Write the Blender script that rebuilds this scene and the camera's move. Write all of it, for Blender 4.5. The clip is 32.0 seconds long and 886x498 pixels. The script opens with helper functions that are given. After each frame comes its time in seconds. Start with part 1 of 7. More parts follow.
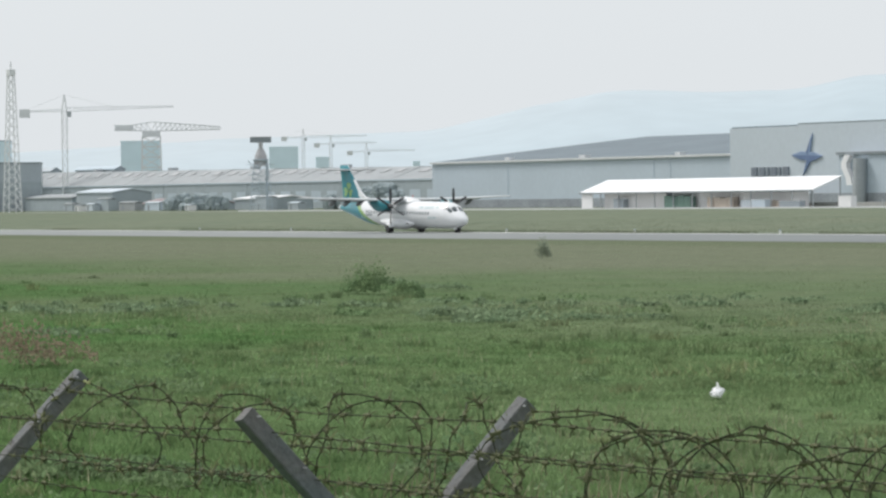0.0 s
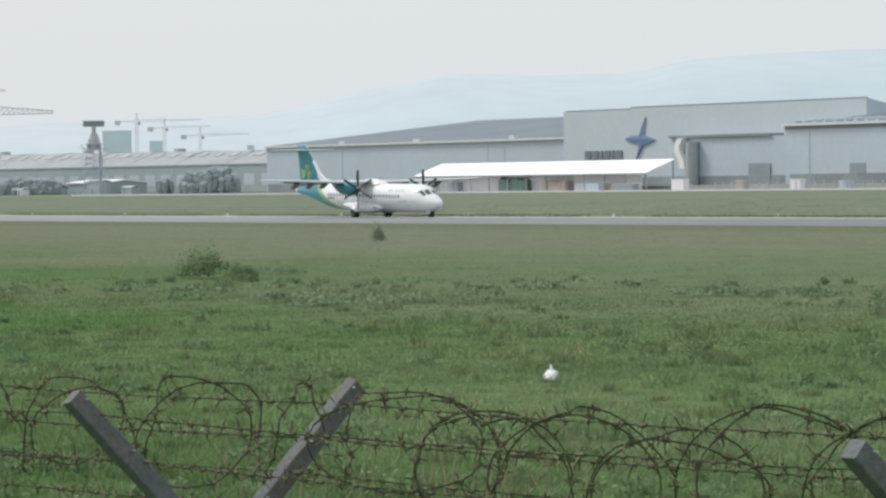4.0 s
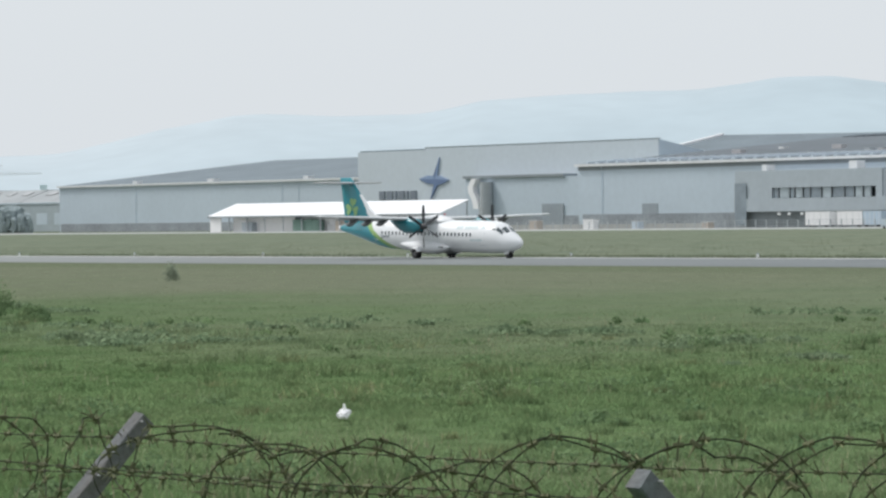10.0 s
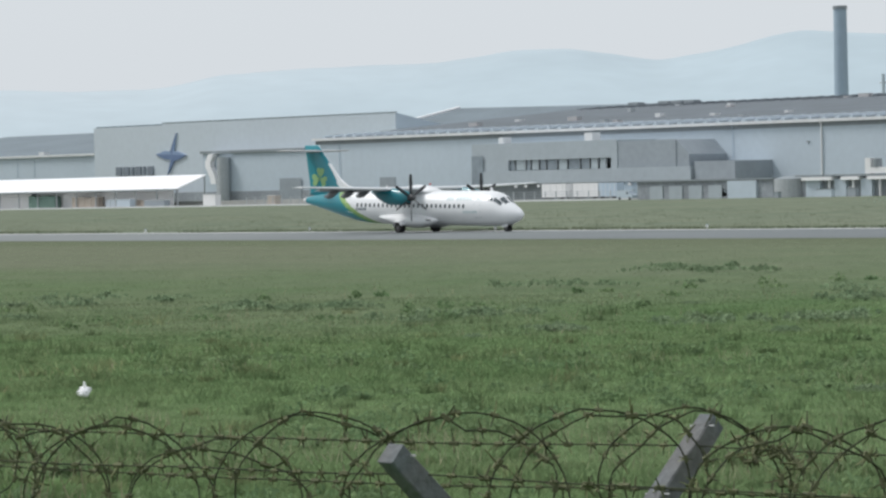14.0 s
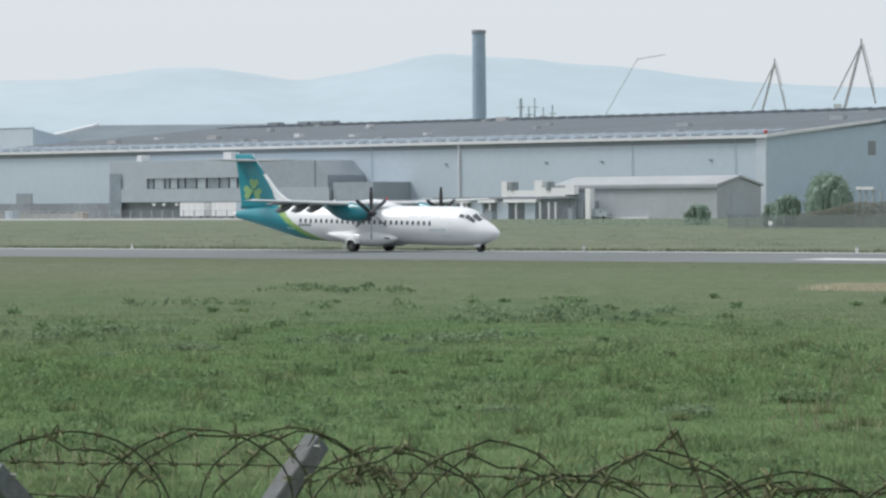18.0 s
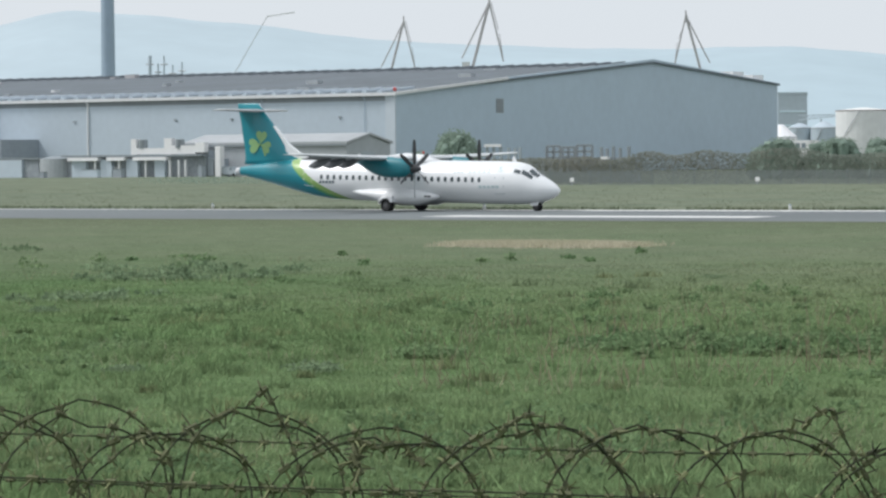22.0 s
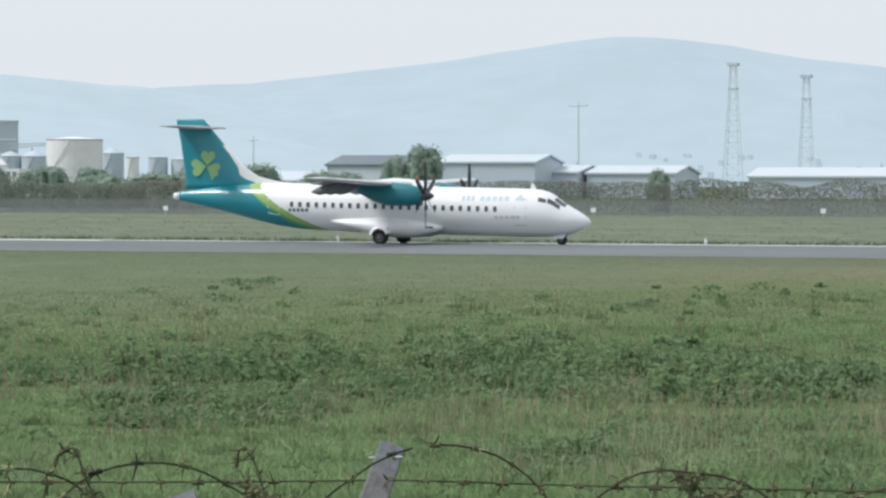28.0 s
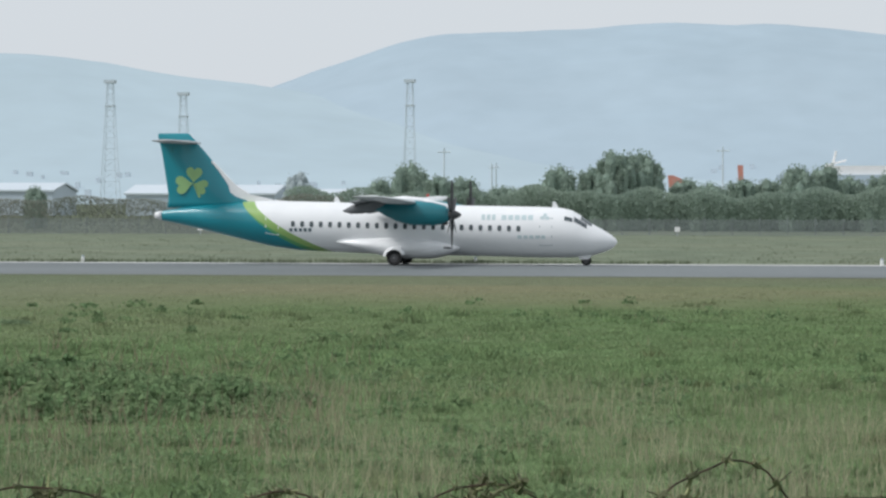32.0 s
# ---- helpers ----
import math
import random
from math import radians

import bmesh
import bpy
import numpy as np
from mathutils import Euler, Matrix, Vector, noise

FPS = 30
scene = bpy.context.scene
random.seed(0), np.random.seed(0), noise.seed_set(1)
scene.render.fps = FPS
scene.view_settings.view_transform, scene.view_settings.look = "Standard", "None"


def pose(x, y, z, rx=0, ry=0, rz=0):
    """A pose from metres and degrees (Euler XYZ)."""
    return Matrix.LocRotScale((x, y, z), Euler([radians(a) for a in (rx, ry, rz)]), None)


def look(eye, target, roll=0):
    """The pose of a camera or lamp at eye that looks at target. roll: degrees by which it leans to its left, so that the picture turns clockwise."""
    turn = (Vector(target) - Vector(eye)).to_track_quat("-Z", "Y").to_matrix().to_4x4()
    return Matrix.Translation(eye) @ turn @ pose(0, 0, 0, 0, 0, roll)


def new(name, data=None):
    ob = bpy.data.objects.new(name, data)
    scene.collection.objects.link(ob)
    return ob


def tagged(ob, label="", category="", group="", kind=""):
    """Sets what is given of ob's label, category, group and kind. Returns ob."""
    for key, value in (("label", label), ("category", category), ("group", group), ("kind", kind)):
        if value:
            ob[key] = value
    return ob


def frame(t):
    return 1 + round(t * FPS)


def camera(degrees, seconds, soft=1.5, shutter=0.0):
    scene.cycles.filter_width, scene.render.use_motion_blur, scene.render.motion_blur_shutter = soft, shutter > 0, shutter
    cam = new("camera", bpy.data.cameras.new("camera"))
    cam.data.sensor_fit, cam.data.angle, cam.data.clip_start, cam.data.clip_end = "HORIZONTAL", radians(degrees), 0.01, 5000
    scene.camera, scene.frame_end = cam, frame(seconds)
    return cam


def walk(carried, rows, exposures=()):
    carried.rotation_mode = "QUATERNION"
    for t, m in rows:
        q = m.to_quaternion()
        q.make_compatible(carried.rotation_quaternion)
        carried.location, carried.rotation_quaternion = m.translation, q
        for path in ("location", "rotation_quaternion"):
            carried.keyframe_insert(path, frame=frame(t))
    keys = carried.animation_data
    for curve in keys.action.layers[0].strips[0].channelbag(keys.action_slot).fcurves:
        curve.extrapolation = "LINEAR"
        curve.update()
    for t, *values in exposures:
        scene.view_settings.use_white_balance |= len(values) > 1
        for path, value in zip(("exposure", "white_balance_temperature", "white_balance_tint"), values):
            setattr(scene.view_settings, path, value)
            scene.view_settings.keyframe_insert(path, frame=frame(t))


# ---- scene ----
LENS = 15.94
EYE = (0.0, 0.0, 3.70)
# seconds, bearing from the runway's normal, tilt, lean (degrees)
VIEW = [
    (0, -58.150, -0.910, -0.68, -0.036, -0.057, 0.025),
    (0.5, -58.120, -0.710, -0.87, -0.035, -0.057, 0.027),
    (1, -57.750, -0.770, -0.75, -0.035, -0.056, 0.023),
    (1.5, -57.040, -0.020, -0.86, -0.037, -0.058, 0.023),
    (2, -56.890, -0.590, -1.03, -0.037, -0.057, 0.023),
    (2.5, -56.380, -0.820, -1.09, -0.036, -0.054, 0.019),
    (3, -55.860, -0.730, -0.80, -0.034, -0.051, 0.016),
    (3.5, -55.630, -0.640, -1.08, -0.032, -0.047, 0.019),
    (4, -55.160, -1.240, -0.78, -0.028, -0.040, 0.016),
    (4.5, -54.740, -1.300, -1.44, -0.027, -0.038, 0.016),
    (6.5, -53.910, -1.180, -0.88, -0.026, -0.035, 0.005),
    (7, -53.760, -1.150, -0.65, -0.026, -0.035, 0.003),
    (7.5, -53.600, -1.330, -0.61, -0.023, -0.031, 0.001),
    (8, -53.290, -1.100, -0.45, -0.028, -0.038, -0.002),
    (8.5, -52.910, -1.020, -0.56, -0.027, -0.036, 0.000),
    (9, -52.340, -0.990, -0.92, -0.023, -0.029, -0.001),
    (9.5, -51.530, -1.270, -0.32, -0.021, -0.026, -0.008),
    (10, -51.430, -0.560, -0.72, -0.018, -0.023, -0.008),
    (10.5, -51.010, -0.840, -0.72, -0.019, -0.023, -0.008),
    (11, -50.360, -1.250, -0.46, -0.030, -0.036, -0.016),
    (11.5, -49.120, -0.660, -0.20, -0.050, -0.057, -0.011),
    (12, -48.100, -1.200, -0.58, -0.087, -0.097, -0.011),
    (12.5, -47.430, -1.080, -0.51, -0.093, -0.101, -0.009),
    (13, -48.210, -1.010, -0.20, -0.081, -0.090, -0.004),
    (13.5, -47.530, -1.200, -0.82, -0.059, -0.065, -0.004),
    (15.5, -44.480, -0.900, -0.71, -0.017, -0.017, -0.003),
    (16, -43.470, -1.365, -0.74, -0.015, -0.015, -0.002),
    (16.5, -42.450, -1.300, -1.07, 0.000, 0.000, -0.005),
    (17, -41.750, -1.100, -0.70, 0.006, 0.006, -0.007),
    (17.5, -41.230, -0.670, -0.15, 0.012, 0.011, -0.005),
    (18, -40.150, -0.840, -0.41, 0.020, 0.017, -0.005),
    (18.5, -39.120, -0.830, -0.69, 0.029, 0.023, -0.001),
    (19, -38.760, -1.080, -0.96, 0.039, 0.031, -0.003),
    (19.5, -37.840, -0.970, -0.76, 0.051, 0.039, -0.004),
    (20, -37.130, -1.100, -0.69, 0.066, 0.050, -0.007),
    (20.5, -36.280, -1.300, -0.87, 0.076, 0.056, -0.007),
    (21, -35.120, -0.860, -0.47, 0.088, 0.062, -0.008),
    (21.5, -34.453, -1.310, -0.85, 0.097, 0.066, -0.006),
    (22, -33.477, -1.660, -0.51, 0.108, 0.072, -0.005),
    (23, -30.554, -1.640, -0.60, 0.134, 0.079, -0.002),
    (23.5, -29.126, -1.080, -0.72, 0.179, 0.099, 0.003),
    (24, -28.279, -0.450, -0.76, 0.218, 0.117, -0.000),
    (24.5, -27.491, -0.770, -1.09, 0.272, 0.142, -0.005),
    (26.5, -23.322, -1.400, -0.42, 0.319, 0.138, 0.000),
    (27, -22.132, -1.390, -0.45, 0.342, 0.139, -0.004),
    (27.5, -20.782, -1.330, -0.16, 0.352, 0.134, -0.004),
    (28, -19.262, -1.190, 0.09, 0.362, 0.126, -0.005),
    (28.5, -17.402, -1.190, 0.52, 0.364, 0.114, -0.007),
    (29, -16.172, -1.020, 0.21, 0.336, 0.097, -0.004),
    (29.5, -15.572, -1.100, 0.80, 0.313, 0.087, -0.005),
    (30, -14.552, -1.160, 0.43, 0.322, 0.084, -0.005),
    (30.5, -13.182, -1.400, -0.27, 0.356, 0.084, -0.008),
    (31, -12.002, -1.300, -0.37, 0.373, 0.079, -0.008),
    (31.5, -10.132, -1.300, 0.19, 0.398, 0.071, -0.009),
    (32, -8.032, -0.860, 0.08, 0.429, 0.060, -0.004),
]


def way(bearing, tilt=0.0):
    b, e = radians(bearing), radians(tilt)
    return Vector((math.sin(b) * math.cos(e), math.cos(b) * math.cos(e), math.sin(e)))


cam = camera(LENS, 32.0, soft=2.5)
walk(cam, [(t, look((EYE[0] + dx, EYE[1] + dy, EYE[2] + dz), Vector(EYE) + Vector((dx, dy, dz)) + way(b, e) * 100, r))
           for t, b, e, r, dx, dy, dz in VIEW],
     ((0.0, 0.08, 6500, 10), (2.0, -0.02, 6500, 10), (4.0, 0.05, 6500, 10), (7.0, 0.1, 6410, 10), (9.0, 0.0, 6400, 10), (10.0, 0.02, 6400, 10), (12.0, 0.06, 6390, 10), (13.0, -0.11, 6380, 10), (16.0, 0.16, 6340, 10), (17.0, 0.18, 6340, 10), (18.0, 0.03, 6330, 10), (19.0, 0.04, 6320, 10), (20.0, 0.13, 6320, 10), (22.0, 0.06, 6310, 10), (23.0, 0.12, 6310, 10), (24.0, 0.1, 6310, 10), (27.0, 0.14, 6320, 10), (28.0, 0.12, 6320, 10), (29.0, 0.04, 6320, 10), (31.0, 0.02, 6310, 10), (32.0, -0.08, 6310, 10)))

# ---- light ----
SUN_HEIGHT, SUN_BEARING = 50.0, -118.0
world = bpy.data.worlds.new("world")
scene.world = world
world.use_nodes = True
wn, wl = world.node_tree.nodes, world.node_tree.links
wn.clear()
sky = wn.new("ShaderNodeTexSky")
sky.sky_type, sky.sun_disc = "NISHITA", False
sky.sun_elevation, sky.sun_rotation = radians(SUN_HEIGHT), radians(SUN_BEARING)
sky.dust_density, sky.air_density = 6.0, 1.0
clear, cloud, both, wout = (wn.new(k) for k in ("ShaderNodeBackground", "ShaderNodeBackground", "ShaderNodeMixShader", "ShaderNodeOutputWorld"))
clear.inputs[1].default_value = 0.10
cloud.inputs[0].default_value = (0.772, 0.812, 0.840, 1)
cloud.inputs[1].default_value = 1.0
both.inputs[0].default_value = 0.9
wl.new(sky.outputs[0], clear.inputs[0])
wl.new(clear.outputs[0], both.inputs[1])
wl.new(cloud.outputs[0], both.inputs[2])
wl.new(both.outputs[0], wout.inputs[0])

sun = new("sun", bpy.data.lights.new("sun", "SUN"))
sun.data.energy, sun.data.angle, sun.data.color = 2.3, radians(18), (1.0, 0.975, 0.94)
sun.matrix_world = look(way(SUN_BEARING, SUN_HEIGHT) * 100, (0, 0, 0))


# ---- materials ----
def material(name, colour, rough=0.7, metal=0.0, vary=0.12, grain=8.0, stain=0.6, bump=0.0, island=0.0, second=None, glow=0.0, coat=0.0):
    """colour with fine grain and larger stains; second: the stains' colour; island: variation from piece to piece."""
    m = bpy.data.materials.new(name)
    m.use_nodes = True
    n, l = m.node_tree.nodes, m.node_tree.links
    b = n["Principled BSDF"]
    b.inputs["Roughness"].default_value, b.inputs["Metallic"].default_value = rough, metal
    b.inputs["Coat Weight"].default_value = coat
    tc = n.new("ShaderNodeTexCoord")
    fine, big = n.new("ShaderNodeTexNoise"), n.new("ShaderNodeTexNoise")
    fine.inputs["Scale"].default_value, fine.inputs["Detail"].default_value = grain, 4
    big.inputs["Scale"].default_value, big.inputs["Detail"].default_value = stain, 5
    l.new(tc.outputs["Object"], fine.inputs["Vector"])
    l.new(tc.outputs["Object"], big.inputs["Vector"])
    mix = n.new("ShaderNodeMix")
    mix.data_type = "RGBA"
    second = second or tuple(c * (1 - 1.6 * vary) for c in colour)
    mix.inputs["A"].default_value, mix.inputs["B"].default_value = (*colour, 1), (*second, 1)
    ramp = n.new("ShaderNodeMapRange")
    ramp.inputs["From Min"].default_value, ramp.inputs["From Max"].default_value = 0.36, 0.66
    l.new(big.outputs["Fac"], ramp.inputs["Value"])
    l.new(ramp.outputs["Result"], mix.inputs["Factor"])
    hsv = n.new("ShaderNodeHueSaturation")
    val = n.new("ShaderNodeMapRange")
    val.inputs["From Min"].default_value, val.inputs["From Max"].default_value = 0.3, 0.7
    val.inputs["To Min"].default_value, val.inputs["To Max"].default_value = 1 - vary, 1 + vary
    l.new(fine.outputs["Fac"], val.inputs["Value"])
    last = val.outputs["Result"]
    if island:
        geo, span, mul = n.new("ShaderNodeNewGeometry"), n.new("ShaderNodeMapRange"), n.new("ShaderNodeMath")
        span.inputs["To Min"].default_value, span.inputs["To Max"].default_value = 1 - island, 1 + island
        l.new(geo.outputs["Random Per Island"], span.inputs["Value"])
        mul.operation = "MULTIPLY"
        l.new(last, mul.inputs[0])
        l.new(span.outputs["Result"], mul.inputs[1])
        last = mul.outputs[0]
    l.new(last, hsv.inputs["Value"])
    l.new(mix.outputs["Result"], hsv.inputs["Color"])
    l.new(hsv.outputs["Color"], b.inputs["Base Color"])
    if bump:
        bp = n.new("ShaderNodeBump")
        bp.inputs["Strength"].default_value, bp.inputs["Distance"].default_value = bump, 0.05
        l.new(fine.outputs["Fac"], bp.inputs["Height"])
        l.new(bp.outputs["Normal"], b.inputs["Normal"])
    if glow:
        b.inputs["Emission Color"].default_value = (*colour, 1)
        b.inputs["Emission Strength"].default_value = glow
    return m


# hills glow in hazed colours; the east and west tints vary that haze
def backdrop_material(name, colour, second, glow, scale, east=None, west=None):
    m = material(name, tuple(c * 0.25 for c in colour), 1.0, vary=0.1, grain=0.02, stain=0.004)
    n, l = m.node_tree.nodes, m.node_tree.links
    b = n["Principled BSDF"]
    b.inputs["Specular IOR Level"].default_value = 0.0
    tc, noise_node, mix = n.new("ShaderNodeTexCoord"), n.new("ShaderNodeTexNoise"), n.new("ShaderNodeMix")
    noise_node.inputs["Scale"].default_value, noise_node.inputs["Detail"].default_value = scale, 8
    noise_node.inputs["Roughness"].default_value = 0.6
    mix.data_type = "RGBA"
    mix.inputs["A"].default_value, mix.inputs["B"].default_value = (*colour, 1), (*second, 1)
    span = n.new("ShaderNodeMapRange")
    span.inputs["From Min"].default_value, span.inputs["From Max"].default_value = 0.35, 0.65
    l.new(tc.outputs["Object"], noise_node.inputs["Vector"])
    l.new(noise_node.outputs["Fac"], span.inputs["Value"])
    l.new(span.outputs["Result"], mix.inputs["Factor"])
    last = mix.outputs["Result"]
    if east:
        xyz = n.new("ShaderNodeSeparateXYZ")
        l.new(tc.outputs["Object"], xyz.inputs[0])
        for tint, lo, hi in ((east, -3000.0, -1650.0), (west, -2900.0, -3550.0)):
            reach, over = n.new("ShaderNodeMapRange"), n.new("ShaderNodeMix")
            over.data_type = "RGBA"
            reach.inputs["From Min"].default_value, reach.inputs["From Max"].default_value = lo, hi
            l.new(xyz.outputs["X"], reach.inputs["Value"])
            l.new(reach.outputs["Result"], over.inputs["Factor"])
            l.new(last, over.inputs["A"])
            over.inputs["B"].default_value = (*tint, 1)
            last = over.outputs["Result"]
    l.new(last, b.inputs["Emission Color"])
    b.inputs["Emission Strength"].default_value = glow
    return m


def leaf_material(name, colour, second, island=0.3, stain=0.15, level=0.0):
    """Thin leaves; level: how far their shading normals turn upright, to even out the light."""
    m = material(name, colour, 0.75, vary=0.1, grain=3.0, stain=stain, island=island, second=second)
    n, l = m.node_tree.nodes, m.node_tree.links
    p = n["Principled BSDF"]
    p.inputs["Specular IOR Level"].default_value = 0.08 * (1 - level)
    thin, mix = n.new("ShaderNodeBsdfTranslucent"), n.new("ShaderNodeMixShader")
    l.new(p.inputs["Base Color"].links[0].from_socket, thin.inputs["Color"])
    mix.inputs[0].default_value = 0.5
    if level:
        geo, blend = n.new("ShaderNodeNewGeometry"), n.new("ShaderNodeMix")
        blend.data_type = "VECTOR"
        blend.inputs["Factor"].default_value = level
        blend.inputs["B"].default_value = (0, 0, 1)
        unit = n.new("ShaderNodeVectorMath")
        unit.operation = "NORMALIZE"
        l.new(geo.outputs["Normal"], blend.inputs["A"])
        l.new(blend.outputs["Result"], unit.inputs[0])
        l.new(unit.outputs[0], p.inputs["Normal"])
    l.new(p.outputs[0], mix.inputs[1])
    l.new(thin.outputs[0], mix.inputs[2])
    l.new(mix.outputs[0], n["Material Output"].inputs["Surface"])
    return m


def sward(n, l):
    """The meadow's colour by place: green with olive patches near the fence, duller towards the runway, tan beyond it in the east."""
    def noise_at(scale, detail, lo, hi):
        k, span = n.new("ShaderNodeTexNoise"), n.new("ShaderNodeMapRange")
        k.inputs["Scale"].default_value, k.inputs["Detail"].default_value = scale, detail
        l.new(tc.outputs["Object"], k.inputs["Vector"])
        span.inputs["From Min"].default_value, span.inputs["From Max"].default_value = lo, hi
        l.new(k.outputs["Fac"], span.inputs["Value"])
        return span.outputs["Result"]

    def blend(f, u, v):
        k = n.new("ShaderNodeMix")
        k.data_type = "RGBA"
        for s, q in (("Factor", f), ("A", u), ("B", v)):
            if isinstance(q, tuple):
                k.inputs[s].default_value = (*q, 1)
            else:
                l.new(q, k.inputs[s])
        return k.outputs["Result"]

    def op(kind, *args):
        k = n.new("ShaderNodeMath")
        k.operation = kind
        for i, q in enumerate(args):
            if isinstance(q, (int, float)):
                k.inputs[i].default_value = q
            else:
                l.new(q, k.inputs[i])
        return k.outputs[0]

    def ramp(v, lo, hi, top=1.0):
        k = n.new("ShaderNodeMapRange")
        k.interpolation_type = "SMOOTHSTEP"
        k.inputs["From Min"].default_value, k.inputs["From Max"].default_value, k.inputs["To Max"].default_value = lo, hi, top
        l.new(v, k.inputs["Value"])
        return k.outputs["Result"]

    tc, xyz = n.new("ShaderNodeTexCoord"), n.new("ShaderNodeSeparateXYZ")
    l.new(tc.outputs["Object"], xyz.inputs[0])
    x, y = xyz.outputs["X"], xyz.outputs["Y"]
    wide, mid, small = noise_at(.03, 4, .38, .62), noise_at(.16, 5, .36, .64), noise_at(.9, 5, .3, .7)
    green = blend(mid, (0.056, 0.124, 0.039), (0.075, 0.144, 0.053))
    green = blend(op("MULTIPLY", op("MULTIPLY_ADD", noise_at(.33, 4, .42, .62), .6, wide), .40), green, (0.112, 0.134, 0.068))
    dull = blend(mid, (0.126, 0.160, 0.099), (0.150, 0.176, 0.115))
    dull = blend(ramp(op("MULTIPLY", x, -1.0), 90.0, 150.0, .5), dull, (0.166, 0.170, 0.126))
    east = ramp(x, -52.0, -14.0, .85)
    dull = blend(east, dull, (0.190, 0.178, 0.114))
    # paler, yellower green in the east, with haze put into the colour
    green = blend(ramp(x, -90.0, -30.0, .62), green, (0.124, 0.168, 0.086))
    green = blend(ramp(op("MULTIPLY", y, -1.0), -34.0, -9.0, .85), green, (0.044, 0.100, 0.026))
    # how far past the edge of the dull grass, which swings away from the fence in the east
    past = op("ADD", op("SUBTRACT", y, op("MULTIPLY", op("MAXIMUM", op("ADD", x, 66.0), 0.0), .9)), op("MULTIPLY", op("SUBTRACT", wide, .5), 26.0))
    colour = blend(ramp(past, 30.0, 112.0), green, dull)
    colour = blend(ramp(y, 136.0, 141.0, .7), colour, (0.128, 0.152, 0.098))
    hsv = n.new("ShaderNodeHueSaturation")
    l.new(op("MULTIPLY_ADD", small, .3, .85), hsv.inputs["Value"])
    l.new(colour, hsv.inputs["Color"])
    return hsv.outputs["Color"]


def meadow_material():
    m = bpy.data.materials.new("meadow_soil_and_grass")
    m.use_nodes = True
    n, l = m.node_tree.nodes, m.node_tree.links
    p = n["Principled BSDF"]
    p.inputs["Roughness"].default_value, p.inputs["Specular IOR Level"].default_value = .95, 0.0
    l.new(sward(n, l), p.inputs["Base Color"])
    return m


def sward_blades(name, gain, level, dry=(0.30, 0.27, 0.15)):
    """Grass blades in the meadow's colour; each tuft has a tone of its own, and a share of dry blades."""
    m = leaf_material(name, (.1, .1, .1), None, 0.1, 0.2, level)
    n, l = m.node_tree.nodes, m.node_tree.links
    p = n["Principled BSDF"]
    thin = next(k for k in n if k.type == "BSDF_TRANSLUCENT")
    mix = next(k for k in n if k.type == "MIX_SHADER")
    mix.inputs[0].default_value = 0.35
    tone, geo, hsv, span = n.new("ShaderNodeAttribute"), n.new("ShaderNodeNewGeometry"), n.new("ShaderNodeHueSaturation"), n.new("ShaderNodeMapRange")
    tone.attribute_name = "tone"
    warm, bare = n.new("ShaderNodeAttribute"), n.new("ShaderNodeMix")
    warm.attribute_name, bare.data_type = "warm", "RGBA"
    mul, straw, few = n.new("ShaderNodeMath"), n.new("ShaderNodeMix"), n.new("ShaderNodeMapRange")
    mul.operation, straw.data_type = "MULTIPLY", "RGBA"
    span.inputs["To Min"].default_value, span.inputs["To Max"].default_value = gain * .92, gain * 1.08
    l.new(geo.outputs["Random Per Island"], span.inputs["Value"])
    l.new(tone.outputs["Fac"], mul.inputs[0])
    l.new(span.outputs["Result"], mul.inputs[1])
    l.new(mul.outputs[0], hsv.inputs["Value"])
    l.new(warm.outputs["Fac"], bare.inputs["Factor"])
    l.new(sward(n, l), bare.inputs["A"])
    bare.inputs["B"].default_value = (0.130, 0.142, 0.072, 1)
    l.new(bare.outputs["Result"], hsv.inputs["Color"])
    few.inputs["From Min"].default_value, few.inputs["From Max"].default_value, few.inputs["To Max"].default_value = .965, 1.0, .6
    l.new(geo.outputs["Random Per Island"], few.inputs["Value"])
    l.new(few.outputs["Result"], straw.inputs["Factor"])
    l.new(hsv.outputs["Color"], straw.inputs["A"])
    straw.inputs["B"].default_value = (*dry, 1)
    l.new(straw.outputs["Result"], p.inputs["Base Color"])
    l.new(straw.outputs["Result"], thin.inputs["Color"])
    return m


GRASS = meadow_material()
ASPHALT = material("runway_asphalt", (0.158, 0.176, 0.180), 0.75, vary=0.12, grain=2.0, stain=0.05, second=(0.128, 0.144, 0.148))
ASPHALT.node_tree.nodes["Principled BSDF"].inputs["Specular IOR Level"].default_value = 0.3
an, al = ASPHALT.node_tree.nodes, ASPHALT.node_tree.links
ap = an["Principled BSDF"]
# asphalt paled westward: the sky's grazing sheen is put into its colour
atc, axyz, areach, asheen = an.new("ShaderNodeTexCoord"), an.new("ShaderNodeSeparateXYZ"), an.new("ShaderNodeMapRange"), an.new("ShaderNodeMix")
asheen.data_type = "RGBA"
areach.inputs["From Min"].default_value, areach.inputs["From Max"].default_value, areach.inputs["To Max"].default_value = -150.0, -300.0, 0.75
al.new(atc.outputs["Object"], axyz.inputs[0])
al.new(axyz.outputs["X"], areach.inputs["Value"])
al.new(areach.outputs["Result"], asheen.inputs["Factor"])
al.new(ap.inputs["Base Color"].links[0].from_socket, asheen.inputs["A"])
asheen.inputs["B"].default_value = (0.265, 0.28, 0.27, 1)
al.new(asheen.outputs["Result"], ap.inputs["Base Color"])
FAR_ROOF = material("old_works_roof", (0.335, 0.355, 0.365), 0.85, vary=0.06, grain=0.3, stain=0.05, second=(0.30, 0.32, 0.33))
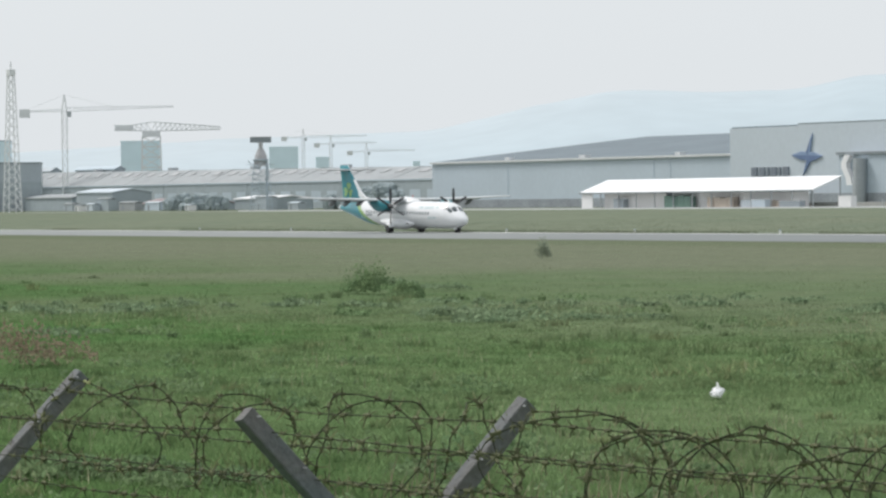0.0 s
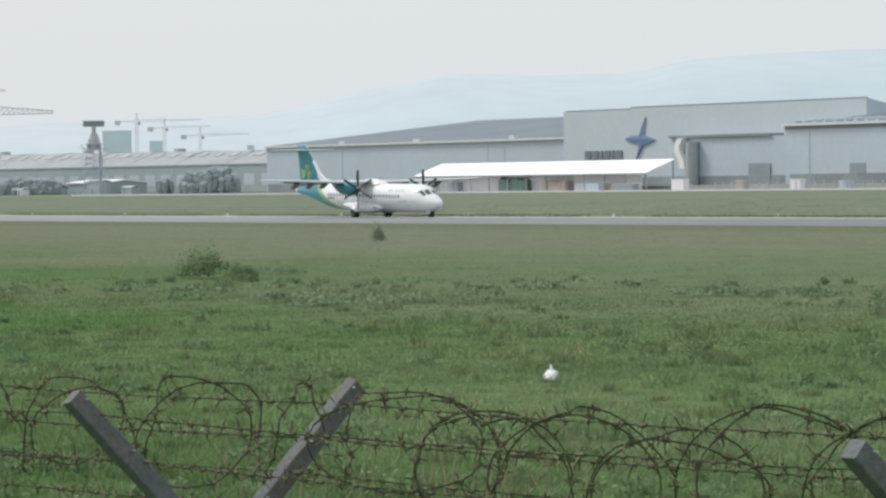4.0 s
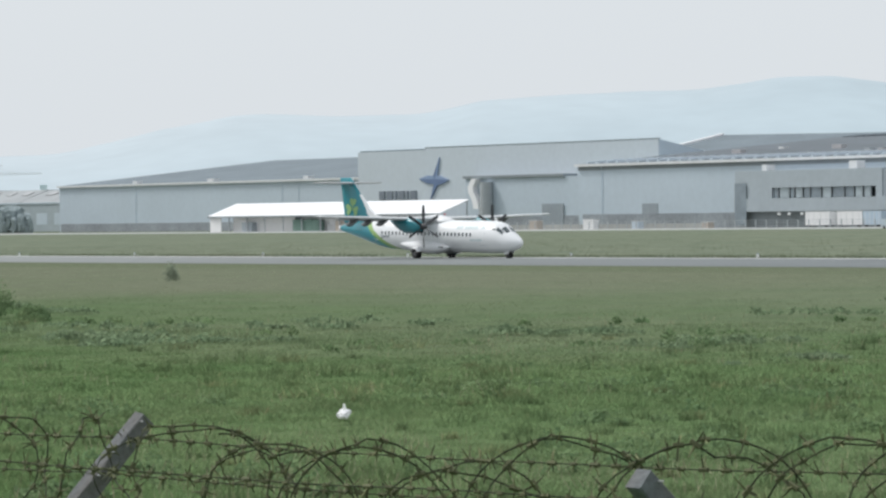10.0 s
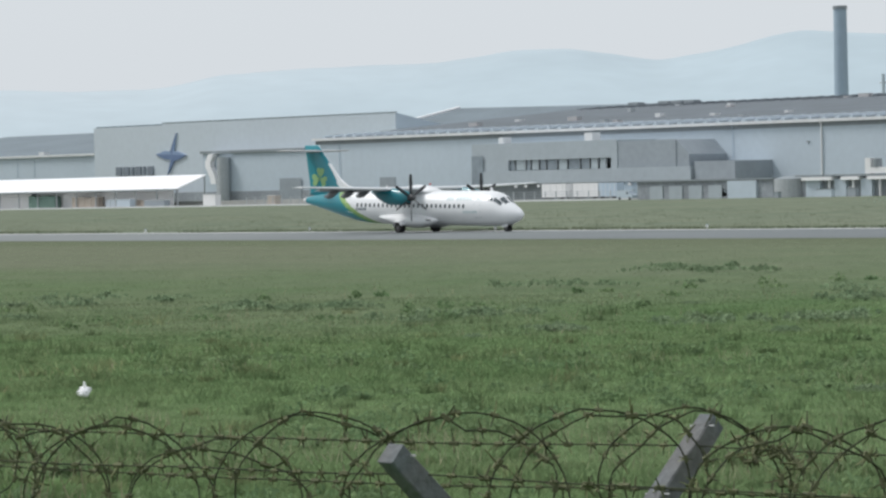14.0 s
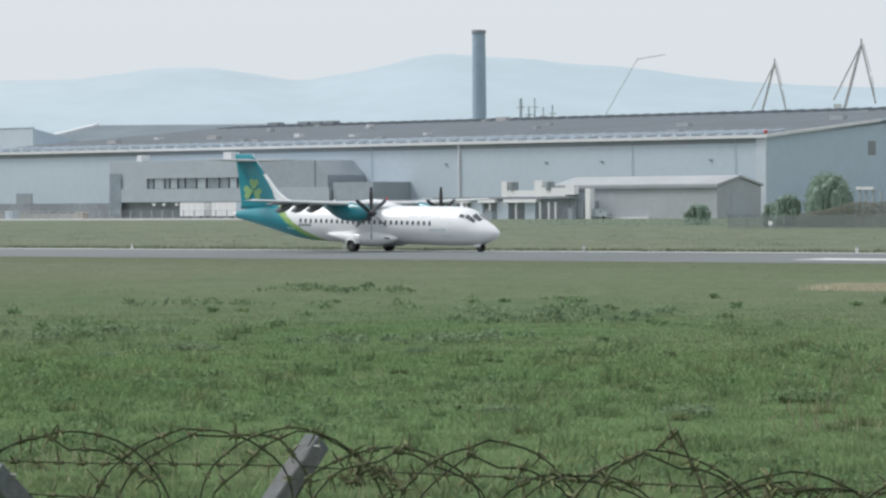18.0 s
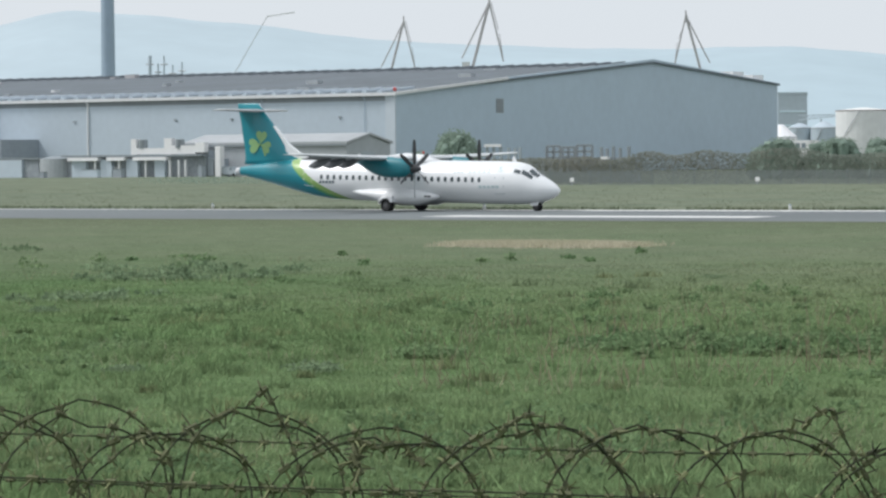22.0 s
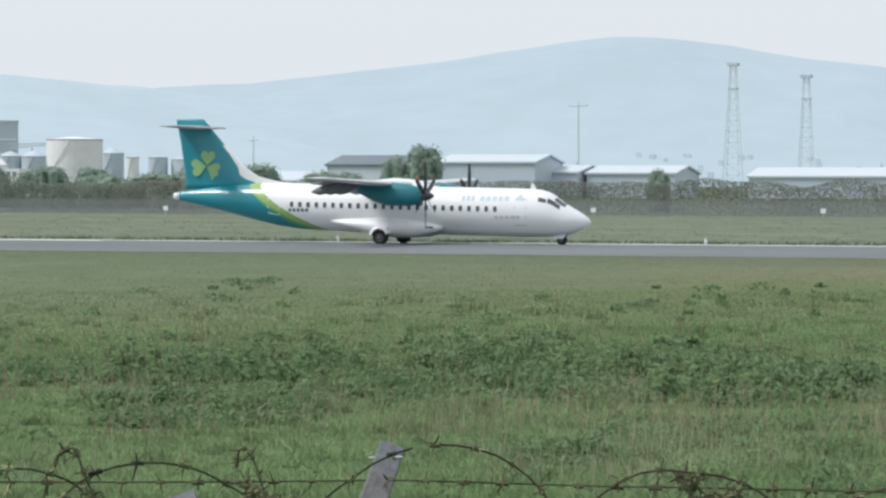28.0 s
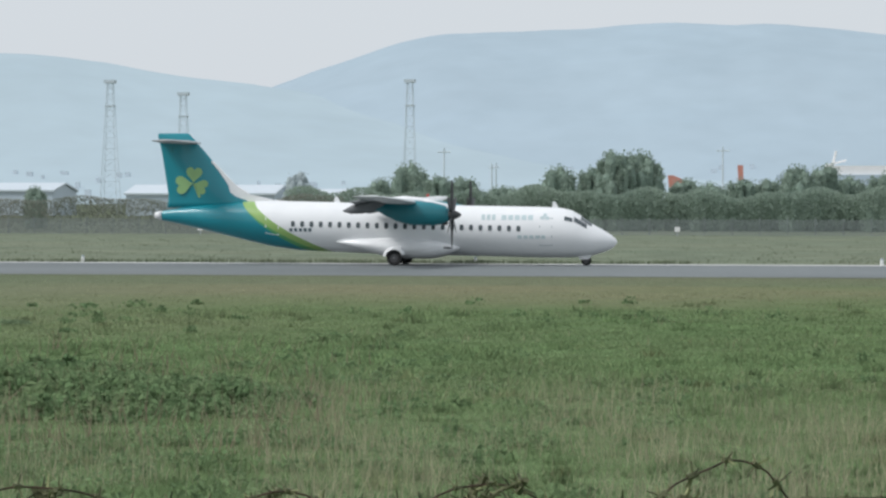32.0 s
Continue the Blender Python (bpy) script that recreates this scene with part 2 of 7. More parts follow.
ROOFLIGHT = material("grey_rooflight", (0.41, 0.42, 0.43), 0.7, vary=0.08, grain=0.3, stain=0.1)
CONCRETE_STRIP = material("pale_concrete_shoulder", (0.40, 0.405, 0.39), 0.9, vary=0.1, grain=1.0, stain=0.05)
DUST = material("dusty_grass_verge", (0.165, 0.178, 0.13), 0.95, vary=0.15, grain=1.0, stain=0.08)
PAINT_WHITE = material("road_paint", (0.72, 0.72, 0.70), 0.7, vary=0.08, grain=4.0, stain=0.4)
# cladding, roofs, brick, panels and glazing: haze lightens and blues these base colours
CLAD_PALE = material("pale_metal_cladding", (0.495, 0.57, 0.635), 0.55, vary=0.03, grain=0.6, stain=0.05)
CLAD_LIGHT = material("light_warm_cladding", (0.545, 0.605, 0.655), 0.55, vary=0.03, grain=0.6, stain=0.04)
CLAD_BLUE = material("blue_grey_cladding", (0.45, 0.55, 0.64), 0.5, vary=0.03, grain=0.5, stain=0.04)
ROOF_GREY = material("weathered_grey_roof", (0.165, 0.205, 0.232), 0.8, vary=0.10, grain=0.8, stain=0.06)
ROOF_DARK = material("dark_ribbed_roof", (0.125, 0.148, 0.168), 0.8, vary=0.12, grain=0.8, stain=0.08)
ROOF_WHITE = material("white_membrane_roof", (0.86, 0.86, 0.87), 0.5, vary=0.02, grain=0.8, stain=0.2)
TRIM_WHITE = material("white_gutter", (0.72, 0.73, 0.74), 0.5, vary=0.04, grain=1.0, stain=0.2)
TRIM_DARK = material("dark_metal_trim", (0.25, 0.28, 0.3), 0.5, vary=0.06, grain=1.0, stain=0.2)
BRICK_DARK = material("dull_brick_plinth", (0.315, 0.345, 0.375), 0.85, vary=0.14, grain=1.5, stain=0.1)
OFFICE_GREY = material("slate_panel", (0.39, 0.44, 0.475), 0.5, vary=0.04, grain=0.7, stain=0.1)
OFFICE_DARK = material("dark_panel", (0.31, 0.35, 0.385), 0.5, vary=0.05, grain=0.7, stain=0.1)
GLASS = material("tinted_glazing", (0.25, 0.295, 0.33), 0.12, vary=0.1, grain=0.3, stain=0.4)
# paler glass, with a reflected sky put into the base colour
GLASS_PALE = material("pale_reflection_glazing", (0.42, 0.48, 0.51), 0.15, vary=0.1, grain=0.3, stain=0.4)
SIGN_BLUE = material("sign_blue", (0.13, 0.19, 0.33), 0.5, vary=0.04, grain=1.0, stain=0.3)
SIGN_PALE_BLUE = material("sign_mid_blue", (0.24, 0.33, 0.49), 0.5, vary=0.04, grain=1.0, stain=0.3)
SIGN_GREY = material("sign_dark_grey", (0.19, 0.22, 0.26), 0.5, vary=0.04, grain=1.0, stain=0.3)
# pale steel; on the dock cranes it carries haze in its colour
STEEL_PALE = material("pale_grey_steel", (0.46, 0.455, 0.465), 0.6, vary=0.05, grain=1.0, stain=0.05)
STEEL_GREY = material("galvanised_steel", (0.42, 0.45, 0.47), 0.55, metal=0.2, vary=0.06, grain=1.0, stain=0.1)
# masts paled for haze in the base colour
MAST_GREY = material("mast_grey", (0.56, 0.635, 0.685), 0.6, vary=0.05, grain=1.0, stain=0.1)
FENCE_GREY = material("dull_fence_mesh", (0.22, 0.25, 0.25), 0.7, vary=0.08, grain=2.0, stain=0.2)
AIRFIELD = material("mown_airfield_grass", (0.155, 0.184, 0.136), 0.95, vary=0.2, grain=0.3, stain=0.05, second=(0.184, 0.204, 0.150))
AIRFIELD.node_tree.nodes["Principled BSDF"].inputs["Specular IOR Level"].default_value = 0.0
CHIMNEY_BLUE = material("blue_grey_chimney", (0.34, 0.43, 0.51), 0.8, vary=0.04, grain=0.5, stain=0.05)
SHED_WALL = material("grey_shed_sheeting", (0.40, 0.43, 0.45), 0.6, vary=0.05, grain=0.6, stain=0.1)
SHED_ROOF = material("dull_shed_roof", (0.39, 0.41, 0.425), 0.6, vary=0.05, grain=0.6, stain=0.1)
# far houses, steel and tower walls: haze is put into their pale colours
HOUSE_HAZED = material("hazed_house_walls", (0.55, 0.62, 0.68), 0.8, vary=0.06, grain=0.5, stain=0.05)
STEEL_HAZED = material("hazed_far_steel", (0.72, 0.74, 0.745), 0.7, vary=0.03, grain=0.5, stain=0.05)
BLOCK_BLUE = material("hazed_blue_cladding", (0.72, 0.87, 0.94), 0.7, vary=0.03, grain=0.1, stain=0.03)
FACTORY = material("old_factory_wall", (0.36, 0.41, 0.435), 0.8, vary=0.06, grain=0.3, stain=0.03, second=(0.32, 0.375, 0.405))
BRICK_RED = material("dull_red_roof", (0.30, 0.24, 0.24), 0.85, vary=0.08, grain=0.8, stain=0.1)
TANK_WHITE = material("tank_white", (0.74, 0.75, 0.74), 0.6, vary=0.04, grain=0.6, stain=0.08)
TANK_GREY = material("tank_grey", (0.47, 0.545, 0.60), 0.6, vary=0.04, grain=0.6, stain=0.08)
RUST = material("rusty_wire", (0.015, 0.018, 0.009), 0.9, metal=0.0, vary=0.35, grain=40.0, stain=14.0, second=(0.050, 0.057, 0.026))
RUST_BROWN = material("brown_rusted_wire", (0.030, 0.019, 0.013), 0.9, metal=0.0, vary=0.35, grain=40.0, stain=14.0, second=(0.090, 0.055, 0.036))
# worn barbs in bright and dark tones; highlights from above are painted in
BARB_HIGHLIT = material("worn_highlit_barb", (0.17, 0.18, 0.085), 0.85, metal=0.0, vary=0.3, grain=40.0, stain=9.0, second=(0.022, 0.026, 0.012), island=0.9)
POST_CONCRETE = material("weathered_concrete", (0.138, 0.156, 0.166), 0.9, vary=0.16, grain=45.0, stain=5.0, bump=0.2, second=(0.142, 0.138, 0.134))
RED = material("warning_red", (0.55, 0.07, 0.06), 0.5, vary=0.06, grain=3.0, stain=0.5)
# tail red dulled for haze in its base colour
ORANGE_RED = material("tail_red", (0.55, 0.24, 0.19), 0.4, vary=0.04, grain=3.0, stain=0.5)
WHITE = material("white_paint", (0.80, 0.80, 0.80), 0.4, vary=0.03, grain=2.0, stain=0.3)
PLASTIC = material("white_plastic", (0.82, 0.82, 0.83), 0.35, vary=0.05, grain=9.0, stain=3.0, bump=0.4)
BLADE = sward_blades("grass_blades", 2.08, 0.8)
BLADE_DRY = leaf_material("dry_grass_blades", (0.46, 0.43, 0.30), (0.36, 0.36, 0.23), 0.25, 0.2)
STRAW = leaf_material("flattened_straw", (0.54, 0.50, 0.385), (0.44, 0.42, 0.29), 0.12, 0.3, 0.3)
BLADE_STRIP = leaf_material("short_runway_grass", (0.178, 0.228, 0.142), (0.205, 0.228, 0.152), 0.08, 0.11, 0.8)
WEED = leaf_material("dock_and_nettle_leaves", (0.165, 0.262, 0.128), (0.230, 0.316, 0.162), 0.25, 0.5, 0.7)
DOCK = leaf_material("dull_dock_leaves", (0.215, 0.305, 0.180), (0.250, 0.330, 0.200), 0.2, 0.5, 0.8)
# thistle leaves paled for haze and to offset their own shade
THISTLE = leaf_material("hazed_thistle_leaves", (0.30, 0.36, 0.27), (0.34, 0.38, 0.29), 0.2, 0.6, 0.7)
TWIG = leaf_material("dead_bramble_stems", (0.27, 0.22, 0.16), (0.33, 0.28, 0.20), 0.25, 0.5)
# tree and hedge foliage: haze is put into these pale base colours
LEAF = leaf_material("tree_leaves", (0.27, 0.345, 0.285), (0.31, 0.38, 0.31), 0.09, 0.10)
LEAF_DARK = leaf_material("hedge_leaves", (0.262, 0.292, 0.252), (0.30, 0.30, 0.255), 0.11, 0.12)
LEAF_HAZED = leaf_material("hazed_tree_leaves", (0.29, 0.345, 0.355), (0.31, 0.365, 0.37), 0.10, 0.2)
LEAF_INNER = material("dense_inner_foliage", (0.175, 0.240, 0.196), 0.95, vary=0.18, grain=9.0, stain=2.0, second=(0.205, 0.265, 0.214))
LEAF_HAZED_INNER = material("hazed_inner_foliage", (0.31, 0.365, 0.38), 0.95, vary=0.06, grain=6.0, stain=2.0, second=(0.34, 0.395, 0.41))
BARK = material("bark", (0.12, 0.10, 0.08), 0.95, vary=0.2, grain=6.0, stain=0.8)
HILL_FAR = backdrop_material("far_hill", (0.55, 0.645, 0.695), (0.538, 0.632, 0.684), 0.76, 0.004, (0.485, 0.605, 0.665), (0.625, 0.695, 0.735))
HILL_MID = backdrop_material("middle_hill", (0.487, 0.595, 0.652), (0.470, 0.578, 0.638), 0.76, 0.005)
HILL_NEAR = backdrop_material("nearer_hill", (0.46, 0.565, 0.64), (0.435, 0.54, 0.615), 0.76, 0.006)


# ---- building blocks ----
def box(bm, x0, x1, y0, y1, z0, z1):
    v = [bm.verts.new(p) for p in ((x0, y0, z0), (x1, y0, z0), (x1, y1, z0), (x0, y1, z0), (x0, y0, z1), (x1, y0, z1), (x1, y1, z1), (x0, y1, z1))]
    for f in ((3, 2, 1, 0), (4, 5, 6, 7), (0, 1, 5, 4), (1, 2, 6, 5), (2, 3, 7, 6), (3, 0, 4, 7)):
        bm.faces.new([v[i] for i in f])


def bar(bm, a, b, r0, r1=None, n=8):
    """A round bar from a to b."""
    a, b = Vector(a), Vector(b)
    r1 = r0 if r1 is None else r1
    d = (b - a).normalized()
    u = d.orthogonal().normalized()
    w = d.cross(u)
    rings = []
    for p, r in ((a, r0), (b, r1)):
        rings.append([bm.verts.new(p + (u * math.cos(2 * math.pi * i / n) + w * math.sin(2 * math.pi * i / n)) * r) for i in range(n)])
    for i in range(n):
        j = (i + 1) % n
        bm.faces.new((rings[0][i], rings[0][j], rings[1][j], rings[1][i]))
    bm.faces.new(rings[0][::-1])
    bm.faces.new(rings[1])


def prism(bm, outline, y0, y1):
    """An outline in x and z pushed from y0 to y1."""
    a = [bm.verts.new((x, y0, z)) for x, z in outline]
    b = [bm.verts.new((x, y1, z)) for x, z in outline]
    n = len(outline)
    bm.faces.new(a)
    bm.faces.new(b[::-1])
    for i in range(n):
        j = (i + 1) % n
        bm.faces.new((a[j], a[i], b[i], b[j]))


def prism_x(bm, outline, x0, x1):
    """An outline in y and z pushed from x0 to x1."""
    a = [bm.verts.new((x0, y, z)) for y, z in outline]
    b = [bm.verts.new((x1, y, z)) for y, z in outline]
    n = len(outline)
    bm.faces.new(a[::-1])
    bm.faces.new(b)
    for i in range(n):
        j = (i + 1) % n
        bm.faces.new((a[i], a[j], b[j], b[i]))


def loft(bm, rings, caps=True, close=True):
    vs = [[bm.verts.new(p) for p in ring] for ring in rings]
    n = len(vs[0])
    for a, b in zip(vs, vs[1:]):
        for i in range(n if close else n - 1):
            j = (i + 1) % n
            bm.faces.new((a[i], a[j], b[j], b[i]))
    if caps:
        bm.faces.new(vs[0][::-1])
        bm.faces.new(vs[-1])
    return vs


def finish(bm, name, mat, smooth=False):
    me = bpy.data.meshes.new(name)
    bmesh.ops.recalc_face_normals(bm, faces=bm.faces)
    bm.to_mesh(me)
    bm.free()
    for m in (mat if isinstance(mat, (list, tuple)) else [mat]):
        me.materials.append(m)
    if smooth:
        me.polygons.foreach_set("use_smooth", [True] * len(me.polygons))
    return me


def part(name, bm, mat, parent, label="", smooth=False):
    ob = new(name, finish(bm, name, mat, smooth))
    ob.parent = parent
    if label:
        tagged(ob, label)
    return ob


def shared(name, me, parent, m, label=""):
    ob = new(name, me)
    ob.parent = parent
    ob.matrix_basis = m
    if label:
        tagged(ob, label)
    return ob


def thing(name, x, y, z, label, category, group="", turn=0.0, kind=""):
    ob = new(name)
    ob.empty_display_size = 0.5
    ob.matrix_basis = pose(x, y, z, 0, 0, turn)
    return tagged(ob, label, category, group, kind)


def box_part(name, parent, mat, x0, x1, y0, y1, z0, z1, label=""):
    bm = bmesh.new()
    box(bm, x0, x1, y0, y1, z0, z1)
    return part(name, bm, mat, parent, label)


# ---- ground, runway, road ----
def sheet(name, x0, x1, y0, y1, z, mat, label, category, nx=1):
    bm = bmesh.new()
    xs = [x0 + (x1 - x0) * i / nx for i in range(nx + 1)]
    lo, hi = [bm.verts.new((x, y0, z)) for x in xs], [bm.verts.new((x, y1, z)) for x in xs]
    for i in range(nx):
        bm.faces.new((lo[i], lo[i + 1], hi[i + 1], hi[i]))
    return tagged(new(name, finish(bm, name, mat)), label, category, kind="structure")


sheet("ground", -5200, 3000, -600, 5200, 0.0, GRASS, "flat airfield grass, green with dull brown patches", "ground")
RUN_NEAR, RUN_FAR, TRACK = 155.3, 186.0, 181.6
sheet("mown_strip_far", -2600, 900, RUN_FAR - 2, 536, 0.010, AIRFIELD, "mown olive grass between runway and hangars", "grass", 20)
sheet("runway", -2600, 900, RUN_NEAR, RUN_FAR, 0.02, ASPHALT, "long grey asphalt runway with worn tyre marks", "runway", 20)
sheet("runway_shoulder_near", -2600, 900, RUN_NEAR - 1.2, RUN_NEAR, 0.016, DUST, "pale dusty verge along the runway edge", "shoulder", 20)
sheet("edge_line_far", -2600, 900, RUN_FAR - 2.2, RUN_FAR - 0.4, 0.026, PAINT_WHITE, "faded white runway edge line", "marking", 20)
sheet("aiming_mark_near", -109.5, -86.5, 163.2, 167.2, 0.026, PAINT_WHITE, "broad white aiming point bar on the runway", "marking")
sheet("aiming_mark_far", -109.5, -86.5, 182.2, 184.4, 0.030, PAINT_WHITE, "broad white aiming point bar on the runway", "marking")


def kerb(name, x0, x1, y0, y1, z, mat, label):
    bm = bmesh.new()
    box(bm, x0, x1, y0, y1, 0, z)
    return tagged(new(name, finish(bm, name, mat)), label, "kerb", kind="structure")


kerb("road_kerb", -1000, -395, 535.2, 535.8, 0.42, TRIM_WHITE, "pale concrete kerb along the service road")
kerb("apron_wall", -712, -584, 553.5, 553.9, 1.5, CONCRETE_STRIP, "low pale concrete wall before the hangar")
sheet("service_road", -1400, -395, 536, 552, 0.02, CONCRETE_STRIP, "pale concrete service road before the hangars", "road")


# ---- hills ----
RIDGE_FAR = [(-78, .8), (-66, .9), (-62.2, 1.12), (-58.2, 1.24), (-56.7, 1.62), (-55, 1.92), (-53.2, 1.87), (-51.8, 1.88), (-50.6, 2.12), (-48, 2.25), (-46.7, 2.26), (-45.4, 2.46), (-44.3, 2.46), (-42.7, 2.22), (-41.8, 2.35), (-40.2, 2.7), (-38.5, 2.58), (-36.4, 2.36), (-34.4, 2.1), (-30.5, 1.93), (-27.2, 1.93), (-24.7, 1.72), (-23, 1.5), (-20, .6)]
RIDGE_MID = [(-31, .3), (-27, 1.2), (-24.4, 1.72), (-22.8, 1.79), (-21.1, 1.98), (-19, 2.24), (-17, 2.55), (-16, 2.66), (-14.5, 2.56), (-12.8, 2.25), (-11.2, 2.07), (-9, 1.8), (-6, 1.2), (0, .5)]
RIDGE_NEAR = [(-14.5, .1), (-12.6, 1.35), (-11.2, 2.04), (-10.4, 2.33), (-8.9, 2.85), (-8, 3.03), (-6.8, 3.06), (-3.8, 3.23), (-1.7, 3.17), (0, 3.0), (8, 2.4)]


def hills(name, ridge, radius, mat, label):
    bs = np.arange(ridge[0][0], ridge[-1][0], 0.12)
    es = np.interp(bs, [b for b, e in ridge], [e for b, e in ridge])
    k = np.hanning(9)
    es = np.convolve(np.pad(es, 4, "edge"), k / k.sum(), "valid")
    bm = bmesh.new()
    rings = []
    for b, e in zip(bs, es):
        e += 0.025 * noise.fractal(Vector((b * 0.8, 3.1, 0)), 1.0, 2.0, 4)
        col = []
        for f in (0.0, 0.15, 0.35, 0.6, 0.85, 1.0):
            r = radius * (0.80 + 0.2 * f)
            z = max(0.0, r * math.tan(radians(e)) * math.sin(f * math.pi / 2) ** 1.1)
            p = way(b) * r
            wob = 1 + 0.06 * noise.noise(Vector((b * 0.7, f * 4, 1))) * (1 - f)
            col.append((p.x, p.y, (z + EYE[2]) * wob if f else -5))
        rings.append(col)
    loft(bm, rings, caps=False, close=False)
    ob = new(name, finish(bm, name, mat, True))
    return tagged(ob, label, "hill", kind="structure")


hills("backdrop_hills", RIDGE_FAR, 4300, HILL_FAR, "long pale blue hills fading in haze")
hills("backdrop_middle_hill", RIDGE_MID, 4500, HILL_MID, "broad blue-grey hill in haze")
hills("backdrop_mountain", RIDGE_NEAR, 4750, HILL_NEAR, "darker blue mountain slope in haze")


# ---- the airliner ----
def livery(name, a, b, c, lime):
    """White ahead of the curve d = a + b z + c z z (d metres behind the nose), teal behind it, with a lime band of that width."""
    m = bpy.data.materials.new(name)
    m.use_nodes = True
    n, l = m.node_tree.nodes, m.node_tree.links
    p = n["Principled BSDF"]
    p.inputs["Roughness"].default_value, p.inputs["Coat Weight"].default_value = 0.32, 0.4
    tc, xyz = n.new("ShaderNodeTexCoord"), n.new("ShaderNodeSeparateXYZ")
    l.new(tc.outputs["Object"], xyz.inputs[0])

    def op(kind, u, v):
        k = n.new("ShaderNodeMath")
        k.operation = kind
        for i, q in enumerate((u, v)):
            if isinstance(q, (int, float)):
                k.inputs[i].default_value = q
            else:
                l.new(q, k.inputs[i])
        return k.outputs[0]

    z = xyz.outputs["Z"]
    curve = op("ADD", op("MULTIPLY", op("ADD", op("MULTIPLY", z, c), b), z), a)
    past = op("SUBTRACT", op("MULTIPLY", xyz.outputs["X"], -1.0), curve)
    leafy = op("MULTIPLY", op("MAXIMUM", op("SUBTRACT", 3.3, z), 0.0), .24 if lime else 0.0)
    teal, mid, band = op("GREATER_THAN", past, 0.0), op("GREATER_THAN", op("ADD", past, leafy), 0.0), op("GREATER_THAN", op("ADD", past, leafy), -lime)
    soil = n.new("ShaderNodeTexNoise")
    soil.inputs["Scale"].default_value, soil.inputs["Detail"].default_value = 0.9, 6
    l.new(tc.outputs["Object"], soil.inputs["Vector"])

    def blend(f, u, v):
        k = n.new("ShaderNodeMix")
        k.data_type = "RGBA"
        for s, q in (("Factor", f), ("A", u), ("B", v)):
            if isinstance(q, tuple):
                k.inputs[s].default_value = (*q, 1)
            else:
                l.new(q, k.inputs[s])
        return k.outputs["Result"]

    white = blend(soil.outputs["Fac"], (0.84, 0.85, 0.86), (0.74, 0.755, 0.77))
    green = blend(soil.outputs["Fac"], (0.008, 0.255, 0.315), (0.008, 0.215, 0.27))
    yellow = blend(soil.outputs["Fac"], (0.30, 0.47, 0.14), (0.26, 0.42, 0.13))
    l.new(blend(teal, blend(mid, blend(band, white, yellow), (0.10, 0.34, 0.13)), green), p.inputs["Base Color"])
    return m


SKIN = livery("airliner_skin", 16.1, 2.581, -0.272, 0.75)
FIN_SKIN = livery("airliner_fin_skin", 18.4, 0.88, 0.0, 0.0)
# darker than the tail's teal: the wing's shade on the nacelles is painted in
TEAL_SHADED = material("shaded_teal_gloss", (0.008, 0.175, 0.215), 0.45, vary=0.05, grain=2.0, stain=0.5, coat=0.4)
LIME = material("lime_leaf_paint", (0.28, 0.47, 0.20), 0.4, vary=0.04, grain=2.0, stain=0.5)
SKIN_WHITE = material("airliner_white", (0.82, 0.83, 0.84), 0.35, vary=0.04, grain=2.0, stain=0.6, coat=0.3)
WING_PALE = material("pale_wing_skin", (0.60, 0.62, 0.63), 0.4, vary=0.05, grain=2.0, stain=0.6)
WING_GREY = material("wing_grey", (0.40, 0.41, 0.42), 0.45, vary=0.05, grain=2.0, stain=0.6)
# cabin glass lightened for haze in its base colour
WINDOW_DARK = material("cabin_window", (0.085, 0.105, 0.115), 0.15, vary=0.1, grain=3.0, stain=0.6)
PROP_BLACK = material("propeller_black", (0.05, 0.052, 0.056), 0.45, vary=0.1, grain=6.0, stain=2.0)
RUBBER = material("tyre_rubber", (0.025, 0.025, 0.026), 0.9, vary=0.15, grain=9.0, stain=2.0)
# fairing grey darkened: the shade below the wing is in the colour
FAIRING_SHADE = material("shaded_grey_fairing", (0.15, 0.16, 0.17), 0.5, vary=0.06, grain=4.0, stain=1.0)
HUB_DARK = material("dark_wheel_hub", (0.09, 0.09, 0.092), 0.6, vary=0.1, grain=6.0, stain=2.0)
GEAR_METAL = material("gear_metal", (0.24, 0.245, 0.25), 0.4, metal=0.4, vary=0.08, grain=6.0, stain=2.0)
LETTER_TEAL = material("lettering_teal", (0.48, 0.58, 0.60), 0.4, vary=0.03, grain=3.0, stain=1.0)
LETTER_DARK = material("lettering_dark", (0.06, 0.10, 0.12), 0.4, vary=0.03, grain=3.0, stain=1.0)
SEAM = material("door_seam", (0.40, 0.45, 0.47), 0.5, vary=0.03, grain=3.0, stain=1.0)

# metres behind the nose: belly, crown, half width
BODY = [(0.0, 1.30, 1.44, .07), (0.12, 1.12, 1.60, .25), (0.35, 0.95, 1.78, .45), (0.8, 0.76, 2.06, .75), (1.4, 0.58, 2.38, 1.0), (1.75, 0.53, 2.60, 1.12), (2.15, 0.49, 2.93, 1.22),
        (2.6, 0.46, 3.18, 1.31), (3.2, 0.45, 3.32, 1.38), (4.5, 0.45, 3.38, 1.43), (7.0, 0.51, 3.42, 1.435), (10.0, 0.56, 3.47, 1.435), (14.0, 0.63, 3.56, 1.435), (17.0, 0.75, 3.64, 1.43),
        (18.5, 0.82, 3.67, 1.40), (20.0, 1.02, 3.70, 1.29), (21.5, 1.34, 3.68, 1.11), (23.0, 1.70, 3.56, .88), (24.5, 2.06, 3.42, .60), (25.8, 2.36, 3.26, .36), (26.7, 2.55, 3.12, .22), (27.17, 2.68, 3.02, .12)]


